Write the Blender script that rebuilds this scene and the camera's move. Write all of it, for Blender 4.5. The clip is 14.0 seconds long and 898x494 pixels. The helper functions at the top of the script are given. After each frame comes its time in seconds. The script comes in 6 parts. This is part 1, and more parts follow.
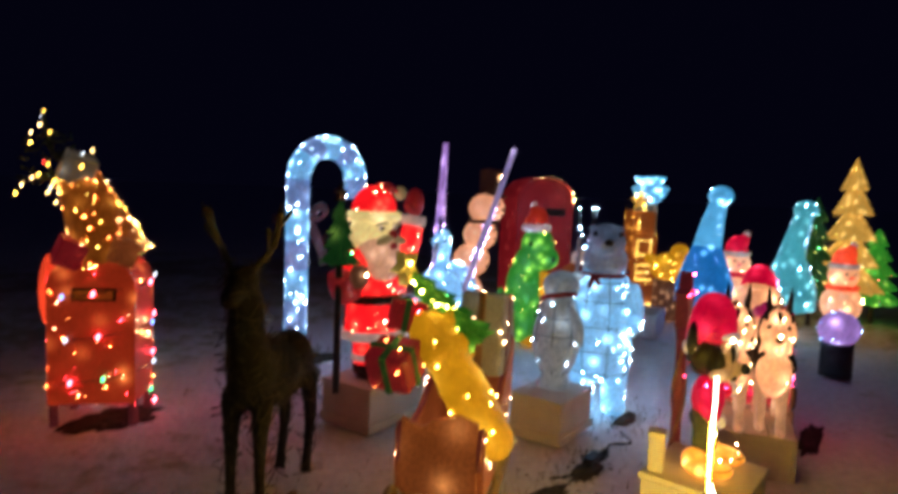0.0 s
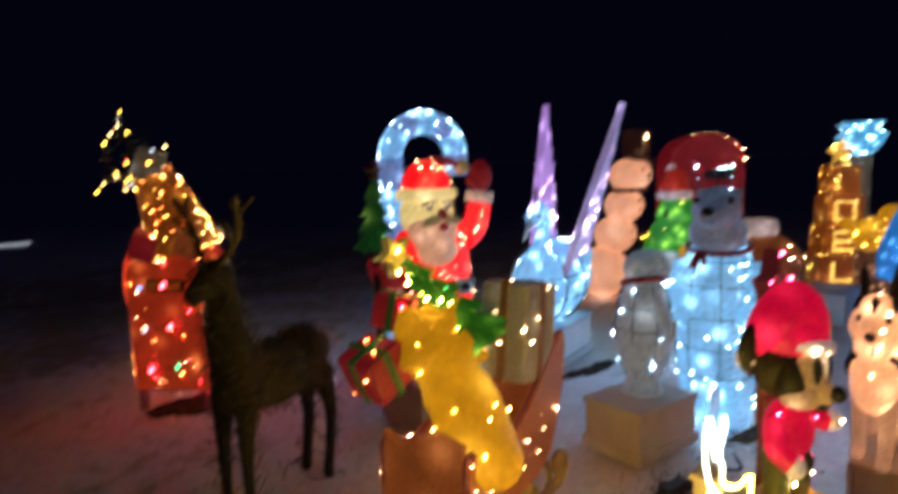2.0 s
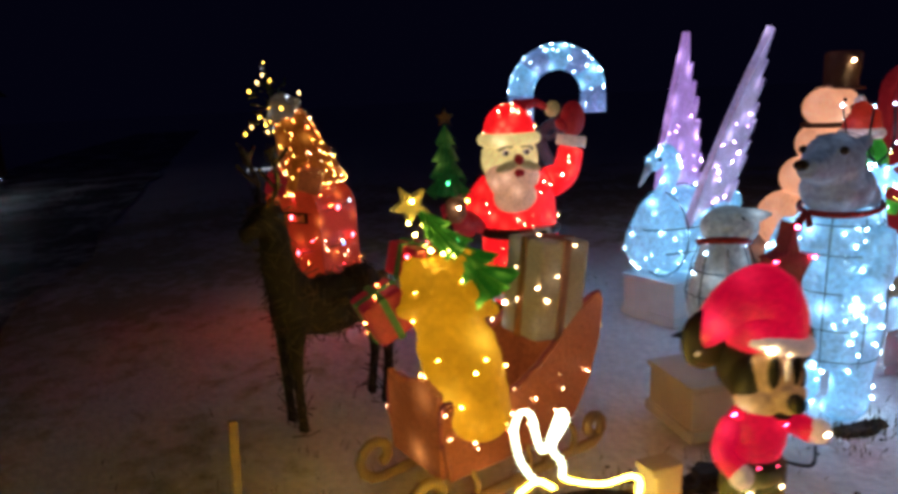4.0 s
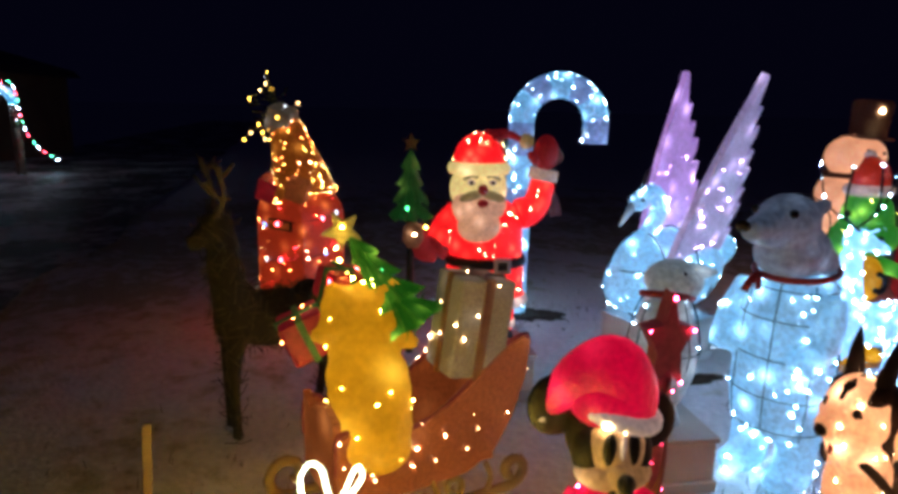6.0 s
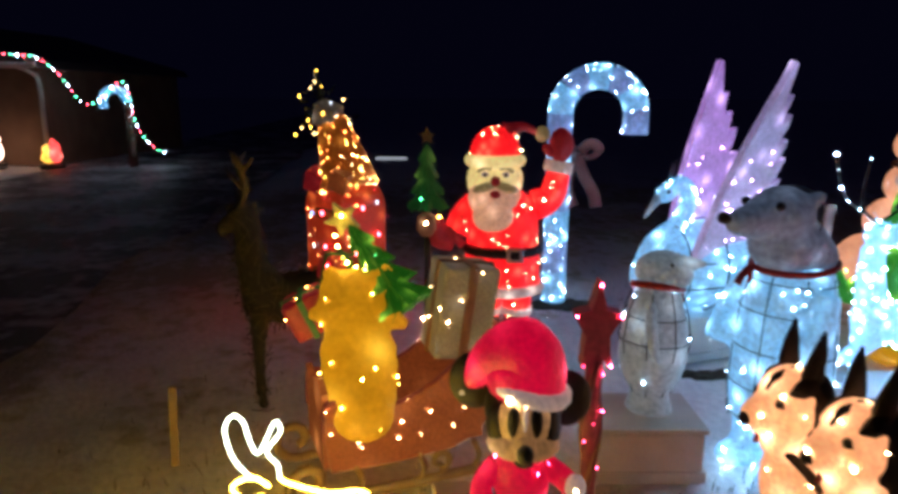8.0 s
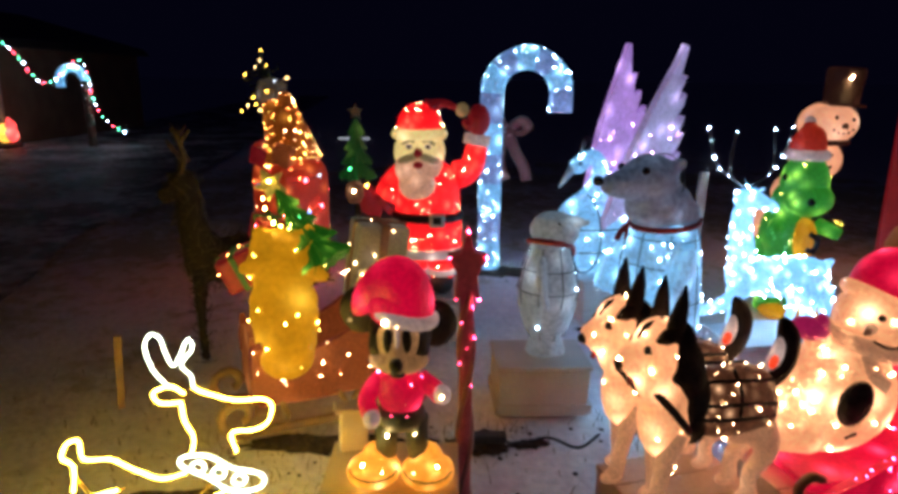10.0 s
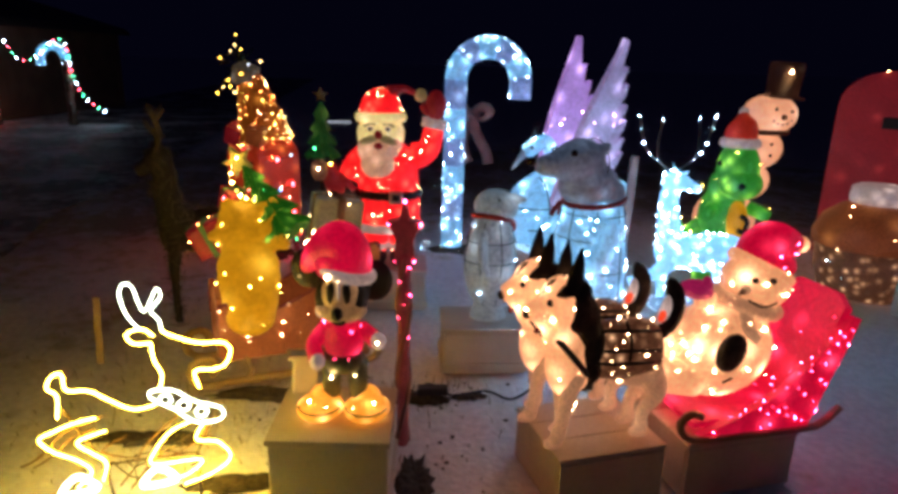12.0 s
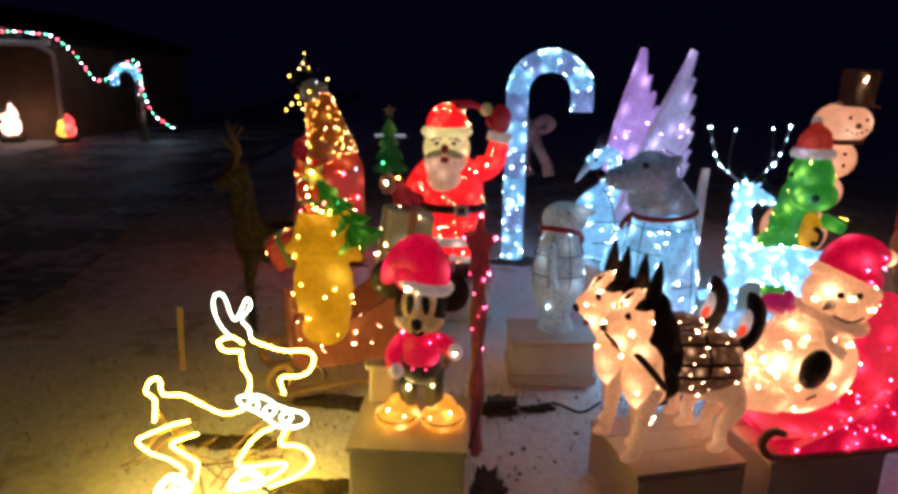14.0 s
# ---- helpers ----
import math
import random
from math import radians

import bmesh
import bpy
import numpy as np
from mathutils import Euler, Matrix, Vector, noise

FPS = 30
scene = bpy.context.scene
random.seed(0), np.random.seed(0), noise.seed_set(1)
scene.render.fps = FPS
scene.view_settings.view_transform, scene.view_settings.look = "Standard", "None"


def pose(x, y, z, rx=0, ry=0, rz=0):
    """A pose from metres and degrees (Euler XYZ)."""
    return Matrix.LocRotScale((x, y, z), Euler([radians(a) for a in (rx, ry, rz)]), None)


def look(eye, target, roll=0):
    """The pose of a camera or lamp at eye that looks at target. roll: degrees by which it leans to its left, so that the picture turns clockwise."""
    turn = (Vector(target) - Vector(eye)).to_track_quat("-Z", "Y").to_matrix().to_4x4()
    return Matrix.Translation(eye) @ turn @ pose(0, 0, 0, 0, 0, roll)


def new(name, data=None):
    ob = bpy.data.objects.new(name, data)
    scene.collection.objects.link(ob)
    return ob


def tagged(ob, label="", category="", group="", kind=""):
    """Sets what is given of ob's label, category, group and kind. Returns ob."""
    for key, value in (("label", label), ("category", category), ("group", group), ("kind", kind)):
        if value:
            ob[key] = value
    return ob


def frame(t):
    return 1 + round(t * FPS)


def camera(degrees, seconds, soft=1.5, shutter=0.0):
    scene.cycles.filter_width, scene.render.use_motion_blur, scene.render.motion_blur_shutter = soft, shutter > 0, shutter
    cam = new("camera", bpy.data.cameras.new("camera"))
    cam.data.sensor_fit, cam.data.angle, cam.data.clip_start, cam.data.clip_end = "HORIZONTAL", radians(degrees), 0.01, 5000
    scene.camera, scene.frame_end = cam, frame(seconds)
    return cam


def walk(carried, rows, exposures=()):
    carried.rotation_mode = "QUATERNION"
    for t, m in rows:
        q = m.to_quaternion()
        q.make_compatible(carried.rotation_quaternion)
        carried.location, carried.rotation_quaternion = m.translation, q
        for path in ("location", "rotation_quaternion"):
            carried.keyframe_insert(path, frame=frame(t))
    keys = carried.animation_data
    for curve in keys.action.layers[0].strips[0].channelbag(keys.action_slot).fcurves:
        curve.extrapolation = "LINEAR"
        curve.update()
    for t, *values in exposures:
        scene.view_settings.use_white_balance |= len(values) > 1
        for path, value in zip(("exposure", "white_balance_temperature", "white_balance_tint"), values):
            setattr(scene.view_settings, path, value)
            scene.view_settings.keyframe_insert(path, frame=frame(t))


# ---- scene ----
cam = camera(70.3, 14.0, 3.5, 1.1)
PATH = [
    (0, (0.02, 0.011, 1.48), (0.013, 2.004, 1.31), 2.4),
    (0.033, (0.02, 0.011, 1.48), (0.003, 2.003, 1.302), 2.4),
    (0.1, (0.061, 0.062, 1.463), (-0.044, 2.051, 1.275), 1.7),
    (0.2, (0.102, 0.115, 1.443), (-0.073, 2.099, 1.264), 0.9),
    (0.3, (0.144, 0.167, 1.424), (-0.081, 2.149, 1.275), 0.2),
    (0.4, (0.183, 0.217, 1.41), (-0.064, 2.196, 1.266), -0.4),
    (0.467, (0.22, 0.262, 1.405), (-0.041, 2.241, 1.282), -0.8),
    (0.5, (0.22, 0.262, 1.405), (-0.048, 2.24, 1.286), -0.8),
    (0.533, (0.22, 0.262, 1.405), (-0.055, 2.24, 1.29), -0.8),
    (0.6, (0.251, 0.303, 1.413), (-0.08, 2.274, 1.328), -0.8),
    (0.7, (0.278, 0.342, 1.43), (-0.052, 2.312, 1.332), -0.6),
    (0.8, (0.304, 0.378, 1.452), (-0.048, 2.343, 1.338), -0.3),
    (0.9, (0.334, 0.41, 1.472), (-0.066, 2.363, 1.318), 0.0),
    (0.967, (0.371, 0.438, 1.482), (-0.009, 2.394, 1.31), 0.2),
    (1.0, (0.371, 0.438, 1.482), (-0.016, 2.393, 1.31), 0.2),
    (1.033, (0.371, 0.438, 1.482), (-0.023, 2.391, 1.31), 0.2),
    (1.1, (0.419, 0.46, 1.481), (-0.004, 2.404, 1.277), 0.2),
    (1.2, (0.474, 0.476, 1.472), (0.02, 2.415, 1.288), 0.0),
    (1.3, (0.533, 0.49, 1.46), (-0.027, 2.398, 1.247), -0.2),
    (1.4, (0.59, 0.504, 1.449), (-0.009, 2.395, 1.192), -0.4),
    (1.467, (0.641, 0.523, 1.444), (0.025, 2.416, 1.251), -0.6),
    (1.5, (0.641, 0.523, 1.444), (0.018, 2.412, 1.236), -0.6),
    (1.533, (0.641, 0.523, 1.444), (0.011, 2.408, 1.221), -0.6),
    (1.6, (0.686, 0.547, 1.446), (0.025, 2.417, 1.187), -0.8),
    (1.7, (0.728, 0.574, 1.453), (0.039, 2.433, 1.183), -1.1),
    (1.8, (0.766, 0.603, 1.461), (0.111, 2.473, 1.192), -1.3),
    (1.9, (0.803, 0.632, 1.468), (0.15, 2.503, 1.197), -1.6),
    (1.967, (0.838, 0.66, 1.471), (0.188, 2.536, 1.226), -1.8),
    (2.0, (0.838, 0.66, 1.471), (0.181, 2.532, 1.217), -1.8),
    (2.033, (0.838, 0.66, 1.471), (0.174, 2.528, 1.208), -1.8),
    (2.1, (0.869, 0.688, 1.468), (0.208, 2.56, 1.225), -2.1),
    (2.2, (0.895, 0.717, 1.46), (0.214, 2.581, 1.213), -2.3),
    (2.3, (0.92, 0.745, 1.451), (0.254, 2.615, 1.206), -2.6),
    (2.4, (0.948, 0.771, 1.444), (0.313, 2.648, 1.171), -2.8),
    (2.467, (0.983, 0.794, 1.441), (0.334, 2.668, 1.179), -2.9),
    (2.5, (0.983, 0.794, 1.441), (0.325, 2.664, 1.173), -2.9),
    (2.533, (0.983, 0.794, 1.441), (0.316, 2.66, 1.167), -2.9),
    (2.6, (1.027, 0.812, 1.444), (0.335, 2.665, 1.149), -2.7),
    (2.7, (1.077, 0.825, 1.452), (0.397, 2.684, 1.169), -2.4),
    (2.8, (1.131, 0.836, 1.461), (0.418, 2.684, 1.184), -2.0),
    (2.9, (1.185, 0.85, 1.469), (0.359, 2.644, 1.158), -1.8),
    (2.967, (1.236, 0.867, 1.474), (0.357, 2.64, 1.182), -2.0),
    (3.0, (1.236, 0.867, 1.474), (0.345, 2.631, 1.164), -2.0),
    (3.033, (1.236, 0.867, 1.474), (0.333, 2.621, 1.146), -2.0),
    (3.1, (1.284, 0.889, 1.474), (0.293, 2.59, 1.119), -2.7),
    (3.2, (1.331, 0.913, 1.474), (0.254, 2.556, 1.102), -3.5),
    (5.3, (2.0, 1.336, 1.672), (0.625, 2.71, 1.201), -1.5),
    (5.5, (2.012, 1.342, 1.642), (0.652, 2.739, 1.193), 0.4),
    (6, (1.969, 1.461, 1.629), (0.563, 2.819, 1.205), 1.3),
    (6.5, (2.028, 1.6, 1.61), (0.577, 2.903, 1.167), 1.8),
    (7, (2.207, 1.773, 1.661), (0.704, 3.003, 1.184), 1.6),
    (7.5, (2.262, 1.774, 1.657), (0.691, 2.925, 1.202), 0.7),
    (8, (2.377, 1.701, 1.66), (0.787, 2.825, 1.204), 0.2),
    (8.5, (2.489, 1.667, 1.671), (0.99, 2.917, 1.233), 1.6),
    (9, (2.637, 1.731, 1.668), (1.129, 2.968, 1.226), 0.7),
    (9.2, (2.694, 1.768, 1.644), (1.177, 2.987, 1.186), 0.4),
    (11.3, (3.073, 1.58, 1.643), (1.559, 2.77, 1.105), 1.1),
    (11.5, (3.131, 1.615, 1.644), (1.634, 2.825, 1.102), 1.6),
    (12, (3.234, 1.643, 1.664), (1.744, 2.859, 1.115), 1.7),
    (12.467, (3.21, 1.579, 1.689), (1.719, 2.802, 1.159), 1.8),
    (12.5, (3.21, 1.579, 1.689), (1.711, 2.793, 1.161), 1.8),
    (12.533, (3.21, 1.579, 1.689), (1.703, 2.784, 1.163), 1.8),
    (13, (3.17, 1.546, 1.68), (1.587, 2.65, 1.154), 0.4),
    (13.5, (3.189, 1.541, 1.68), (1.61, 2.655, 1.163), 0.6),
    (14, (3.207, 1.533, 1.679), (1.616, 2.629, 1.162), 0.6),
]
walk(cam, [(t, look(eye, target, roll)) for t, eye, target, roll in PATH], [(0.0, 0.74, 6000, 15), (3.0, 0.72, 6000, 15), (6.5, 0.76, 6000, 15), (9.0, 0.76, 6000, 15), (11.5, 0.72, 6000, 15), (14.0, 0.76, 6000, 15)])

# world: a clear night, with a faint skyglow
world = bpy.data.worlds.new("night")
scene.world = world
world.use_nodes = True
world.node_tree.nodes["Background"].inputs[0].default_value = (0.13, 0.12, 0.50, 1)
world.node_tree.nodes["Background"].inputs[1].default_value = 0.0049
RNG = random.Random(7)

# ---- the row in which the figures stand: u along it, v away from the street, z up ----
TURN = 55.0
ROW = pose(3.2, 1.53, 0, 0, 0, TURN)


def spot(u, v, z=0.0, turn=0.0):
    """A pose in the row; things are built with their front towards -y and x along the row."""
    return ROW @ pose(u, v, z, 0, 0, turn)


# ---- materials ----
def nodes_of(name):
    m = bpy.data.materials.new(name)
    m.use_nodes = True
    nt = m.node_tree
    return m, nt, nt.nodes["Principled BSDF"]


def add(nt, kind, **values):
    n = nt.nodes.new(kind)
    for key, value in values.items():
        n.inputs[key.replace("_", " ")].default_value = value
    return n


def noise_of(nt, coord, scale, detail=4.0):
    n = add(nt, "ShaderNodeTexNoise", Scale=scale, Detail=detail)
    nt.links.new(coord, n.inputs["Vector"])
    return n.outputs["Fac"]


def ramp(nt, fac, stops):
    n = nt.nodes.new("ShaderNodeValToRGB")
    el = n.color_ramp.elements
    while len(el) < len(stops):
        el.new(0.5)
    for e, (p, c) in zip(el, stops):
        e.position, e.color = p, (*c, 1) if len(c) == 3 else c
    nt.links.new(fac, n.inputs[0])
    return n.outputs[0]


def maths(nt, op, a, b):
    n = nt.nodes.new("ShaderNodeMath")
    n.operation = op
    for i, v in enumerate((a, b)):
        if isinstance(v, (int, float)):
            n.inputs[i].default_value = v
        else:
            nt.links.new(v, n.inputs[i])
    return n.outputs[0]


def bump(nt, bsdf, fac, strength, distance=0.01):
    b = add(nt, "ShaderNodeBump", Strength=strength, Distance=distance)
    nt.links.new(fac, b.inputs["Height"])
    nt.links.new(b.outputs[0], bsdf.inputs["Normal"])


def surface(name, dark, light, scale=8.0, rough=0.7, grain=60.0, relief=0.3, metal=0.0, coat=0.0):
    """An unlit surface with stains at one scale and grain at another."""
    m, nt, bsdf = nodes_of(name)
    co = nt.nodes.new("ShaderNodeTexCoord").outputs["Object"]
    f = maths(nt, "ADD", maths(nt, "MULTIPLY", noise_of(nt, co, scale), 0.65), maths(nt, "MULTIPLY", noise_of(nt, co, grain, 6.0), 0.35))
    nt.links.new(ramp(nt, f, [(0.32, dark), (0.68, light)]), bsdf.inputs["Base Color"])
    bsdf.inputs["Roughness"].default_value = rough
    bsdf.inputs["Metallic"].default_value = metal
    bsdf.inputs["Coat Weight"].default_value = coat
    bump(nt, bsdf, noise_of(nt, co, grain), relief)
    return m


def lit_fabric(name, colour, glow, hot=None, spots=0.0, cell=9.0, base=None, streak=55.0, weave=0.6):
    """Tinsel fabric over a wire frame: glow and hot spots are emission painted in, not lamps inside, and its weave is
    uneven.
    """
    m, nt, bsdf = nodes_of(name)
    co = nt.nodes.new("ShaderNodeTexCoord").outputs["Object"]
    big, fine = noise_of(nt, co, 5.0, 2.0), noise_of(nt, co, streak, 5.0)
    body = base or tuple(min(0.85, 0.12 + 0.75 * c) for c in colour)
    nt.links.new(ramp(nt, fine, [(0.3, tuple(0.6 * c for c in body)), (0.7, body)]), bsdf.inputs["Base Color"])
    bsdf.inputs["Roughness"].default_value = 0.45
    bump(nt, bsdf, fine, 0.5)
    vor = add(nt, "ShaderNodeTexVoronoi", Scale=cell)
    nt.links.new(co, vor.inputs["Vector"])
    near = maths(nt, "POWER", maths(nt, "MAXIMUM", maths(nt, "SUBTRACT", 1.0, maths(nt, "MULTIPLY", vor.outputs["Distance"], 1.5)), 0.0), 3.0)
    even = maths(nt, "MULTIPLY", maths(nt, "ADD", 0.25, maths(nt, "MULTIPLY", big, 1.0)), maths(nt, "ADD", 1.0 - 0.5 * weave, maths(nt, "MULTIPLY", fine, weave)))
    level = maths(nt, "ADD", maths(nt, "MULTIPLY", even, glow), maths(nt, "MULTIPLY", near, spots))
    mix = nt.nodes.new("ShaderNodeMix")
    mix.data_type = "RGBA"
    mix.inputs[6].default_value, mix.inputs[7].default_value = (*colour, 1), (*(hot or colour), 1)
    nt.links.new(near, mix.inputs[0])
    nt.links.new(mix.outputs[2], bsdf.inputs["Emission Color"])
    nt.links.new(level, bsdf.inputs["Emission Strength"])
    return m


def lamp(name, colour, strength, even=False):
    """A glowing bulb; no two of a string are equally bright."""
    m, nt, bsdf = nodes_of(name)
    bsdf.inputs["Base Color"].default_value = (*colour, 1)
    bsdf.inputs["Emission Color"].default_value = (*colour, 1)
    bsdf.inputs["Emission Strength"].default_value = strength
    if not even:
        each = nt.nodes.new("ShaderNodeNewGeometry").outputs["Random Per Island"]
        level = maths(nt, "ADD", 0.12, maths(nt, "MULTIPLY", maths(nt, "POWER", each, 2.0), 2.6))
        nt.links.new(maths(nt, "MULTIPLY", level, strength), bsdf.inputs["Emission Strength"])
    return m


B_WHITE = lamp("cold_bulb", (0.50, 0.80, 1.0), 85)
B_WARM = lamp("warm_bulb", (1.0, 0.60, 0.26), 64)
B_GOLD = lamp("gold_bulb", (1.0, 0.66, 0.10), 40)
B_RED = lamp("red_bulb", (1.0, 0.03, 0.05), 50)
B_PINK = lamp("pink_bulb", (1.0, 0.04, 0.12), 36)
B_GREEN = lamp("green_bulb", (0.10, 1.0, 0.35), 14)
B_BLUE = lamp("blue_bulb", (0.25, 0.5, 1.0), 12)
B_LILAC = lamp("lilac_bulb", (0.9, 0.5, 1.0), 40)
D_GOLD = lamp("dim_gold_bulb", (1.0, 0.55, 0.06), 8)
D_AMBER = lamp("dim_amber_bulb", (1.0, 0.62, 0.22), 6)
D_RED = lamp("dim_red_bulb", (1.0, 0.06, 0.04), 8)
D_GREEN = lamp("dim_green_bulb", (0.08, 0.9, 0.25), 3)
D_PINK = lamp("dim_pink_bulb", (1.0, 0.05, 0.07), 22)
D_BLUE = lamp("dim_blue_bulb", (0.2, 0.4, 1.0), 6)
D_WHITE = lamp("dim_white_bulb", (0.8, 0.9, 1.0), 4)
B_ORANGE = lamp("orange_bulb", (1.0, 0.30, 0.06), 36)

ICE = lit_fabric("ice_blue_fabric", (0.14, 0.42, 0.70), 0.62, (0.50, 0.88, 1.0), 2.0, 7.0, (0.42, 0.58, 0.68), 48.0, 1.6)
ICE_DIM = lit_fabric("grey_tinsel_fabric", (0.20, 0.36, 0.52), 0.20, (0.7, 0.9, 1.0), 0.25, 6.0, (0.46, 0.48, 0.52), 42.0, 1.9)
# weak emission stands in for light that neighbouring figures throw on it
GREY_TINSEL = lit_fabric("faint_glow_grey_tinsel", (0.20, 0.27, 0.40), 0.14, (0.5, 0.65, 0.9), 0.16, 6.0, (0.28, 0.33, 0.40), 38.0, 2.0)
CANE_BAND = lit_fabric("pale_violet_band_fabric", (0.16, 0.30, 0.62), 0.42, (0.5, 0.8, 1.0), 1.0, 7.0, (0.40, 0.48, 0.62), 48.0, 1.6)
SILVER = lit_fabric("silver_net_fabric", (0.26, 0.36, 0.42), 0.20, (0.7, 0.9, 1.0), 0.30, 5.0, (0.40, 0.42, 0.42), 42.0, 2.0)
ICE_HOT = lit_fabric("bright_white_fabric", (0.18, 0.52, 0.90), 1.0, (0.7, 0.95, 1.0), 2.2, 14.0, (0.7, 0.75, 0.8))
LILAC = lit_fabric("lilac_feather_fabric", (0.42, 0.22, 0.64), 0.46, (0.9, 0.6, 1.0), 1.5, 5.5, (0.6, 0.5, 0.7), 40.0)
PALE_FEATHER = lit_fabric("pale_feather_fabric", (0.40, 0.32, 0.66), 0.28, (0.85, 0.65, 1.0), 0.9, 5.5, (0.65, 0.6, 0.75), 40.0)
RED = lit_fabric("red_fabric", (0.90, 0.008, 0.010), 0.85, (1.0, 0.09, 0.04), 1.3, 9.0, (0.6, 0.02, 0.02))
RED_DARK = lit_fabric("dark_red_fabric", (0.55, 0.02, 0.03), 0.12, (1.0, 0.1, 0.08), 0.1, 6.0, (0.32, 0.02, 0.03))
CRIMSON = lit_fabric("crimson_fabric", (0.72, 0.002, 0.035), 0.48, (1.0, 0.06, 0.12), 1.5, 7.0, (0.38, 0.006, 0.025))
MITTEN = lit_fabric("mauve_mitten_fabric", (0.50, 0.015, 0.10), 0.34, (0.9, 0.1, 0.25), 0.3, 6.0, (0.35, 0.03, 0.10))
CREAM = lit_fabric("cream_face_fabric", (0.80, 0.60, 0.20), 0.60, (1.0, 0.8, 0.4), 0.6, 7.0, (0.75, 0.66, 0.5))
TRIM = lit_fabric("white_trim_fabric", (0.75, 0.50, 0.42), 0.22, (1.0, 0.75, 0.55), 0.8, 7.0, (0.72, 0.66, 0.64))
BEARD = lit_fabric("beard_fabric", (0.72, 0.33, 0.17), 0.42, (0.9, 0.5, 0.3), 0.4, 6.0, (0.6, 0.5, 0.46))
PEACH = lit_fabric("peach_fabric", (0.95, 0.37, 0.14), 0.70, (1.0, 0.66, 0.32), 3.0, 7.0, (0.75, 0.60, 0.50), 60.0, 1.0)
PEACH_EVEN = lit_fabric("peach_shell", (0.90, 0.36, 0.17), 0.62, (1.0, 0.62, 0.4), 0.5, 3.0, (0.75, 0.6, 0.5))
ORANGE = lit_fabric("orange_mesh_fabric", (0.78, 0.18, 0.012), 0.10, (1.0, 0.42, 0.05), 0.6, 6.0, (0.42, 0.14, 0.04), 40.0, 1.6)
LETTERBOX = lit_fabric("letter_box_fabric", (0.80, 0.06, 0.012), 0.19, (1.0, 0.28, 0.05), 0.7, 6.0, (0.42, 0.06, 0.03))
RUST = lit_fabric("rust_mesh_fabric", (0.46, 0.105, 0.022), 0.15, (1.0, 0.36, 0.08), 0.45, 4.0, (0.30, 0.09, 0.04), 55.0, 1.3)
SCARLET = lit_fabric("scarlet_mesh_fabric", (0.90, 0.06, 0.015), 0.70, (1.0, 0.2, 0.08), 0.9, 7.0, (0.5, 0.06, 0.03))
YELLOW = lit_fabric("yellow_fabric", (0.76, 0.31, 0.001), 0.40, (1.0, 0.58, 0.04), 0.7, 3.5, (0.36, 0.20, 0.004), 30.0, 0.12)
GOLD = lit_fabric("gold_fabric", (0.80, 0.42, 0.06), 0.40, (1.0, 0.7, 0.2), 1.0, 9.0, (0.6, 0.4, 0.1))
GREEN = lit_fabric("green_fabric", (0.05, 0.42, 0.03), 0.26, (0.5, 0.9, 0.08), 1.1, 7.0, (0.06, 0.3, 0.05))
TREE_GREEN = lit_fabric("tree_tinsel", (0.04, 0.30, 0.015), 0.12, (0.55, 0.8, 0.06), 0.8, 7.0, (0.04, 0.17, 0.03), 90.0, 1.9)
GREEN_DIM = lit_fabric("dark_green_fabric", (0.04, 0.22, 0.04), 0.06, (0.5, 0.8, 0.1), 0.22, 6.0, (0.04, 0.14, 0.04))
CAP_RED = lit_fabric("dark_cap_fabric", (0.55, 0.03, 0.01), 0.30, (1.0, 0.2, 0.06), 0.9, 8.0, (0.35, 0.03, 0.02))
BLUE = lit_fabric("blue_fabric", (0.02, 0.22, 0.62), 0.40, (0.2, 0.6, 1.0), 1.2, 8.0, (0.05, 0.2, 0.5))
SKY = lit_fabric("sky_blue_fabric", (0.10, 0.46, 0.78), 0.55, (0.5, 0.9, 1.0), 1.6, 8.0, (0.2, 0.45, 0.6))
TEAL = lit_fabric("teal_fabric", (0.08, 0.46, 0.50), 0.45, (0.4, 0.95, 0.95), 1.2, 9.0, (0.2, 0.5, 0.5))
SHOE = lit_fabric("orange_shoe_fabric", (0.95, 0.32, 0.02), 0.75, (1.0, 0.7, 0.2), 2.0, 10.0, (0.7, 0.3, 0.05))
FACE = lit_fabric("tan_face_fabric", (0.70, 0.33, 0.11), 0.17, (1.0, 0.7, 0.4), 0.45, 7.0, (0.52, 0.36, 0.24))
MOUSTACHE = lit_fabric("grey_moustache_fabric", (0.50, 0.34, 0.12), 0.20, (0.8, 0.6, 0.3), 0.15, 6.0, (0.42, 0.38, 0.30))
# plush with emission added, though it holds no lamps
PLUSH = lit_fabric("glowing_pale_plush", (0.80, 0.34, 0.15), 0.30, (1.0, 0.6, 0.3), 0.35, 6.0, (0.66, 0.50, 0.40), 90.0, 0.8)
LETTER_GOLD = lit_fabric("bright_gold_letter", (0.9, 0.52, 0.08), 1.2, (1.0, 0.8, 0.3), 1.2, 12.0, (0.6, 0.4, 0.1))
STAR_GOLD = lit_fabric("dull_gold_star", (0.45, 0.30, 0.04), 0.22, (1.0, 0.8, 0.2), 0.5, 9.0, (0.45, 0.36, 0.12))
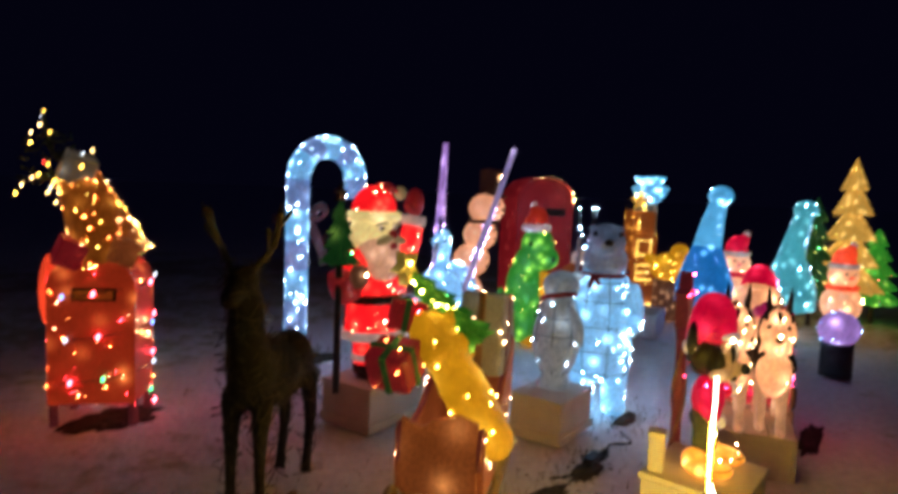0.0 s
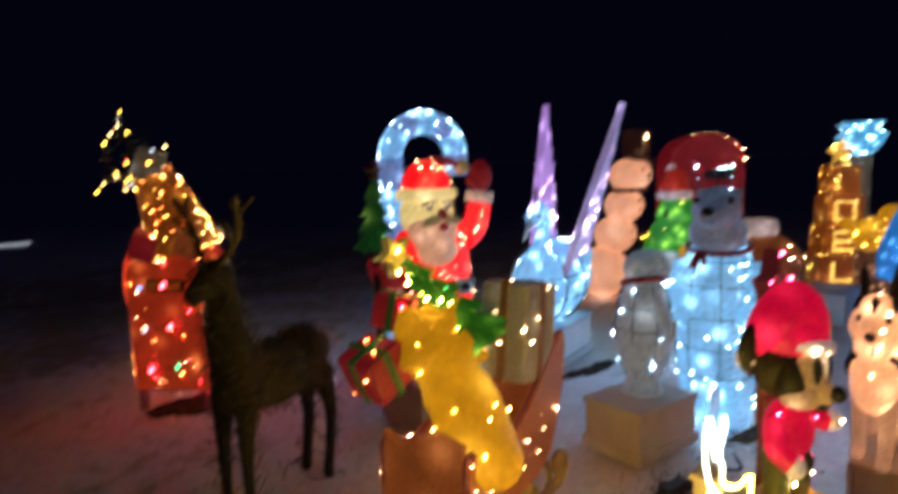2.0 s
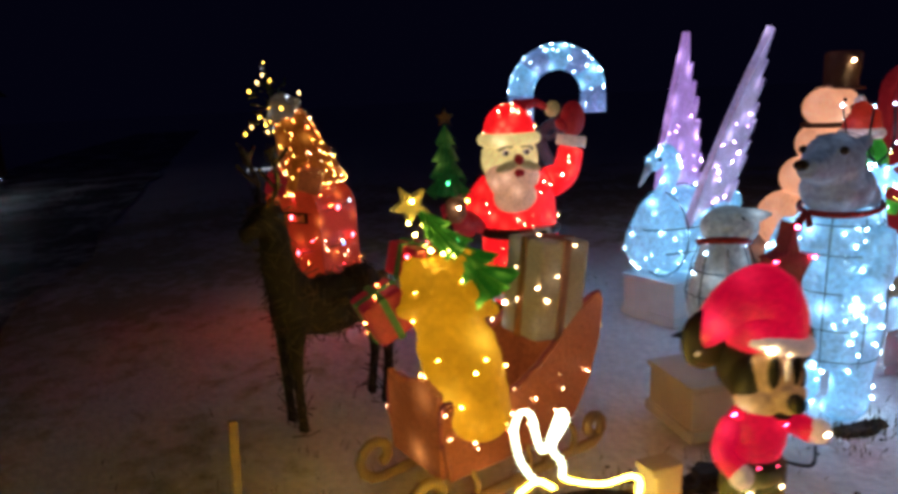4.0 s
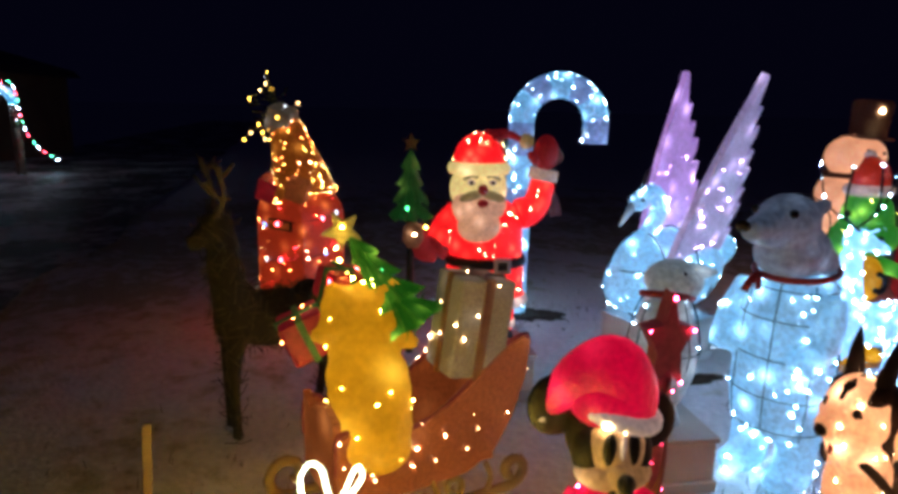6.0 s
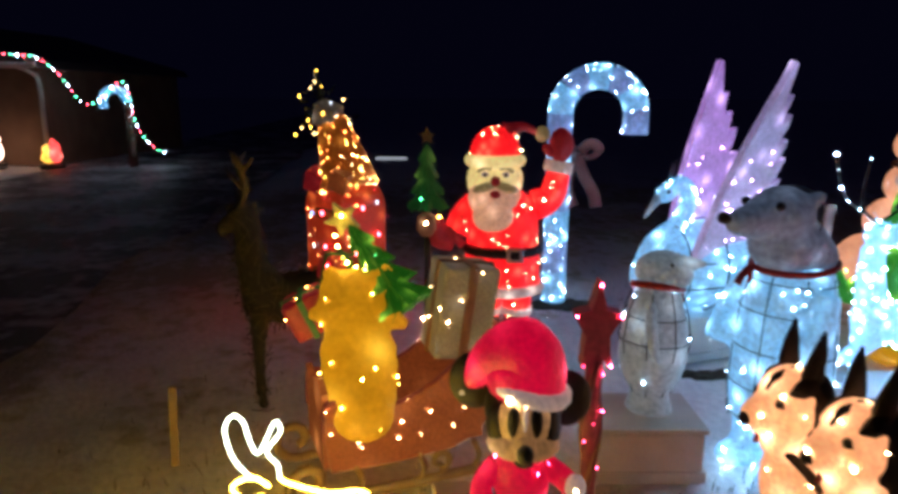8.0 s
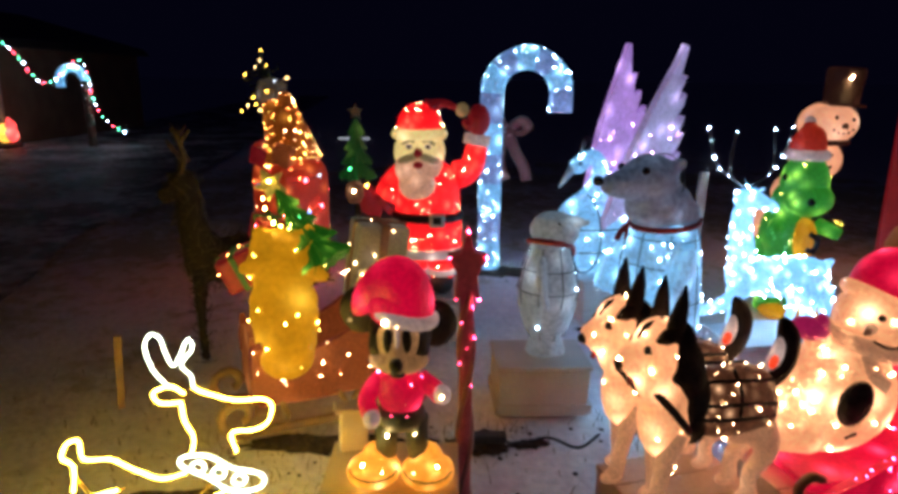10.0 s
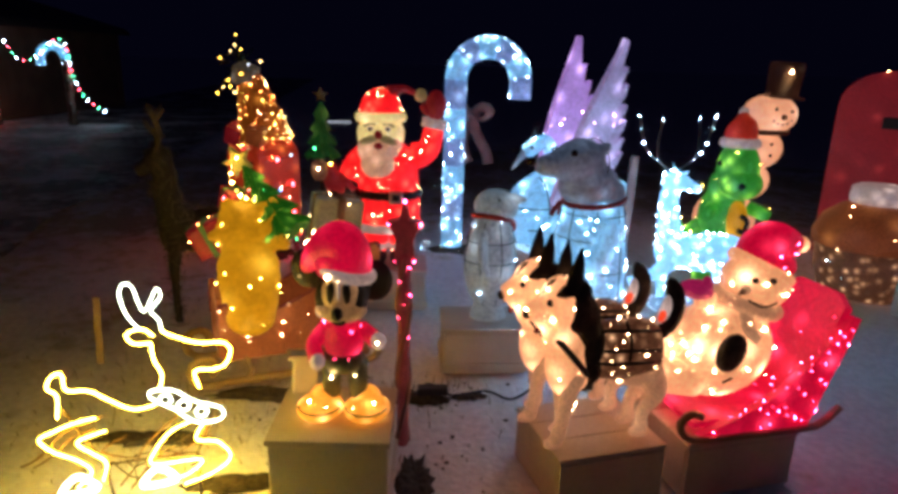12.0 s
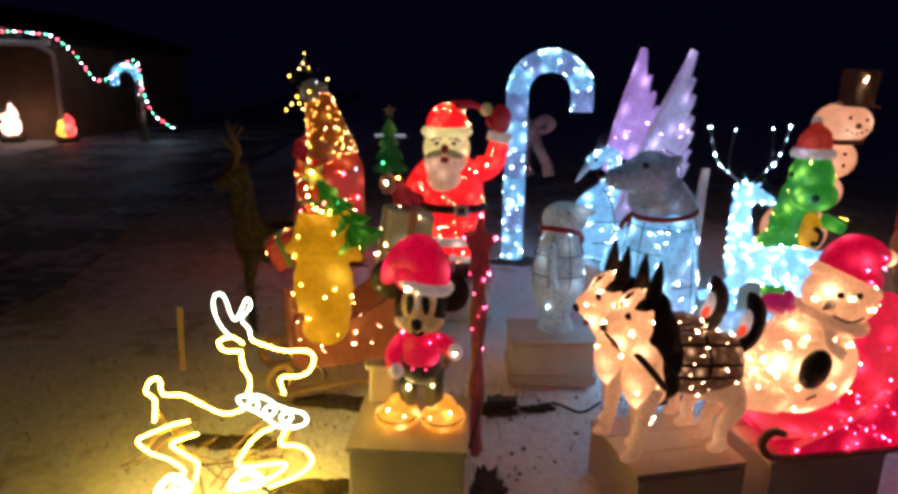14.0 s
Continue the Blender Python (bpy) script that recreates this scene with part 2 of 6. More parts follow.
MAUVE = lit_fabric("mauve_mesh_fabric", (0.45, 0.06, 0.07), 0.06, (1.0, 0.2, 0.1), 0.12, 6.0, (0.24, 0.06, 0.06))
BROWN_NET = lit_fabric("brown_net_fabric", (0.30, 0.10, 0.04), 0.15, (1.0, 0.55, 0.25), 0.9, 13.0, (0.10, 0.06, 0.045), 60.0, 2.0)
GIFT_NET = lit_fabric("grey_gift_fabric", (0.36, 0.28, 0.18), 0.07, (1.0, 0.9, 0.7), 0.12, 6.0, (0.30, 0.26, 0.20), 80.0)
ROPE_WHITE = lamp("white_light_rope", (0.85, 1.0, 0.62), 6.0, True)
ROPE_GOLD = lamp("gold_light_rope", (1.0, 0.60, 0.025), 44.0, True)
ROPE_DIM = surface("resting_light_rope", (0.16, 0.08, 0.015), (0.26, 0.14, 0.03), 20, 0.4)
BLACK = surface("black_fabric", (0.006, 0.006, 0.008), (0.03, 0.028, 0.03), 12, 0.6)
BLACK_FUR = surface("black_plush", (0.006, 0.005, 0.005), (0.05, 0.034, 0.03), 30, 0.8, 200, 0.8)
GREY_FUR = surface("grey_plush", (0.02, 0.019, 0.02), (0.10, 0.09, 0.085), 30, 0.8, 200, 0.8)
WIRE = surface("dark_wire", (0.01, 0.012, 0.015), (0.04, 0.045, 0.05), 20, 0.5)
CARD = surface("pale_painted_board", (0.50, 0.44, 0.38), (0.66, 0.60, 0.54), 5, 0.75, 90, 0.15)
WOOD = surface("raw_wood", (0.30, 0.20, 0.11), (0.50, 0.36, 0.22), 4, 0.7, 50, 0.3)
PLANK = surface("pale_new_plank", (0.58, 0.47, 0.36), (0.76, 0.65, 0.53), 4, 0.7, 50, 0.3)
STRIPE = surface("dull_pink_stripe", (0.18, 0.08, 0.08), (0.30, 0.15, 0.14), 10, 0.5)
# dark wood tone, also put on parts that stay unlit
DARK_WOOD = surface("dark_wood_and_unlit_parts", (0.07, 0.05, 0.035), (0.16, 0.11, 0.075), 5, 0.75, 50, 0.3)
FOAM = surface("white_foam_block", (0.62, 0.64, 0.66), (0.80, 0.82, 0.84), 6, 0.8, 120, 0.3)
RIBBON = surface("red_ribbon", (0.25, 0.01, 0.01), (0.45, 0.03, 0.03), 10, 0.45)
BROWN_RIBBON = surface("brown_ribbon", (0.16, 0.07, 0.055), (0.28, 0.14, 0.11), 10, 0.5)
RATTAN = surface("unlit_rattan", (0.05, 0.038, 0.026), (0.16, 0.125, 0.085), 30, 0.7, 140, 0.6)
# near-black core paints in the shade between the loose strands
RATTAN_CORE = surface("rattan_core_shade", (0.010, 0.008, 0.007), (0.045, 0.036, 0.030), 30, 0.8, 140, 1.0)
RUNNER = surface("tan_painted_runner", (0.26, 0.17, 0.08), (0.42, 0.30, 0.16), 8, 0.55, 60, 0.2)
FIR = surface("dark_fir_needles", (0.01, 0.02, 0.008), (0.04, 0.07, 0.025), 30, 0.7)
PANTS = surface("grey_green_trousers", (0.05, 0.075, 0.04), (0.15, 0.18, 0.11), 18, 0.5, 90, 0.5)
STEEL = surface("galvanised_buckle", (0.55, 0.55, 0.56), (0.75, 0.75, 0.76), 10, 0.35, 60, 0.1, 0.7)
HAT_FELT = lit_fabric("brown_hat_fabric", (0.20, 0.055, 0.03), 0.045, (0.6, 0.2, 0.1), 0.10, 4.0, (0.05, 0.03, 0.022))
CHARCOAL = surface("charcoal_plastic", (0.012, 0.009, 0.008), (0.04, 0.03, 0.026), 10, 0.6)
BRICK_PAINT = surface("house_render", (0.16, 0.09, 0.055), (0.25, 0.15, 0.09), 2, 0.85, 40, 0.4)
ROOFING = surface("roof_sheet", (0.05, 0.035, 0.03), (0.10, 0.07, 0.06), 3, 0.7)
PALE_METAL = surface("pale_gutter", (0.40, 0.38, 0.36), (0.55, 0.53, 0.50), 5, 0.5)


# ---- shapes ----
def faces_since(bm, count, mat, smooth=True):
    bm.faces.ensure_lookup_table()
    for f in bm.faces[count:]:
        f.material_index, f.smooth = mat, smooth


def blob(bm, c, r, mat=0, rot=(0, 0, 0), seg=20, rings=12):
    n = len(bm.faces)
    m = pose(*c, *rot) @ Matrix.Diagonal((*(r if isinstance(r, tuple) else (r, r, r)), 1))
    bmesh.ops.create_uvsphere(bm, u_segments=seg, v_segments=rings, radius=1, matrix=m)
    faces_since(bm, n, mat)


def tube(bm, pts, radii, mat=0, n=10, closed=False, flat=1.0):
    """A sweep through pts; radii: one, or one for each point. flat: its thickness across the other way."""
    pts = [Vector(p) for p in pts]
    k = len(pts)
    radii = [radii] * k if isinstance(radii, (int, float)) else radii
    count, rings, side = len(bm.faces), [], None
    for i, p in enumerate(pts):
        a, b = pts[(i - 1) % k if closed else max(i - 1, 0)], pts[(i + 1) % k if closed else min(i + 1, k - 1)]
        d = (b - a).normalized()
        if side is None:
            side = d.cross(Vector((0, 1, 0)) if abs(d.y) < 0.9 else Vector((1, 0, 0))).normalized()
        side = (side - d * side.dot(d)).normalized()
        up = d.cross(side)
        rings.append([bm.verts.new(p + (side * math.cos(2 * math.pi * j / n) + up * math.sin(2 * math.pi * j / n) * flat) * radii[i]) for j in range(n)])
    for i in range(k if closed else k - 1):
        r0, r1 = rings[i], rings[(i + 1) % k]
        for j in range(n):
            bm.faces.new((r0[j], r0[(j + 1) % n], r1[(j + 1) % n], r1[j]))
    if not closed:
        bm.faces.new(rings[0][::-1])
        bm.faces.new(rings[-1])
    faces_since(bm, count, mat)


def curve(pts, steps=6, closed=False):
    """A smooth line through pts."""
    pts = [Vector(p) for p in pts]
    k, out = len(pts), []
    for i in range(k if closed else k - 1):
        p = [pts[(i + j) % k] if closed else pts[min(max(i + j, 0), k - 1)] for j in (-1, 0, 1, 2)]
        for s in range(steps):
            t = s / steps
            out.append(0.5 * (2 * p[1] + (p[2] - p[0]) * t + (2 * p[0] - 5 * p[1] + 4 * p[2] - p[3]) * t * t + (3 * p[1] - p[0] - 3 * p[2] + p[3]) * t ** 3))
    return out if closed else out + [pts[-1]]


def lathe(bm, profile, mat=0, m=None, n=24):
    """A body turned about z from (radius, height) pairs."""
    count, rings = len(bm.faces), []
    m = m or Matrix()
    for r, z in profile:
        rings.append([bm.verts.new(m @ Vector((r * math.cos(2 * math.pi * j / n), r * math.sin(2 * math.pi * j / n), z))) for j in range(n)])
    for r0, r1 in zip(rings, rings[1:]):
        for j in range(n):
            bm.faces.new((r0[j], r0[(j + 1) % n], r1[(j + 1) % n], r1[j]))
    bm.faces.new(rings[0][::-1])
    bm.faces.new(rings[-1])
    faces_since(bm, count, mat)


def slab(bm, outline, y0, y1, mat=0, m=None):
    """A board cut to an outline of (x, z) pairs, from y0 to y1."""
    count = len(bm.faces)
    m = m or Matrix()
    front = [bm.verts.new(m @ Vector((x, y0, z))) for x, z in outline]
    face = bm.faces.new(front)
    out = bmesh.ops.extrude_face_region(bm, geom=[face])
    moved = [g for g in out["geom"] if isinstance(g, bmesh.types.BMVert)]
    shift = (m.to_3x3() @ Vector((0, y1 - y0, 0)))
    bmesh.ops.translate(bm, verts=moved, vec=shift)
    bm.normal_update()
    faces_since(bm, count, mat, False)


def box(bm, c, size, mat=0, rot=(0, 0, 0), soft=0.008):
    count = len(bm.faces)
    tmp = bmesh.new()
    bmesh.ops.create_cube(tmp, size=1, matrix=Matrix.Diagonal((*size, 1)))
    if soft:
        bmesh.ops.bevel(tmp, geom=list(tmp.edges), offset=min(soft, 0.3 * min(size)), segments=2, affect="EDGES", profile=0.6)
    m = pose(*c, *rot)
    verts = [bm.verts.new(m @ v.co) for v in tmp.verts]
    for f in tmp.faces:
        bm.faces.new([verts[v.index] for v in f.verts])
    tmp.free()
    faces_since(bm, count, mat, False)


BEAD = bmesh.new()
bmesh.ops.create_icosphere(BEAD, subdivisions=1, radius=1)
BEAD_V, BEAD_F = [v.co.copy() for v in BEAD.verts], [[v.index for v in f.verts] for f in BEAD.faces]
BEAD.free()


def beads(bm, points, r, mats=(0,)):
    """Many bulbs; the materials alternate."""
    for i, p in enumerate(points):
        size = RNG.uniform(0.26, 0.52)
        vs = [bm.verts.new(Vector(p) + c * r * size) for c in BEAD_V]
        for f in BEAD_F:
            face = bm.faces.new([vs[j] for j in f])
            face.material_index, face.smooth = mats[i % len(mats)], True


def scatter(bm, n, test=None, lift=0.004):
    """n places spread over a shape's surface, apart from one another."""
    tris = [(f.verts[0].co, f.verts[i].co, f.verts[i + 1].co, f.normal) for f in bm.faces for i in range(1, len(f.verts) - 1)]
    weights = [max(((b - a).cross(c - a)).length, 1e-9) for a, b, c, _ in tris]
    out = []
    for tries in range(n * 12):
        a, b, c, nor = RNG.choices(tris, weights)[0]
        s, t = RNG.random(), RNG.random()
        if s + t > 1:
            s, t = 1 - s, 1 - t
        p = a + (b - a) * s + (c - a) * t + nor * lift
        if (not test or test(p)) and all((p - q).length > 0.03 for q in out[-60:]):
            out.append(p)
            if len(out) == n:
                break
    return out


# ---- things and their parts ----
def thing(name, m, label, category, group="", kind=""):
    ob = tagged(new(name), label, category, group, kind)
    ob.matrix_world = m
    return ob


def link(name, bm, mats, fuse=0.0):
    bm.normal_update()
    me = bpy.data.meshes.new(name)
    bm.to_mesh(me)
    for mat in mats if isinstance(mats, (list, tuple)) else [mats]:
        me.materials.append(mat)
    ob = new(name, me)
    if fuse:
        mod = ob.modifiers.new("fuse", "REMESH")
        mod.mode, mod.voxel_size, mod.use_smooth_shade = "VOXEL", fuse, True
        sm = ob.modifiers.new("soften", "SMOOTH")
        sm.factor, sm.iterations = 0.5, 4
    return ob


def part(name, bm, mats, parent, label="", fuse=0.0, kind=""):
    ob = tagged(link(name, bm, mats, fuse), label, kind=kind)
    ob.parent = parent
    return ob


def whole(name, bm, mats, m, label, category, group="", kind="", fuse=0.0):
    """A thing of one mesh."""
    ob = tagged(link(name, bm, mats, fuse), label, category, group, kind)
    ob.matrix_world = m
    return ob


def figure(name, bm, mats, names, m, label, category):
    """A thing whose parts are told apart by what they are made of."""
    ob = thing(name, m, label, category)
    bm.faces.ensure_lookup_table()
    left = set(bm.faces)
    islands = []
    for face in bm.faces:
        if face in left:
            island, edge = [], [face]
            left.discard(face)
            while edge:
                f = edge.pop()
                island.append(f)
                for e in f.edges:
                    for g in e.link_faces:
                        if g in left:
                            left.discard(g)
                            edge.append(g)
            islands.append(island)
    for k, (mat, piece) in enumerate(zip(mats, names)):
        mine = [isl for isl in islands if isl[0].material_index == k]
        for group in [sum(mine, [])] if "light" in piece else mine:
            one, seen = bmesh.new(), {}
            for f in group:
                for v in f.verts:
                    if v not in seen:
                        seen[v] = one.verts.new(v.co)
                one.faces.new([seen[v] for v in f.verts]).smooth = f.smooth
            part(piece, one, mat, ob, kind="stuff" if "light" in piece else "")
            one.free()
    return ob


def lights(parent, source, n, r, mats, test=None, lift=0.006):
    bm = bmesh.new()
    mats = mats if isinstance(mats, (list, tuple)) else [mats]
    beads(bm, scatter(source, n, test, lift), r, tuple(range(len(mats))))
    return part("light_string", bm, mats, parent, "small glowing LED bulbs", kind="stuff")


def sph(*args):
    bm = bmesh.new()
    for a in args:
        blob(bm, *a)
    return bm


# ---- ground, road ----
def snow_height(x, y):
    near = 1 / (1 + ((x - 0.5) ** 2 + (y - 4) ** 2) / 60)
    return near * (0.035 * noise.noise((x * 0.9, y * 0.9, 3)) + 0.018 * noise.noise((x * 4, y * 4, 7)) + 0.008 * noise.noise((x * 11, y * 11, 1))) - 0.015


def make_ground():
    m, nt, bsdf = nodes_of("trodden_snow")
    co = nt.nodes.new("ShaderNodeTexCoord").outputs["Object"]
    snow = ramp(nt, noise_of(nt, co, 25, 6), [(0.3, (0.70, 0.70, 0.73)), (0.7, (0.90, 0.90, 0.92))])
    # soil is kept pale olive, the rope light's tint put into its colour
    soil = ramp(nt, noise_of(nt, co, 40, 6), [(0.3, (0.30, 0.28, 0.18)), (0.7, (0.62, 0.60, 0.47))])
    patch = maths(nt, "ADD", maths(nt, "MULTIPLY", noise_of(nt, co, 1.1, 5), 0.55), maths(nt, "MULTIPLY", noise_of(nt, co, 7, 6), 0.45))
    far = nt.nodes.new("ShaderNodeVectorMath")
    far.operation = "DISTANCE"
    far.inputs[1].default_value = (1.3, 4.5, 0)
    nt.links.new(co, far.inputs[0])
    # more soil with distance, painted in to dim ground away from the lamps
    bare = maths(nt, "MULTIPLY", maths(nt, "MINIMUM", maths(nt, "MAXIMUM", maths(nt, "SUBTRACT", far.outputs["Value"], 1.75), 0.0), 4.0), 0.045)
    # past 9 m snow returns, so the far ground fades into the sky
    mask = ramp(nt, maths(nt, "SUBTRACT", maths(nt, "ADD", patch, bare), maths(nt, "MULTIPLY", maths(nt, "MAXIMUM", maths(nt, "SUBTRACT", far.outputs["Value"], 9.0), 0.0), 0.05)), [(0.60, (0, 0, 0)), (0.70, (1, 1, 1))])
    mix = nt.nodes.new("ShaderNodeMix")
    mix.data_type = "RGBA"
    nt.links.new(mask, mix.inputs[0])
    nt.links.new(snow, mix.inputs[6])
    nt.links.new(soil, mix.inputs[7])
    nt.links.new(mix.outputs[2], bsdf.inputs["Base Color"])
    bsdf.inputs["Roughness"].default_value = 0.75
    bump(nt, bsdf, noise_of(nt, co, 30, 6), 0.6, 0.02)
    bm = bmesh.new()
    steps = [-900, -300, -100, -50, -30, -20] + [-14 + 0.12 * i for i in range(234)] + [16, 22, 32, 60, 120, 350, 950]
    grid = [[bm.verts.new((x, y, snow_height(x, y))) for y in steps] for x in steps]
    for i in range(len(steps) - 1):
        for j in range(len(steps) - 1):
            bm.faces.new((grid[i][j], grid[i + 1][j], grid[i + 1][j + 1], grid[i][j + 1])).smooth = True
    whole("ground", bm, m, Matrix(), "trodden snow with bare soil patches, toned to imitate the light's reach", "ground", kind="structure")
    tar, nt, bsdf = nodes_of("snowy_asphalt")
    co = nt.nodes.new("ShaderNodeTexCoord").outputs["Object"]
    asphalt = ramp(nt, noise_of(nt, co, 45, 6), [(0.3, (0.05, 0.05, 0.046)), (0.7, (0.11, 0.11, 0.10))])
    # thin snow streaks, widened so their pale colour stands in for light
    streak = maths(nt, "ADD", maths(nt, "MULTIPLY", noise_of(nt, co, 0.9, 5), 0.6), maths(nt, "MULTIPLY", noise_of(nt, co, 6, 6), 0.4))
    over = nt.nodes.new("ShaderNodeMix")
    over.data_type = "RGBA"
    over.inputs[7].default_value = (0.62, 0.62, 0.64, 1)
    nt.links.new(ramp(nt, streak, [(0.47, (0, 0, 0)), (0.58, (1, 1, 1))]), over.inputs[0])
    nt.links.new(asphalt, over.inputs[6])
    nt.links.new(over.outputs[2], bsdf.inputs["Base Color"])
    bsdf.inputs["Roughness"].default_value = 0.6
    bump(nt, bsdf, noise_of(nt, co, 25, 6), 0.5, 0.02)
    bm = bmesh.new()
    left = [(-3.2 + 0.25 * noise.noise((v * 0.5, 2, 5)) - 0.09 * (v - 4), v) for v in [-40 + 0.8 * i for i in range(131)]]
    rows = [[bm.verts.new((u - w * k, v, 0.018 + 0.012 * noise.noise((u - w * k, v, 9)))) for k in (0, 0.12, 0.4, 0.7, 1)] for (u, v), w in zip(left, [5.2] * 131)]
    for a, b in zip(rows, rows[1:]):
        for j in range(4):
            bm.faces.new((a[j], b[j], b[j + 1], a[j + 1])).smooth = True
    whole("road", bm, tar, ROW, "dark wet asphalt lane with thin snow, paled in place of missing light", "road", kind="structure")


make_ground()


# ---- figures in the row ----
def crate(u, v, size, turn, label, mat, planks=0):
    w, d, h = size
    ob = thing("display_box", spot(u, v, 0, turn), label, "box", "boxes under the figures")
    bm = bmesh.new()
    box(bm, (0, 0, h / 2 - 0.02), (w - 0.02, d - 0.02, h - 0.02))
    part("body", bm, mat, ob)
    bm = bmesh.new()
    box(bm, (0, 0, h - 0.012), (w, d, 0.022), soft=0.004)
    part("lid", bm, mat, ob)
    for x, y, sx, sy in ((0, -d / 2, w, 0.018), (0, d / 2, w, 0.018), (-w / 2, 0, 0.018, d), (w / 2, 0, 0.018, d)):
        bm = bmesh.new()
        box(bm, (x * 0.985, y * 0.985, 0.035), (sx, sy, 0.05), soft=0.004)
        part("batten", bm, mat, ob)
    return ob


def hat(bm, c, r, tip, mats, brim=0.05, lean=0.0):
    """A stocking cap: a padded brim, a drooping cone and a pompom."""
    red, white = mats
    ring = [(c[0] + r * math.cos(a), c[1] + r * math.sin(a), c[2] + lean * math.cos(a)) for a in [2 * math.pi * i / 20 for i in range(20)]]
    tube(bm, ring, brim, white, 10, True)
    x, y, z = c
    path = curve([(x, y, z), (x, y, z + 0.55 * r), (x + 0.18 * (tip[0] - x), y, z + 0.92 * r), (x + 0.6 * (tip[0] - x), y + 0.5 * (tip[1] - y), z + 0.7 * r + 0.3 * (tip[2] - z)), tip], 5)
    k = len(path)
    tube(bm, path, [r * (1.02 - 0.06 * i / k if i < 5 else max(0.12, math.cos(1.45 * (i - 5) / (k - 5)))) for i in range(k)], red, 18)
    blob(bm, tip, 0.33 * r, white)


def make_santa():
    bm = bmesh.new()
    R_, W_, F_, B_, K_, S_, M_, BE, MO = (0, 1, 2, 3, 4, 5, 6, 7, 9)
    h = 0.28
    for x in (-0.09, 0.10):
        tube(bm, [(x, 0.0, h + 0.10), (x, 0, h + 0.34)], [0.085, 0.10], R_, 14)
        tube(bm, [(x, 0, h + 0.12), (x, 0, h + 0.16)], 0.10, W_, 14)
        blob(bm, (x, -0.03, h + 0.06), (0.085, 0.13, 0.065), K_)
    lathe(bm, [(0.10, 0.53), (0.235, 0.55), (0.245, 0.60), (0.235, 0.62), (0.235, 0.76), (0.222, 0.80), (0.225, 0.86), (0.215, 1.0), (0.17, 1.10), (0.09, 1.15)], R_, Matrix.Diagonal((1, 0.72, 1, 1)), 28)
    tube(bm, [(0.24 * math.cos(a), 0.175 * math.sin(a), 0.565) for a in [2 * math.pi * i / 24 for i in range(24)]], 0.032, W_, 8, True)
    tube(bm, [(0.222 * math.cos(a), 0.163 * math.sin(a), 0.795) for a in [2 * math.pi * i / 24 for i in range(24)]], 0.03, K_, 8, True)
    box(bm, (0.07, -0.185, 0.795), (0.10, 0.03, 0.085), S_)
    box(bm, (0.07, -0.197, 0.795), (0.055, 0.02, 0.045), K_)
    head_from = len(bm.verts)
    blob(bm, (0, 0, 1.20), (0.172, 0.14, 0.165), F_)
    blob(bm, (0.0, -0.055, 1.10), (0.165, 0.115, 0.135), BE)
    blob(bm, (0.0, -0.10, 1.00), (0.135, 0.09, 0.10), BE)
    for x in (-0.062, 0.062):
        blob(bm, (x, -0.160, 1.175), (0.075, 0.035, 0.026), MO, (0, -16 if x < 0 else 16, 0))
        blob(bm, (x, -0.128, 1.245), (0.024, 0.014, 0.017), W_)
        blob(bm, (x, -0.140, 1.243), 0.011, K_)
        tube(bm, curve([(x * 1.7, -0.118, 1.258), (x, -0.139, 1.280), (x * 0.4, -0.142, 1.276)], 4), 0.010, MO, 6)
    blob(bm, (0.0, -0.172, 1.210), 0.030, M_)
    blob(bm, (0.0, -0.182, 1.138), (0.032, 0.016, 0.022), M_)
    tube(bm, [(0.152 * math.cos(a), 0.140 * math.sin(a), 1.312) for a in [2 * math.pi * i / 24 for i in range(24)]], 0.036, F_, 10, True)
    blob(bm, (0.0, 0, 1.35), (0.152, 0.142, 0.155), R_)
    # hat's tail in the darker red, coloured as unlit
    tube(bm, curve([(0.06, 0, 1.47), (0.16, 0.02, 1.50), (0.25, 0.03, 1.47)], 4), [0.06, 0.048, 0.038, 0.03, 0.026, 0.022, 0.02, 0.018, 0.016], M_, 12)
    blob(bm, (0.285, 0.03, 1.46), 0.045, MO)
    bm.verts.ensure_lookup_table()
    bmesh.ops.translate(bm, verts=bm.verts[head_from:], vec=(-0.055, 0, 0))
    # arms: one raised in a wave, one low by a lantern, its unlit end coloured darker
    tube(bm, curve([(0.19, 0, 1.05), (0.29, 0, 1.10), (0.33, -0.01, 1.24)]), [0.085, 0.09, 0.09, 0.088, 0.085, 0.082, 0.08, 0.08, 0.078, 0.076, 0.075, 0.074, 0.072], R_, 14)
    tube(bm, [(0.325, -0.01, 1.25), (0.335, -0.01, 1.31)], 0.088, W_, 14)
    blob(bm, (0.34, -0.01, 1.40), (0.075, 0.06, 0.10), M_)
    blob(bm, (0.27, -0.02, 1.37), (0.05, 0.035, 0.03), M_, (0, 40, 0))
    tube(bm, curve([(-0.17, 0, 1.06), (-0.25, -0.01, 0.98), (-0.29, -0.03, 0.89)]), 0.08, R_, 14)
    tube(bm, [(-0.29, -0.03, 0.885), (-0.32, -0.04, 0.855)], 0.085, M_, 14)
    tube(bm, curve([(-0.32, -0.04, 0.85), (-0.40, -0.07, 0.88), (-0.44, -0.09, 0.98)], 4), 0.07, M_, 12)
    src = bmesh.new()
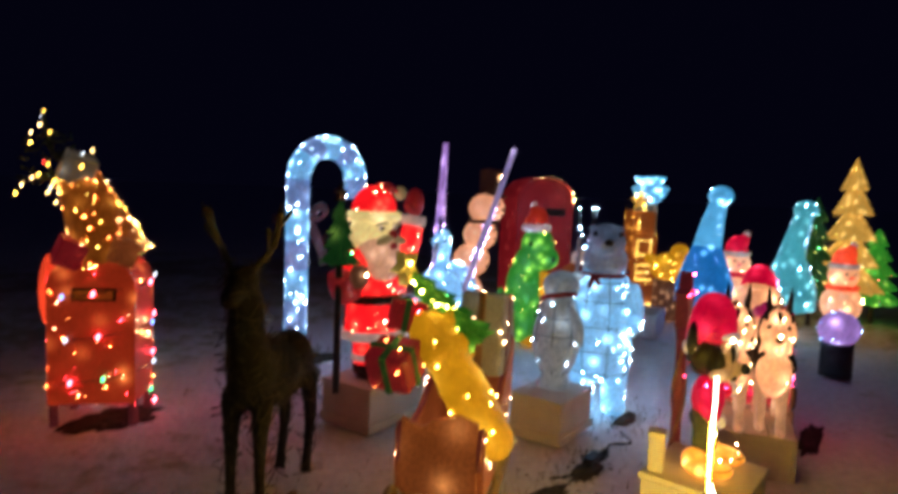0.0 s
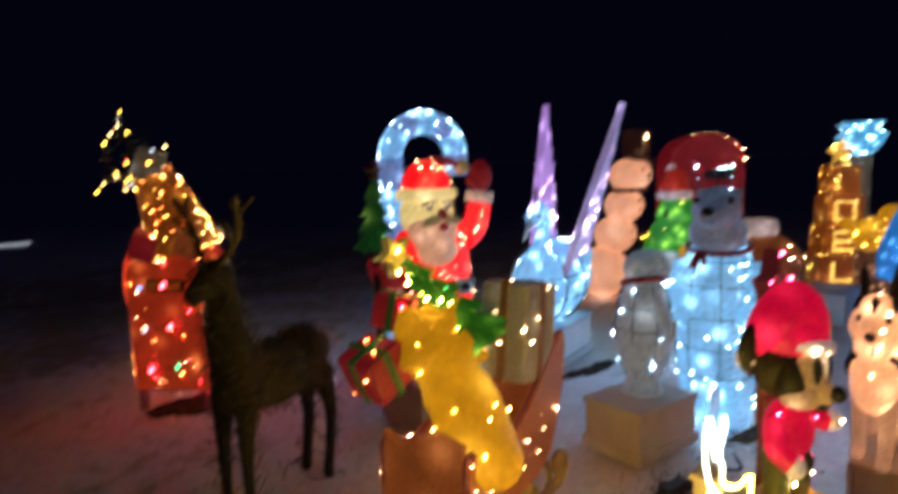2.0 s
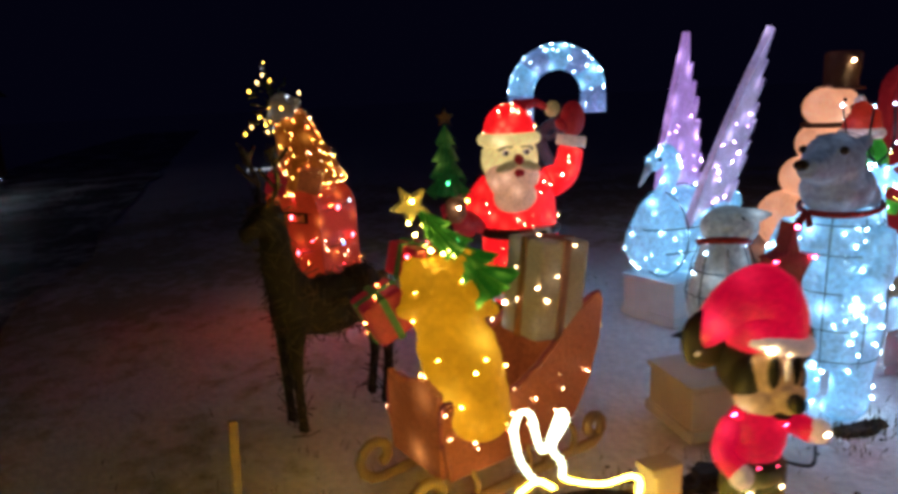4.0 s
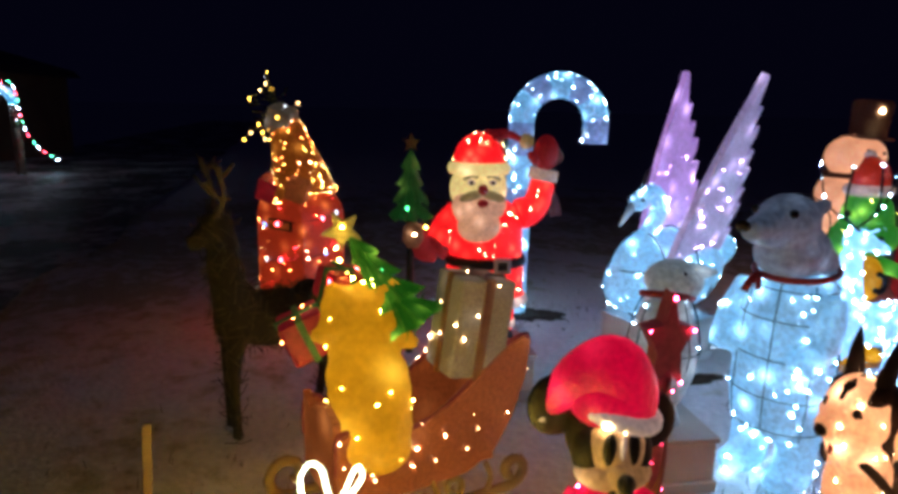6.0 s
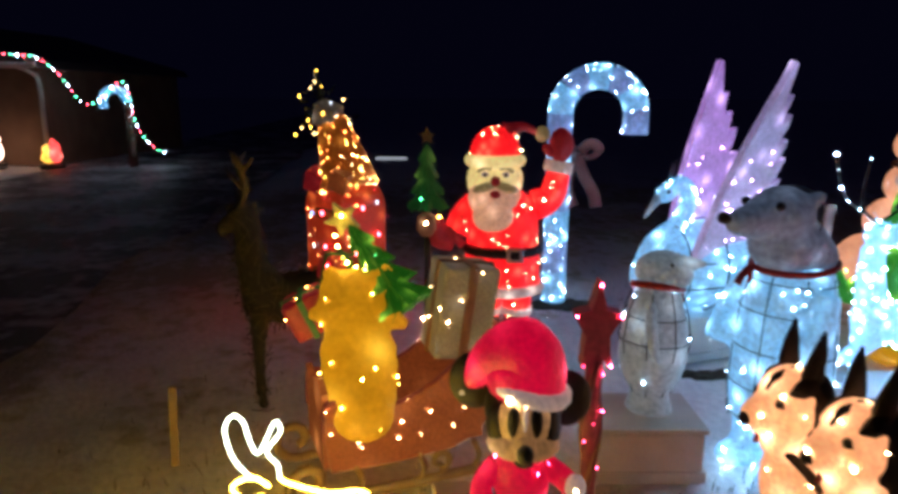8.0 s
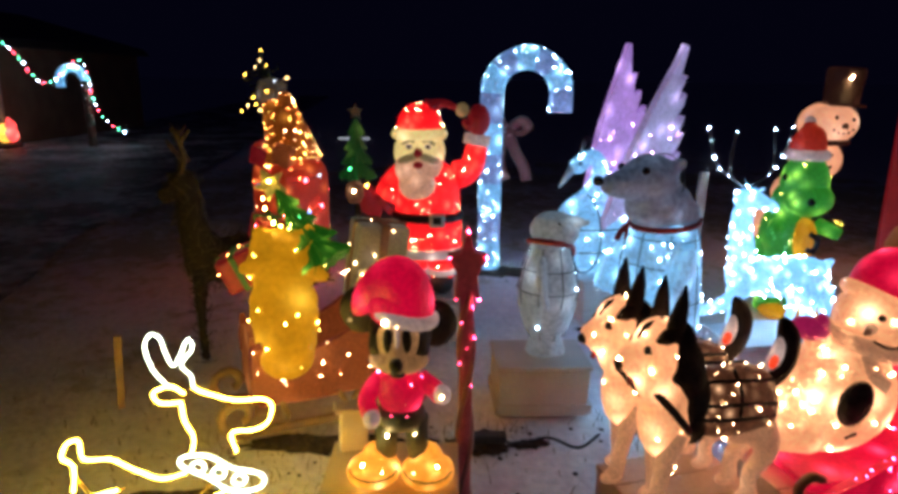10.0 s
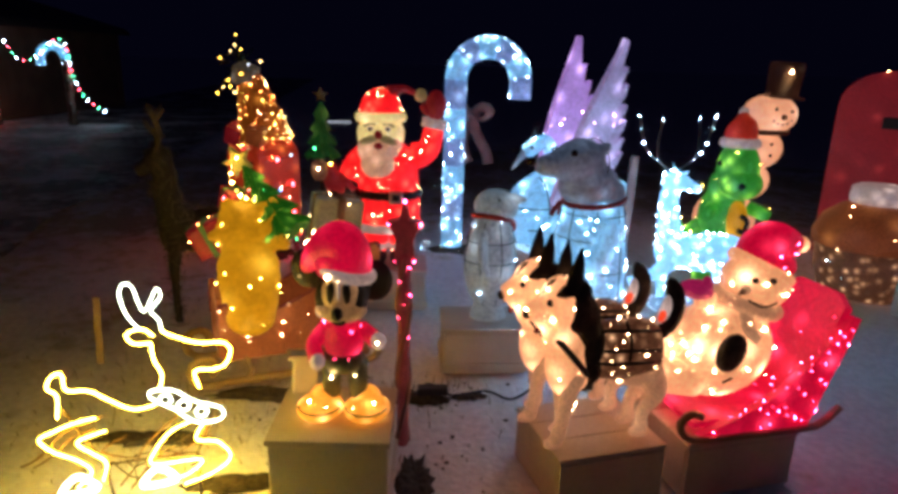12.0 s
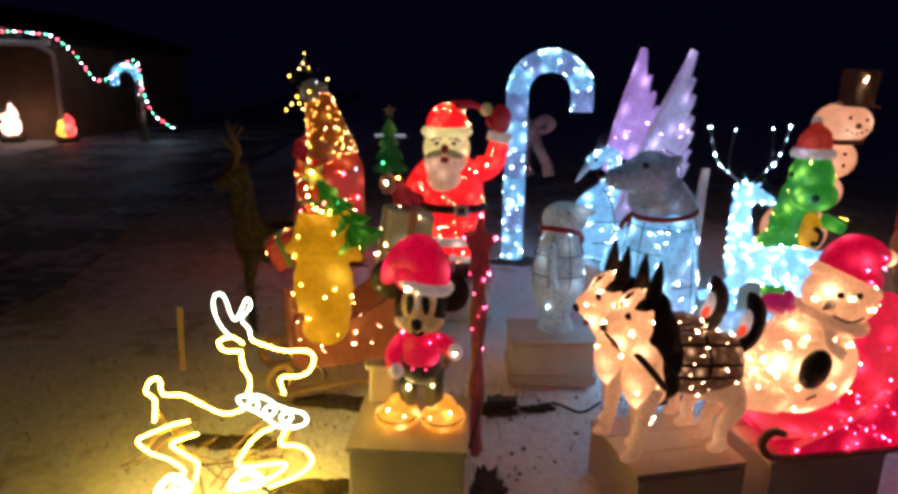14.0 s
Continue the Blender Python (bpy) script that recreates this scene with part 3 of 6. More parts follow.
    lathe(src, [(0.24, 0.60), (0.24, 0.76), (0.228, 0.86), (0.218, 1.0), (0.17, 1.08)], 0, Matrix.Diagonal((1, 0.72, 1, 1)), 20)
    blob(src, (-0.055, 0, 1.36), (0.152, 0.142, 0.148))
    pts = scatter(src, 62, lambda p: p.y < 0.06, 0.008)
    pts += [Vector((x + RNG.uniform(-0.05, 0.05), -0.095, z)) for x, z in ((-0.23, 1.02), (-0.26, 0.97), (-0.27, 0.92), (0.28, 1.1), (0.30, 1.17), (0.33, 1.2), (-0.09, 0.42), (0.1, 0.47), (0.08, 0.40))]
    beads(bm, pts, 0.0075, (8,))
    whole("santa_figure", bm, [RED, TRIM, CREAM, BEARD, BLACK, STEEL, RED_DARK, BEARD, B_WARM, MOUSTACHE], spot(0, 4.45, 0, -3) @ Matrix.Diagonal((0.94, 1, 1, 1)),
          "waving Father Christmas figure in lit red fabric on a crate", "christmas figure")


def small_tree(parent, base, tip, r, mat, bulbs, n, tiers=4, seed=1):
    """A tinsel tree of ragged tiers between two places."""
    base, tip = Vector(base), Vector(tip)
    axis = (tip - base)
    q = axis.to_track_quat("Z", "Y").to_matrix().to_4x4()
    m = Matrix.Translation(base) @ q
    L = axis.length
    bm = bmesh.new()
    rnd = random.Random(seed)
    for k in range(tiers):
        z0, z1 = L * k / tiers * 0.95, L * (k + 1.55) / tiers * 0.95
        rk = r * (1 - 0.8 * k / tiers)
        n_ = 26
        top = bm.verts.new(m @ Vector((0, 0, min(z1, L))))
        ring = []
        for j in range(n_):
            a = 2 * math.pi * j / n_
            rr = rk * (1.0 if j % 2 else 0.78) * rnd.uniform(0.9, 1.1)
            ring.append(bm.verts.new(m @ Vector((rr * math.cos(a), rr * math.sin(a), z0 + rnd.uniform(-0.012, 0.012)))))
        low = bm.verts.new(m @ Vector((0, 0, z0 + 0.03)))
        for j in range(n_):
            bm.faces.new((ring[j], ring[(j + 1) % n_], top))
            bm.faces.new((ring[(j + 1) % n_], ring[j], low))
    shell = bm.copy()
    for p in scatter(shell, 90 * tiers, None, 0.0):
        d = Vector((rnd.uniform(-1, 1), rnd.uniform(-1, 1), rnd.uniform(-1, 0.6))).normalized() * rnd.uniform(0.025, 0.055)
        w = d.cross(Vector((0.3, 0.2, 1))).normalized() * 0.004
        bm.faces.new([bm.verts.new(q) for q in (p - w, p + w, p + d)])
    tree = part("tree", bm, mat, parent)
    bm = shell
    if n:
        lb = bmesh.new()
        beads(lb, scatter(bm, n, None, 0.008), 0.009, tuple(range(len(bulbs))))
        part("light_string", lb, bulbs, parent, "small glowing LED bulbs", kind="stuff")
    return tree


def star_outline(r, inner=0.42, turn=0.0):
    return [((r if i % 2 == 0 else r * inner) * math.sin(math.pi * i / 5 + turn), (r if i % 2 == 0 else r * inner) * math.cos(math.pi * i / 5 + turn)) for i in range(10)]


def make_hand_tree():
    ob = thing("tabletop_tree", spot(-0.44, 4.36, 0, 0), "dark green tinsel tree with star and glowing lantern", "christmas tree")
    small_tree(ob, (0, 0, 1.05), (0, 0, 1.42), 0.12, GREEN_DIM, [D_GOLD, D_GREEN], 3, 4, 3)
    bm = bmesh.new()
    slab(bm, [(x, z + 1.45) for x, z in star_outline(0.055)], -0.015, 0.015)
    part("star", bm, DARK_WOOD, ob, "dull unlit star")
    bm = bmesh.new()
    tube(bm, [(0, 0, 0.28), (0, 0, 1.06)], 0.02)
    part("pole", bm, WIRE, ob)
    lan = bmesh.new()
    lathe(lan, [(0.02, 1.02), (0.05, 1.00), (0.055, 0.93), (0.03, 0.89)], 0, Matrix.Translation((0.0, -0.16, 0.03)), 12)
    part("lantern", lan, BROWN_NET, ob, "small lantern with a warm flame")
    for p, mat in (((0.0, -0.215, 1.0), B_WARM), ((-0.03, -0.13, 1.12), D_GREEN), ((0.07, -0.13, 1.02), D_GOLD)):
        bm = bmesh.new()
        beads(bm, [p], 0.024)
        part("flame_bulb", bm, mat, ob)


def make_cane(m, bands, bulbs_mat, n, label, dim=False):
    ob = thing("candy_cane", m, label, "candy cane")
    zc, R0, r = 1.54, 0.285, 0.098
    line = [Vector((0, 0, 0.02 + z * (zc - 0.02) / 24)) for z in range(25)] + [Vector((R0 - R0 * math.cos(a), 0, zc + R0 * math.sin(a))) for a in [math.pi * i / 22 for i in range(1, 23)]] + [Vector((2 * R0, 0, zc - 0.05 * i)) for i in range(1, 4)]
    groups = 12
    per = (len(line) - 1) / groups
    for k in range(groups):
        seg = line[round(k * per):round((k + 1) * per) + 1]
        bm = bmesh.new()
        tube(bm, seg, r if k % 2 == 0 else r * 0.985, 0, 18)
        # a third band colour darkens the lower stem in place of missing lamps
        part("band", bm, bands[2] if len(bands) > 2 and k < 6 else bands[k % 2], ob)
    if n:
        src = bmesh.new()
        tube(src, line, r, 0, 12)
        lights(ob, src, n, 0.011, bulbs_mat, (lambda p: p.z > 1.15) if len(bands) > 2 else None)
    return ob


def make_bow(parent):
    bm = bmesh.new()
    for s in (-1, 1):
        loop = curve([(0, 0, 0), (s * 0.10, -0.02, 0.09), (s * 0.17, 0, 0.04), (s * 0.10, 0.02, -0.02), (0, 0, 0)], 5)
        tube(bm, loop, 0.045, 0, 8, False, 0.25)
        tail = curve([(0, 0, 0), (s * 0.06, -0.02, -0.16), (s * 0.10 + 0.04, 0.0, -0.30), (s * 0.09 + 0.08, 0, -0.42)], 5)
        tube(bm, tail, 0.05, 0, 8, False, 0.18)
    blob(bm, (0, -0.02, 0), 0.04)
    ob = part("bow", bm, BROWN_RIBBON, parent, "dark brown-red ribbon bow")
    ob.location = (0.14, 0.06, 1.22)


def feather_wing(base, tip, width, seed):
    """A wing's outline: a slanting smooth leading edge, and an upright trailing one of overlapping feather tips."""
    rng = random.Random(seed)
    bx, bz = base
    tx, tz = tip
    out = [(bx - 0.5 * width, bz)]
    for i in range(1, 10):
        t = i / 10
        out.append((bx - 0.5 * width + (tx - bx + 0.5 * width) * t - 0.11 * width * math.sin(math.pi * t), bz + (tz - bz) * t))
    out += [(tx - 0.012, tz), (tx + 0.012, tz - 0.01)]
    right = bx + 0.5 * width
    for i in range(7):
        t = (i + 0.6) / 7.4
        k = min(1.0, 0.35 + 1.6 * t)
        x = tx - 0.01 + (right + 0.03 - tx) * (0.60 * t ** 0.55 + 0.32 * t)
        z = tz + (bz - tz) * (0.17 + 0.76 * t)
        out += [(x - 0.035 * k, z + 0.075), (x + 0.06 * k + 0.02 * rng.random(), z + 0.10 + 0.05 * rng.random()), (x + 0.07 * k, z + 0.06), (x + 0.05 * k, z + 0.015)]
    out.append((right, bz))
    return out


def make_swan():
    ob = thing("swan_figure", spot(1.27, 4.82, 0, 20), "large lit swan with raised lilac feather wings", "swan figure")
    bm = bmesh.new()
    blob(bm, (0.06, 0, 0.60), (0.48, 0.25, 0.29), 0, (0, -6, 0))
    blob(bm, (-0.27, 0, 0.55), (0.16, 0.17, 0.19))
    blob(bm, (0.50, 0, 0.68), (0.20, 0.13, 0.10), 0, (0, -30, 0))
    neck = curve([(-0.34, 0, 0.60), (-0.29, 0, 0.76), (-0.13, 0, 0.89), (-0.05, 0, 1.03), (-0.12, 0, 1.135), (-0.23, 0, 1.10)], 5)
    tube(bm, neck, [0.10 - 0.046 * min(1, i / 9) for i in range(len(neck))], 0, 14)
    blob(bm, (-0.235, 0, 1.085), (0.085, 0.06, 0.062), 0, (0, -25, 0))
    part("body", bm, ICE, ob, fuse=0.018)
    lights(ob, bm, 120, 0.008, B_WHITE)
    bm = bmesh.new()
    tube(bm, [(-0.285, 0, 1.06), (-0.33, 0, 1.01), (-0.39, 0, 0.935)], [0.036, 0.022, 0.008], 0, 10, False, 0.8)
    part("beak", bm, ICE_DIM, ob, "pale pointed beak")
    for y in (-0.065, 0.065):
        bm = bmesh.new()
        blob(bm, (-0.27, y, 1.10), 0.012)
        part("eye", bm, BLACK, ob)
    bm = bmesh.new()
    for i in range(5):
        tube(bm, [(-0.23, 0, 1.14), (-0.25 + 0.03 * i, 0.02 * (i - 2), 1.27 + 0.02 * (i % 2))], 0.004, 0, 5)
    part("crown", bm, WIRE, ob, "thin dark wire crown")
    for y, turn, root, tip, w, mat, n in ((0.10, (2, 0, 12), (0.18, 0.62), (0.17, 1.90), 0.68, LILAC, 42), (-0.15, (17, 0, 10), (0.10, 0.62), (0.07, 1.92), 0.56, PALE_FEATHER, 30)):
        bm = bmesh.new()
        m = Matrix.Translation((0, y, 0.62)) @ pose(0, 0, 0, *turn) @ Matrix.Translation((0, 0, -0.62))
        slab(bm, feather_wing(root, tip, w, n), -0.022, 0.022, 0, m)
        wing = part("wing", bm, mat, ob, "lilac feathered wing" if n == 42 else "pale lilac feathered wing")
        lb = bmesh.new()
        beads(lb, scatter(bm, n, lambda p: p.z < 1.38, 0.006), 0.012)
        part("light_string", lb, B_LILAC, wing, kind="stuff")
    bm = bmesh.new()
    for x, ry, rz in ((-0.18, 0.23, 0.29), (0.08, 0.262, 0.31), (0.28, 0.21, 0.27)):
        tube(bm, [(x, ry * math.cos(a), 0.595 + rz * math.sin(a)) for a in [2 * math.pi * i / 20 for i in range(20)]], 0.005, 0, 5, True)
    for z in (0.5, 0.66):
        tube(bm, [(0.41 * math.cos(a), 0.235 * math.sin(a), z) for a in [2 * math.pi * i / 24 for i in range(24)]], 0.005, 0, 5, True)
    part("wire_frame", bm, WIRE, ob, "dark wire hoops")


def make_bear():
    ob = thing("polar_bear_figure", spot(1.14, 3.38, 0, -66), "lit ice-blue polar bear with grey head and red scarf", "bear figure")
    bm = bmesh.new()
    lathe(bm, [(0.10, 0.22), (0.19, 0.26), (0.215, 0.42), (0.21, 0.62), (0.195, 0.80), (0.165, 0.95), (0.10, 1.03)], 0, Matrix.Diagonal((1, 0.95, 1, 1)), 24)
    for x in (-0.11, 0.11):
        tube(bm, [(x, 0, 0.04), (x, 0, 0.18), (x, 0, 0.36)], [0.085, 0.085, 0.105], 0, 14)
        blob(bm, (x, -0.06, 0.055), (0.09, 0.13, 0.055))
        tube(bm, curve([(x * 1.6, -0.03, 0.90), (x * 1.95, -0.10, 0.74), (x * 1.6, -0.20, 0.62)]), 0.062, 0, 12)
    part("body", bm, ICE, ob, fuse=0.018)
    lights(ob, bm, 120, 0.0095, B_WHITE)
    bm = bmesh.new()
    blob(bm, (0, -0.01, 1.195), (0.125, 0.145, 0.125))
    blob(bm, (0, 0.06, 1.07), (0.15, 0.17, 0.13))
    blob(bm, (0, 0.14, 1.02), (0.15, 0.14, 0.11))
    tube(bm, [(0, -0.08, 1.20), (0, -0.16, 1.185), (0, -0.235, 1.185), (0, -0.275, 1.19)], [0.10, 0.076, 0.056, 0.044], 0, 14)
    for x in (-0.09, 0.09):
        blob(bm, (x, 0.085, 1.275), (0.036, 0.024, 0.034))
    part("head", bm, GREY_TINSEL, ob, "grey tinsel head with a faint painted glow", fuse=0.016).location.y = -0.11
    for x in (-0.105, 0.105):
        bm = bmesh.new()
        blob(bm, (x * 0.78, -0.115, 1.252), 0.018)
        part("eye", bm, BLACK, ob).location.y = -0.11
    bm = bmesh.new()
    blob(bm, (0, -0.318, 1.208), (0.03, 0.022, 0.024))
    part("nose", bm, BLACK, ob).location.y = -0.11
    bm = bmesh.new()
    tube(bm, [(0.165 * math.cos(a), 0.165 * math.sin(a), 0.985 + 0.02 * math.sin(a)) for a in [2 * math.pi * i / 24 for i in range(24)]], 0.015, 0, 8, True, 0.8)
    tube(bm, curve([(-0.07, -0.165, 0.97), (-0.09, -0.19, 0.93), (-0.10, -0.205, 0.89)]), 0.018, 0, 8, False, 0.3)
    tube(bm, curve([(-0.07, -0.165, 0.97), (-0.05, -0.19, 0.94), (-0.04, -0.205, 0.91)]), 0.016, 0, 8, False, 0.3)
    part("scarf", bm, RIBBON, ob, "dark red scarf tied at the neck")
    bm = bmesh.new()
    for z, r in ((0.30, 0.207), (0.45, 0.22), (0.62, 0.214), (0.79, 0.202), (0.92, 0.18)):
        tube(bm, [(r * math.cos(a), r * 0.95 * math.sin(a), z) for a in [2 * math.pi * i / 24 for i in range(24)]], 0.0026, 0, 5, True)
    for k in range(8):
        a = 2 * math.pi * k / 8 + 0.2
        tube(bm, [(r * math.cos(a), r * 0.95 * math.sin(a), z) for z, r in ((0.27, 0.2), (0.42, 0.22), (0.62, 0.214), (0.80, 0.2), (0.95, 0.17))], 0.0026, 0, 5)
    for y, r in ((-0.16, 0.078), (-0.03, 0.128)):
        tube(bm, [(r * math.cos(a), y, 1.195 + r * 0.93 * math.sin(a)) for a in [2 * math.pi * i / 20 for i in range(20)]], 0.003, 0, 5, True)
    part("wire_frame", bm, WIRE, ob, "dark wire hoops")


def make_penguin():
    ob = thing("penguin_figure", spot(0.60, 3.46, 0.265, 62), "dim grey tinsel penguin with red scarf on a box", "penguin figure")
    bm = bmesh.new()
    lathe(bm, [(0.06, 0.0), (0.105, 0.015), (0.08, 0.09), (0.125, 0.17), (0.15, 0.27), (0.145, 0.38), (0.118, 0.50), (0.098, 0.57), (0.088, 0.60)], 0, Matrix(), 20)
    part("body", bm, SILVER, ob)
    lights(ob, bm, 14, 0.008, B_WHITE, lambda p: p.z > 0.12)
    bm = bmesh.new()
    blob(bm, (0, -0.02, 0.66), (0.098, 0.125, 0.095))
    tube(bm, [(0, -0.06, 0.69), (0, -0.14, 0.71), (0, -0.19, 0.715)], [0.06, 0.03, 0.008], 0, 10)
    part("head", bm, SILVER, ob)
    for x in (-0.08, 0.08):
        bm = bmesh.new()
        blob(bm, (x * 0.85, -0.06, 0.705), 0.012)
        part("eye", bm, BLACK, ob)
    for s in (-1, 1):
        bm = bmesh.new()
        tube(bm, curve([(s * 0.11, 0, 0.54), (s * 0.175, -0.02, 0.42), (s * 0.16, -0.05, 0.30)]), [0.03, 0.04, 0.05, 0.055, 0.06, 0.06, 0.06, 0.055, 0.05, 0.045, 0.04, 0.03, 0.02], 0, 10, False, 0.4)
        part("flipper", bm, SILVER, ob)
    bm = bmesh.new()
    tube(bm, [(0.105 * math.cos(a), 0.105 * math.sin(a), 0.59 - 0.03 * math.cos(a)) for a in [2 * math.pi * i / 20 for i in range(20)]], 0.016, 0, 8, True)
    tube(bm, curve([(0.09, -0.06, 0.57), (0.12, -0.09, 0.54), (0.13, -0.09, 0.50)]), 0.022, 0, 8, False, 0.3)
    part("scarf", bm, RIBBON, ob, "red knitted scarf")
    bm = bmesh.new()
    for z, r in ((0.14, 0.105), (0.25, 0.139), (0.36, 0.158), (0.47, 0.139)):
        tube(bm, [(r * math.cos(a), r * math.sin(a), z) for a in [2 * math.pi * i / 20 for i in range(20)]], 0.003, 0, 5, True)
    for k in range(8):
        a = 2 * math.pi * k / 8
        tube(bm, [(r * math.cos(a), r * math.sin(a), z) for z, r in ((0.1, 0.09), (0.22, 0.133), (0.36, 0.158), (0.5, 0.133), (0.58, 0.103))], 0.003, 0, 5)
    part("wire_frame", bm, WIRE, ob, "dark wire hoops")


def deer_body(bm, s=1.0, head_turn=1):
    """A standing deer that faces -x: trunk, neck, head, four legs."""
    blob(bm, (0.02, 0, 0.62), (0.30, 0.13, 0.15))
    blob(bm, (-0.20, 0, 0.66), (0.15, 0.12, 0.17))
    blob(bm, (0.24, 0, 0.64), (0.15, 0.13, 0.16))
    tube(bm, curve([(-0.22, 0, 0.70), (-0.27, 0, 0.88), (-0.27, 0, 1.05)]), [0.12 - 0.004 * i for i in range(13)], 0, 14)
    blob(bm, (-0.30, 0, 1.10), (0.10, 0.07, 0.075))
    tube(bm, [(-0.34, 0, 1.09), (-0.46, 0, 1.02)], [0.06, 0.038], 0, 12)
    for x, k in ((-0.24, -0.02), (0.30, 0.06)):
        for y in (-0.08, 0.08):
            tube(bm, curve([(x, y, 0.58), (x + k, y, 0.34), (x + k * 0.3 - 0.01, y, 0.03)]), [0.065, 0.06, 0.055, 0.05, 0.045, 0.04, 0.036, 0.033, 0.03, 0.03, 0.03, 0.032, 0.036], 0, 10)
    for y in (-0.07, 0.07):
        tube(bm, [(-0.32, y * 0.7, 1.15), (-0.30, y * 1.8, 1.22)], [0.03, 0.008], 0, 8, False, 0.5)


def make_rattan_deer():
    ob = thing("rattan_deer", spot(-1.15, 4.08, 0, 22) @ Matrix.Diagonal((0.80, 0.9, 0.97, 1)), "unlit dark rattan deer standing beside the sleigh", "deer figure")
    bm = bmesh.new()
    deer_body(bm)
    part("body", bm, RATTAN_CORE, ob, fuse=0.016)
    bm.normal_update()
    rnd = random.Random(44)
    weave = bmesh.new()
    for p in scatter(bm, 620, None, 0.003):
        d = Vector((rnd.gauss(0, 1), rnd.gauss(0, 1), rnd.gauss(0, 1))).normalized()
        k = rnd.uniform(0.03, 0.075)
        out = Vector((0, p.y, 0.3 * (p.z - 0.62))).normalized() * 0.012
        tube(weave, [p - d * k, p + out, p + d * k], 0.0032, 0, 4)
    for s in (-1, 1):
        bm = bmesh.new()
        main = curve([(-0.33, s * 0.04, 1.14), (-0.28, s * 0.14, 1.26), (-0.33, s * 0.20, 1.42)])
        tube(bm, main, 0.014, 0, 7)
        tube(bm, [main[5], (-0.38, s * 0.16, 1.34)], 0.010, 0, 6)
        tube(bm, [main[9], (-0.24, s * 0.22, 1.42)], 0.010, 0, 6)
        for i in range(26):
            a = main[rnd.randrange(len(main))]
            d = Vector((rnd.gauss(0, 1), rnd.gauss(0, 1), rnd.gauss(0, 1))).normalized()
            tube(weave, [a - d * 0.03, a + d * 0.04], 0.003, 0, 4)
        part("antler", bm, RATTAN, ob)
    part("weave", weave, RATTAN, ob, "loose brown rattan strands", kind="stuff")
    bm = bmesh.new()
    tube(bm, curve([(0.36, 0, 0.70), (0.42, 0, 0.70), (0.43, 0, 0.62)]), 0.03, 0, 8)
    part("tail", bm, RATTAN, ob)


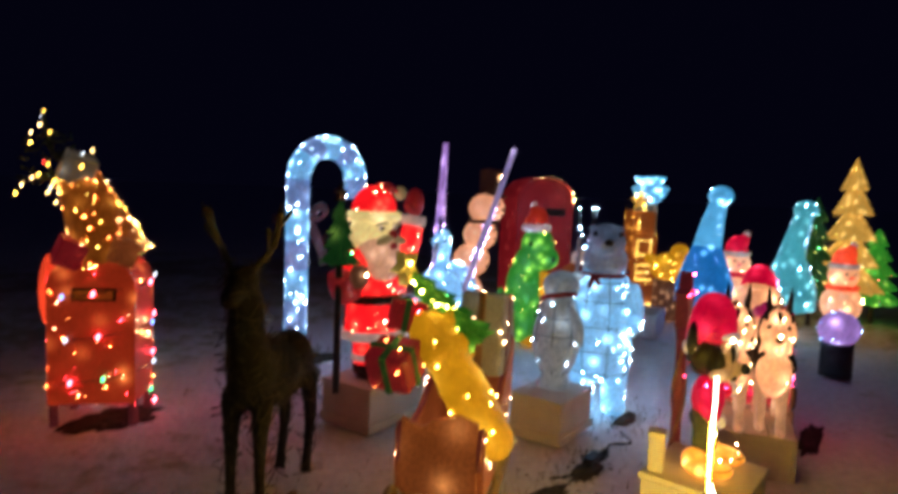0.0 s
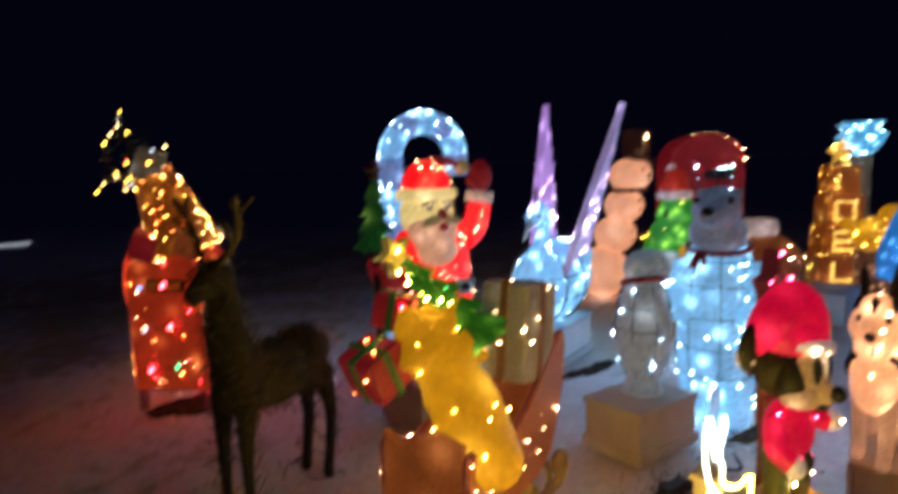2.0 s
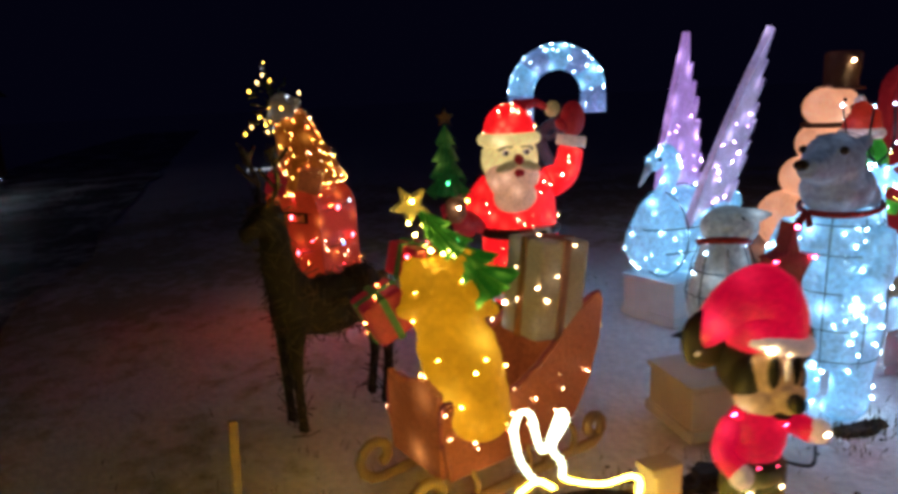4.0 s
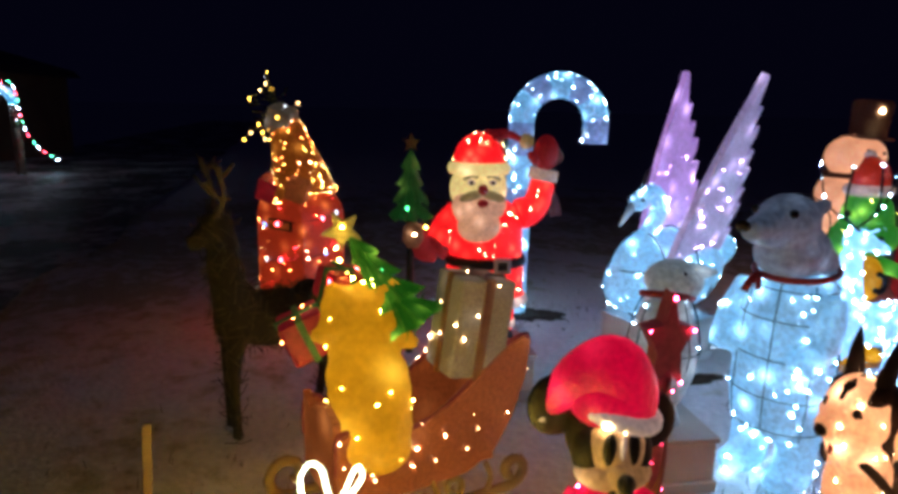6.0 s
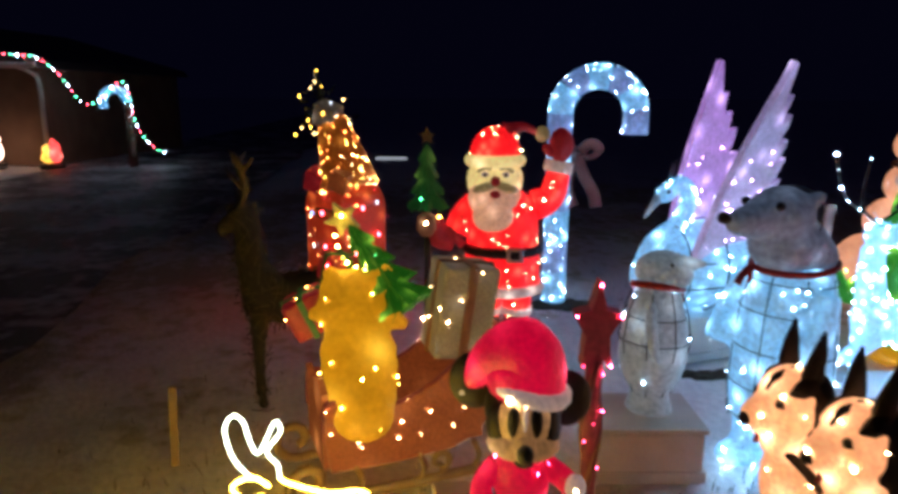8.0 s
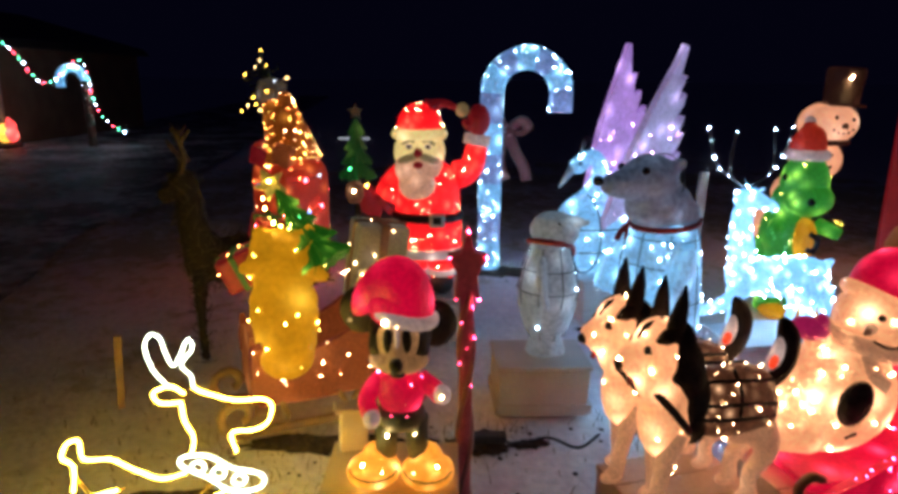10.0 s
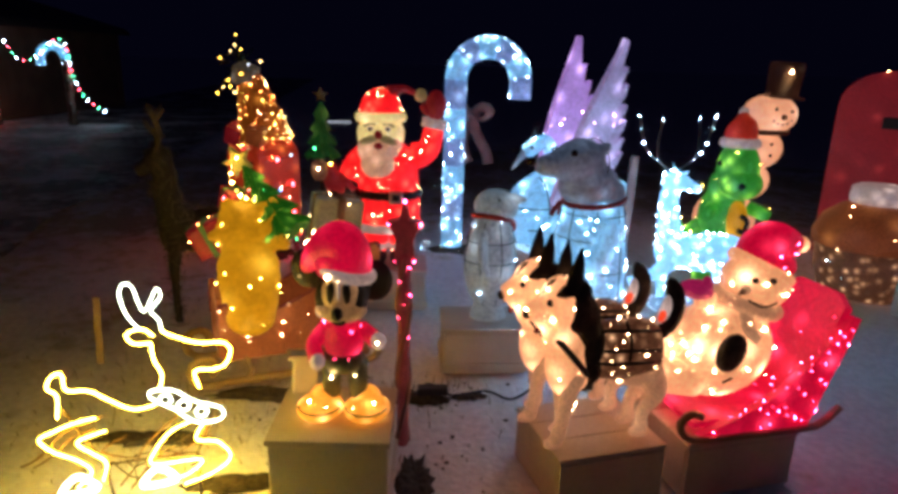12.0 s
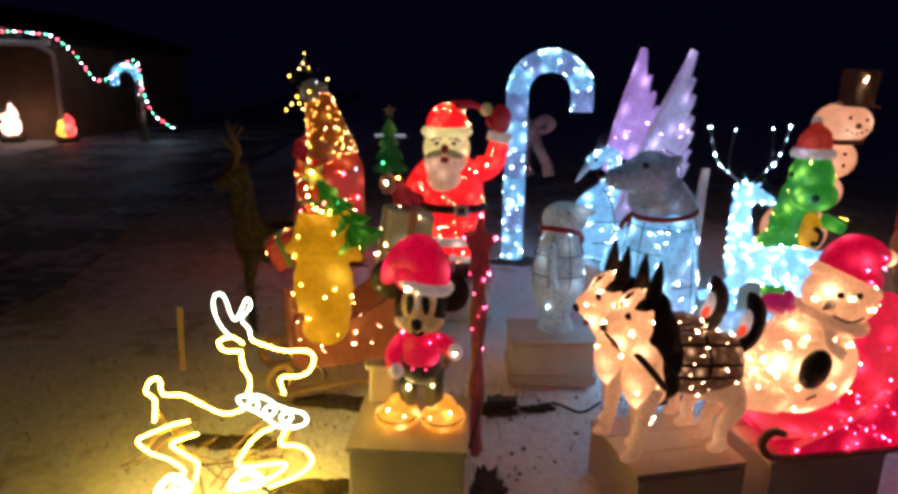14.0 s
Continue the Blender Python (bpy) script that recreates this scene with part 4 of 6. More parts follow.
def make_white_deer():
    ob = thing("lit_white_deer", spot(1.96, 3.75, 0.25, 6) @ Matrix.Diagonal((1.0, 0.85, 1, 1)), "brightly lit white tinsel deer with wire antlers on a block", "deer figure")
    bm = bmesh.new()
    blob(bm, (0.03, 0, 0.33), (0.27, 0.115, 0.12))
    blob(bm, (0.19, 0, 0.31), (0.13, 0.115, 0.13))
    blob(bm, (-0.20, 0, 0.36), (0.105, 0.10, 0.13))
    tube(bm, curve([(-0.21, 0, 0.37), (-0.245, 0, 0.57), (-0.26, 0, 0.73)]), [0.082 - 0.0025 * i for i in range(13)], 0, 14)
    blob(bm, (-0.235, -0.01, 0.785), (0.088, 0.058, 0.062))
    tube(bm, [(-0.19, -0.02, 0.775), (-0.08, -0.05, 0.735)], [0.045, 0.026], 0, 12)
    for y in (-1, 1):
        tube(bm, [(-0.22, y * 0.04, 0.82), (-0.19, y * 0.11, 0.865)], [0.026, 0.008], 0, 8, False, 0.5)
    for x in (0.16, 0.26):
        for y in (-0.08, 0.08):
            tube(bm, curve([(x, y, 0.28), (x + 0.03, y, 0.14), (x + 0.01, y, 0.02)], 4), [0.062, 0.056, 0.048, 0.042, 0.036, 0.033, 0.031, 0.03, 0.03], 0, 10)
    tube(bm, curve([(-0.20, 0.07, 0.30), (-0.21, 0.07, 0.15), (-0.20, 0.07, 0.02)], 4), [0.055, 0.05, 0.045, 0.04, 0.036, 0.033, 0.031, 0.03, 0.03], 0, 10)
    tube(bm, curve([(-0.22, -0.07, 0.30), (-0.36, -0.09, 0.21), (-0.50, -0.10, 0.18)], 4), [0.06, 0.055, 0.05, 0.044, 0.04, 0.036, 0.034, 0.034, 0.036], 0, 10)
    tube(bm, [(0.29, 0, 0.38), (0.35, 0, 0.42)], [0.04, 0.015], 0, 8)
    part("body", bm, ICE_HOT, ob, fuse=0.014)
    lights(ob, bm, 190, 0.010, B_WHITE)
    tuft = bmesh.new()
    rnd = random.Random(61)
    for p in scatter(bm, 420, None, 0.002):
        d = Vector((rnd.gauss(0, 1), rnd.gauss(0, 1), rnd.gauss(0, 1))).normalized() * rnd.uniform(0.012, 0.03)
        w = d.cross(Vector((0.3, 0.2, 1))).normalized() * 0.003
        tuft.faces.new([tuft.verts.new(q) for q in (p - w, p + w, p + d)])
    part("tinsel", tuft, ICE_HOT, ob, "loose white tinsel", kind="stuff")
    for s, x in ((-1, -0.35), (1, -0.12)):
        bm, lb = bmesh.new(), bmesh.new()
        main = curve([(-0.245, 0.03 * s, 0.83), (x + 0.03 * s, 0.05 * s, 0.93), (x + 0.03 * s, 0.06 * s, 1.15)])
        tube(bm, main, 0.007, 0, 6)
        tine = curve([main[4], (x + 0.07 * s, 0.04, 0.97), (x + 0.13 * s, 0.05, 1.16)], 5)
        tube(bm, tine, 0.005, 0, 6)
        ant = part("antler", bm, WIRE, ob, "thin wire antler")
        beads(lb, main[1::1] + tine[2::2], 0.015)
        part("light_string", lb, B_WHITE, ant, kind="stuff")


def make_tall_snowman():
    bm = bmesh.new()
    blob(bm, (0, 0, 1.31), (0.248, 0.21, 0.185))
    blob(bm, (-0.01, 0.07, 0.99), (0.215, 0.20, 0.19))
    blob(bm, (-0.06, 0.15, 0.68), (0.235, 0.22, 0.20))
    blob(bm, (-0.15, 0.24, 0.28), (0.30, 0.27, 0.28))
    lathe(bm, [(0.195, 1.455), (0.195, 1.475), (0.138, 1.485), (0.15, 1.74), (0.146, 1.765), (0.13, 1.775)], 1, Matrix.Translation((0.015, 0, 0)) @ pose(0, 0, 0, 0, 3, 0), 24)
    tube(bm, [(0.195 * math.cos(a), 0.03 + 0.18 * math.sin(a), 1.155) for a in [2 * math.pi * i / 24 for i in range(24)]], 0.024, 1, 8, True)
    for x, z in ((-0.07, 1.37), (0.085, 1.35)):
        blob(bm, (x, -0.192, z), 0.016, 4)
    for i in range(5):
        blob(bm, (-0.08 + 0.045 * i, -0.192, 1.235 + 0.008 * (i - 2) ** 2), 0.010, 4)
    blob(bm, (0, -0.215, 1.30), 0.026, 2)
    for x, y, z in ((-0.01, -0.12, 1.05), (-0.01, -0.125, 0.95), (-0.06, -0.06, 0.72), (-0.06, -0.06, 0.62)):
        blob(bm, (x, y, z), 0.016, 4)
    beads(bm, [(0.035, -0.155, 1.68), (0.05, -0.155, 1.70)], 0.020, (3,))
    figure("tall_snowman", bm, [PEACH_EVEN, HAT_FELT, BROWN_NET, B_WARM, CHARCOAL], ["body", "top_hat", "nose", "light_string", "button"], spot(3.45, 5.80, 0, 5), "tall peach-lit snowman with brown top hat", "snowman")


def make_dinosaur():
    bm = bmesh.new()
    blob(bm, (0, -0.05, 0.89), (0.15, 0.17, 0.20))
    blob(bm, (0.0, -0.12, 0.80), (0.155, 0.16, 0.115))
    blob(bm, (-0.02, 0.06, 0.52), (0.17, 0.20, 0.27))
    blob(bm, (-0.03, 0.03, 0.74), (0.13, 0.14, 0.16))
    tube(bm, curve([(-0.12, 0.12, 0.42), (-0.27, 0.16, 0.36), (-0.36, 0.14, 0.52)]), [0.11 - 0.007 * i for i in range(13)], 0, 12)
    for x in (-0.13, 0.10):
        tube(bm, [(x, 0.0, 0.30), (x, -0.02, 0.04)], [0.10, 0.09], 0, 12)
        blob(bm, (x, -0.10, 0.05), (0.09, 0.14, 0.05), 1)
    for x in (-0.2, 0.17):
        tube(bm, [(x * 0.8, -0.05, 0.62), (x * 1.3, -0.18, 0.58)], [0.05, 0.04], 0, 10)
    blob(bm, (0.0, -0.13, 0.54), (0.07, 0.12, 0.14), 1)
    blob(bm, (-0.06, -0.255, 0.80), 0.026, 2)
    blob(bm, (-0.15, -0.06, 0.93), 0.02, 2)
    tube(bm, curve([(-0.03, -0.25, 0.60), (0.02, -0.26, 0.56), (0.0, -0.26, 0.49), (-0.04, -0.25, 0.50)], 4), 0.018, 2, 8)
    hat(bm, (0, -0.03, 1.07), 0.115, (0.02, 0.02, 1.27), (3, 4), 0.035)
    src = sph(((0, -0.05, 0.89), (0.155, 0.18, 0.20)), ((-0.05, 0.06, 0.52), (0.21, 0.22, 0.28)))
    beads(bm, scatter(src, 46, None, 0.01) + [(-0.26, 0.04, 0.42), (-0.3, 0.05, 0.46), (-0.33, 0.08, 0.52), (0.2, -0.16, 0.66), (0.24, -0.16, 0.64)], 0.0095, (5,))
    figure("dinosaur_figure", bm, [GREEN, YELLOW, BLACK, CAP_RED, TRIM, B_GOLD], ["body", "belly", "mark", "cap", "cap_brim", "light_string"], spot(2.62, 4.72, 0, 0) @ Matrix.Diagonal((1, 1, 1.09, 1)), "green lit dinosaur figure in a red Christmas cap", "dinosaur figure")


make_santa()
make_hand_tree()
CANE = make_cane(spot(0.56, 5.86, 0, -12), (ICE, CANE_BAND), B_WHITE, 130, "giant lit white-and-blue striped candy cane standing in snow")
make_bow(CANE)
make_swan()
make_bear()
make_penguin()
make_rattan_deer()
make_white_deer()
make_tall_snowman()
make_dinosaur()
crate(0.57, 3.45, (0.48, 0.36, 0.265), 0, "pale painted wooden box under the penguin", CARD)
crate(1.30, 4.85, (0.62, 0.44, 0.30), 20, "white foam block under the swan", FOAM)
crate(1.97, 3.74, (0.66, 0.36, 0.25), 6, "white foam block under the lit deer", FOAM)
crate(0.0, 4.45, (0.55, 0.42, 0.28), 0, "pale wooden crate under the Christmas figure", CARD)


# ---- the sleigh and its load ----
def make_sleigh():
    ob = thing("sleigh", spot(-0.52, 3.43, 0, 22), "rust-brown mesh sleigh on curled tan runners, lit inside", "sleigh")
    side = [(-0.38, 0.16), (-0.40, 0.30), (-0.395, 0.44), (-0.35, 0.46), (-0.29, 0.41), (-0.20, 0.39), (-0.05, 0.42), (0.08, 0.48), (0.20, 0.57), (0.32, 0.665), (0.43, 0.71), (0.46, 0.68), (0.44, 0.52), (0.38, 0.36), (0.29, 0.22), (0.16, 0.16), (-0.1, 0.15)]
    rim = curve([(x, 0, z) for x, z in side[1:13]], 4)
    for y in (-0.18, 0.18):
        bm = bmesh.new()
        slab(bm, side, y - 0.02, y + 0.02)
        p = part("side_panel", bm, RUST, ob, "rust mesh side panel")
        lb = bmesh.new()
        beads(lb, scatter(bm, 17, lambda q: abs(q.y) > 0.18 and abs(q.z - 0.36) < 0.24, 0.006), 0.0075)
        part("light_string", lb, B_WARM, p, kind="stuff")
        bm = bmesh.new()
        tube(bm, [(q.x, y, q.z) for q in rim], 0.012, 0, 6)
        part("edge_wire", bm, MAUVE, p, "dark bound edge")
    bm = bmesh.new()
    slab(bm, [(-0.17, 0.16), (-0.17, 0.50), (-0.08, 0.53), (0.03, 0.50), (0.08, 0.46), (0.14, 0.48), (0.17, 0.50), (0.17, 0.16)], -0.015, 0.015, 0, pose(-0.39, 0, 0, 0, 0, 90))
    part("front_panel", bm, RUST, ob)
    bm = bmesh.new()
    slab(bm, [(-0.17, 0.18), (-0.17, 0.69), (0.17, 0.69), (0.17, 0.18)], -0.015, 0.015, 0, pose(0.235, 0, 0, 16, 0, 90))
    part("back_panel", bm, RUST, ob)
    bm = bmesh.new()
    box(bm, (-0.03, 0, 0.18), (0.70, 0.33, 0.03))
    part("floor_board", bm, RUST, ob)
    for y in (-0.19, 0.19):
        bm = bmesh.new()
        front = [(-0.47 + (0.10 - 0.006 * i) * math.cos(a), y, 0.13 + (0.10 - 0.006 * i) * math.sin(a)) for i, a in enumerate(math.radians(-80 - 32 * k) for k in range(12))]
        back = [(0.40 + (0.075 - 0.005 * i) * math.cos(a), y, 0.10 + (0.075 - 0.005 * i) * math.sin(a)) for i, a in enumerate(math.radians(-90 + 34 * k) for k in range(11))]
        tube(bm, front[::-1] + [(-0.30, y, 0.035), (0.0, y, 0.028), (0.25, y, 0.028)] + back, 0.023, 0, 8)
        for x in (-0.28, 0.0, 0.26):
            tube(bm, curve([(x, y, 0.03), (x + 0.03, y, 0.09), (x, y, 0.17)], 3), 0.014, 0, 6)
        scroll = [(0.10 + (0.055 - 0.004 * i) * math.cos(a), y, 0.105 + (0.055 - 0.004 * i) * math.sin(a)) for i, a in enumerate(math.radians(-90 + 40 * k) for k in range(11))]
        tube(bm, scroll, 0.015, 0, 6)
        part("runner", bm, RUNNER, ob, "curled tan runner with scrolls")


def make_yellow_sack():
    ob = thing("yellow_gift_sack", spot(-0.70, 3.335, 0, 4), "glowing yellow gift sack in the sleigh", "gift sack")
    bm = bmesh.new()
    for i in range(9):
        t = i / 8
        w = 0.178 - 0.05 * (1 - t) ** 3 if t < 0.5 else (0.165, 0.142, 0.150, 0.165, 0.150)[i - 4]
        blob(bm, (0.02 - 0.05 * t, -0.19 + 0.31 * t, 0.40 + 0.44 * t), (w, 0.075, 0.11), 0, (-35, 0, 0), 24, 14)
    for x, s in ((-0.15, -1), (0.14, 1)):
        tube(bm, [(x * 0.5, 0.06, 0.76), (x * 1.45, 0.03, 0.73 - 0.03 * s)], [0.08, 0.022], 0, 12)
        tube(bm, [(x * 0.5, 0.12, 0.86), (x * 0.95, 0.12, 0.94)], [0.07, 0.03], 0, 12)
    part("bag", bm, YELLOW, ob, fuse=0.014)
    lights(ob, bm, 30, 0.0115, B_GOLD, lambda p: p.z < 0.9 and p.y < 0.1, 0.010)


def make_sleigh_tree():
    ob = thing("star_topped_tree", spot(-0.605, 3.54, 0, 0), "leaning green tinsel tree with a gold star", "christmas tree")
    small_tree(ob, (0.10, -0.12, 0.76), (-0.17, 0.03, 1.12), 0.155, TREE_GREEN, [B_GOLD, D_GREEN], 13, 4, 8)
    bm = bmesh.new()
    slab(bm, star_outline(0.085, 0.45, -0.5), -0.025, 0.025, 0, Matrix.Translation((-0.19, 0.04, 1.13)))
    part("star", bm, STAR_GOLD, ob, "dull gold mesh star")
    bm = bmesh.new()
    beads(bm, [(-0.19, 0.008, 1.15), (-0.215, -0.03, 1.07), (-0.20, -0.07, 1.03), (-0.17, -0.11, 0.99), (-0.15, -0.12, 0.97), (-0.11, -0.15, 0.96), (-0.07, -0.16, 0.95)], 0.018)
    part("light_string", bm, B_GOLD, ob, kind="stuff")


def gift_box(m, size, mat, ribbon, label, n=6, bulbs=None, bow=True):
    ob = thing("gift_box", m, label, "gift box", "gifts in the sleigh")
    w, d, h = size
    bm = bmesh.new()
    box(bm, (0, 0, h / 2), size, 0, soft=0.02)
    part("carton", bm, mat, ob)
    rb = bmesh.new()
    box(rb, (0, 0, h / 2), (w * 0.16, d + 0.012, h + 0.012), 0, soft=0.003)
    box(rb, (0, 0, h / 2), (w + 0.010, d * 0.16, h + 0.010), 0, soft=0.003)
    for s in (-1, 1) if bow else ():
        tube(rb, curve([(0, 0, h), (s * 0.07, 0, h + 0.07), (s * 0.12, 0, h + 0.02), (0, 0, h)], 4), 0.022, 0, 6, False, 0.3)
    part("ribbon", rb, ribbon, ob)
    if n:
        lights(ob, bm, n, 0.009, bulbs or B_WARM)
    return ob


# ---- small figures at the front ----
def make_mouse():
    bm = bmesh.new()
    C_, T_, K_, F_, G_, S_, P_ = range(7)
    h = 0.31
    for x in (-0.105, 0.11):
        blob(bm, (x, -0.05, h + 0.036), (0.108, 0.125, 0.040), S_)
        blob(bm, (x * 0.9, 0.01, h + 0.055), (0.07, 0.07, 0.05), S_)
        tube(bm, [(x + 0.10 * math.cos(a), -0.05 + 0.117 * math.sin(a), h + 0.052) for a in [math.pi * (1.1 + 0.8 * i / 8) for i in range(9)]], 0.003, K_, 5)
        tube(bm, [(x * 0.6, 0, h + 0.07), (x * 0.55, 0, h + 0.22)], [0.042, 0.05], G_, 12)
    blob(bm, (0, 0, h + 0.225), (0.10, 0.085, 0.06), G_)
    blob(bm, (0, 0, h + 0.32), (0.095, 0.082, 0.105), C_)
    tube(bm, curve([(-0.08, 0, h + 0.36), (-0.13, -0.03, h + 0.30), (-0.11, -0.08, h + 0.26)]), 0.035, C_, 10)
    tube(bm, curve([(0.08, 0, h + 0.36), (0.13, -0.03, h + 0.34), (0.155, -0.06, h + 0.33)]), 0.035, C_, 10)
    blob(bm, (-0.105, -0.09, h + 0.25), 0.035, T_)
    blob(bm, (0.165, -0.07, h + 0.335), 0.035, T_)
    blob(bm, (0, 0.02, h + 0.53), (0.125, 0.11, 0.115), K_)
    blob(bm, (0.0, -0.06, h + 0.52), (0.088, 0.065, 0.085), F_)
    blob(bm, (0, -0.055, h + 0.455), (0.115, 0.075, 0.05), F_)
    tube(bm, [(0, -0.09, h + 0.475), (0, -0.15, h + 0.465)], [0.045, 0.03], F_, 12)
    blob(bm, (0, -0.168, h + 0.475), 0.026, K_)
    blob(bm, (0, -0.115, h + 0.425), (0.03, 0.02, 0.014), K_)
    for x in (-0.034, 0.034):
        blob(bm, (x, -0.112, h + 0.540), (0.020, 0.014, 0.044), K_)
        blob(bm, (x * 2.0, -0.035, h + 0.50), (0.05, 0.06, 0.075), K_)
    blob(bm, (0, -0.122, h + 0.555), (0.009, 0.010, 0.040), T_)
    for x, z in ((-0.155, 0.595), (0.135, 0.55)):
        blob(bm, (x, 0.04, h + z), (0.085, 0.03, 0.085), K_)
    hat(bm, (0.02, 0.0, h + 0.60), 0.108, (-0.19, 0.05, h + 0.57), (C_, T_), 0.024, -0.02)
    blob(bm, (0.0, 0.0, h + 0.64), (0.125, 0.11, 0.085), C_, (0, -14, 0))
    src = sph(((0, 0, h + 0.32), (0.105, 0.088, 0.105)), ((0.02, 0, h + 0.64), (0.122, 0.112, 0.088)))
    pts = scatter(src, 16, lambda p: p.y < 0, 0.008)
    beads(bm, pts, 0.009, (7,))
    beads(bm, [(-0.14, -0.12, h + 0.09), (-0.06, -0.15, h + 0.08), (0.06, -0.15, h + 0.08), (0.15, -0.12, h + 0.09), (0.165, -0.105, h + 0.34), (-0.05, -0.115, h + 0.60), (0.0, -0.128, h + 0.59), (-0.05, -0.062, h + 0.17), (0.06, -0.062, h + 0.18)], 0.011, (8,))
    whole("mouse_figure", bm, [CRIMSON, TRIM, BLACK, FACE, PANTS, SHOE, BLACK, B_PINK, B_WARM], spot(-0.12, 2.37, 0, -4) @ Matrix.Diagonal((0.86, 0.86, 0.99, 1)), "lit toy mouse figure in red cap and jacket, on a box", "mouse figure")


def make_star_pole():
    ob = thing("star_pole", spot(0.115, 2.56, 0, 0), "dark red star on a twisted candy pole with red bulbs", "christmas decoration")
    bm = bmesh.new()
    tube(bm, [(0, 0, 0.02), (0, 0, 0.95)], 0.026, 0, 12)
    part("pole", bm, MAUVE, ob)
    bm = bmesh.new()
    for k in range(2):
        a0 = math.pi * k
        tube(bm, [(0.025 * math.cos(a0 + 9 * z), 0.025 * math.sin(a0 + 9 * z), z) for z in [0.03 + 0.03 * i for i in range(30)]], 0.012, 0, 6)
    part("stripe", bm, STRIPE, ob, "dull pink spiral stripe")
    bm = bmesh.new()
    slab(bm, [(0.55 * x, z * 1.1 + 1.0) for x, z in star_outline(0.135, 0.5)], -0.03, 0.03)
    part("star", bm, MAUVE, ob)
    lb = bmesh.new()
    beads(lb, [(x * 0.55, -0.036, z * 1.1 + 1.0) for x, z in star_outline(0.125)[::2]] + [(0.02, -0.03, 0.86), (-0.02, -0.03, 0.80), (0.025, -0.03, 0.74), (0.0, -0.035, 0.70), (-0.025, -0.03, 0.64), (0.02, -0.03, 0.55)], 0.0105)
    part("light_string", lb, B_PINK, ob, kind="stuff")


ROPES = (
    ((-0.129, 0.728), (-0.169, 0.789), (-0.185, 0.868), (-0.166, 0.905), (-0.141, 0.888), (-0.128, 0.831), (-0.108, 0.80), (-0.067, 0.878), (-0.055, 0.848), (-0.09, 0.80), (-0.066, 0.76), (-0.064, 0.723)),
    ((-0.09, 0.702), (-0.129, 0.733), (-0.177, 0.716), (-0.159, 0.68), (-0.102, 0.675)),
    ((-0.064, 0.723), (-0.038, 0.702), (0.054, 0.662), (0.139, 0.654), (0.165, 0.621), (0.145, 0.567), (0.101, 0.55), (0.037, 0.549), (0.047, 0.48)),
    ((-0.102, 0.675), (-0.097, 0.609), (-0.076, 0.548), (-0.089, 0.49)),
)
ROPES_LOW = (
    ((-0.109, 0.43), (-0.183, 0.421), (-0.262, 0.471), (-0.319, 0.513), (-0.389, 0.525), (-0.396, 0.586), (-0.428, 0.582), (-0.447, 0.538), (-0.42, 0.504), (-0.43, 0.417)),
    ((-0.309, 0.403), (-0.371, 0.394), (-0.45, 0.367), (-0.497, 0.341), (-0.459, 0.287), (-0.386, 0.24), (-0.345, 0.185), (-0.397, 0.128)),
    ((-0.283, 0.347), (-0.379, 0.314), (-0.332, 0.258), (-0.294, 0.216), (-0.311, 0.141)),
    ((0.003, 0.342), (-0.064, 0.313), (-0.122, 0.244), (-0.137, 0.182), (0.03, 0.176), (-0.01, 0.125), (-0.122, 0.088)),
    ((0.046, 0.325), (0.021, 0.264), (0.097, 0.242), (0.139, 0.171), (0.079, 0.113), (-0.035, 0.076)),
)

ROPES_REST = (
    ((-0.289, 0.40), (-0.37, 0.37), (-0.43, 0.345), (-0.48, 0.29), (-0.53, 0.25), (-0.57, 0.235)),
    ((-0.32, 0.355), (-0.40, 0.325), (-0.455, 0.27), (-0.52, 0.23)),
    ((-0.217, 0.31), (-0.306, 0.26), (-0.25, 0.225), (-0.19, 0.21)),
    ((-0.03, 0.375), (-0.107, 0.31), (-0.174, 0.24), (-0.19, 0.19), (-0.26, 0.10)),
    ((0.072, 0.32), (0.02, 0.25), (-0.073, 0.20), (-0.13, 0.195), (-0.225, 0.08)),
)


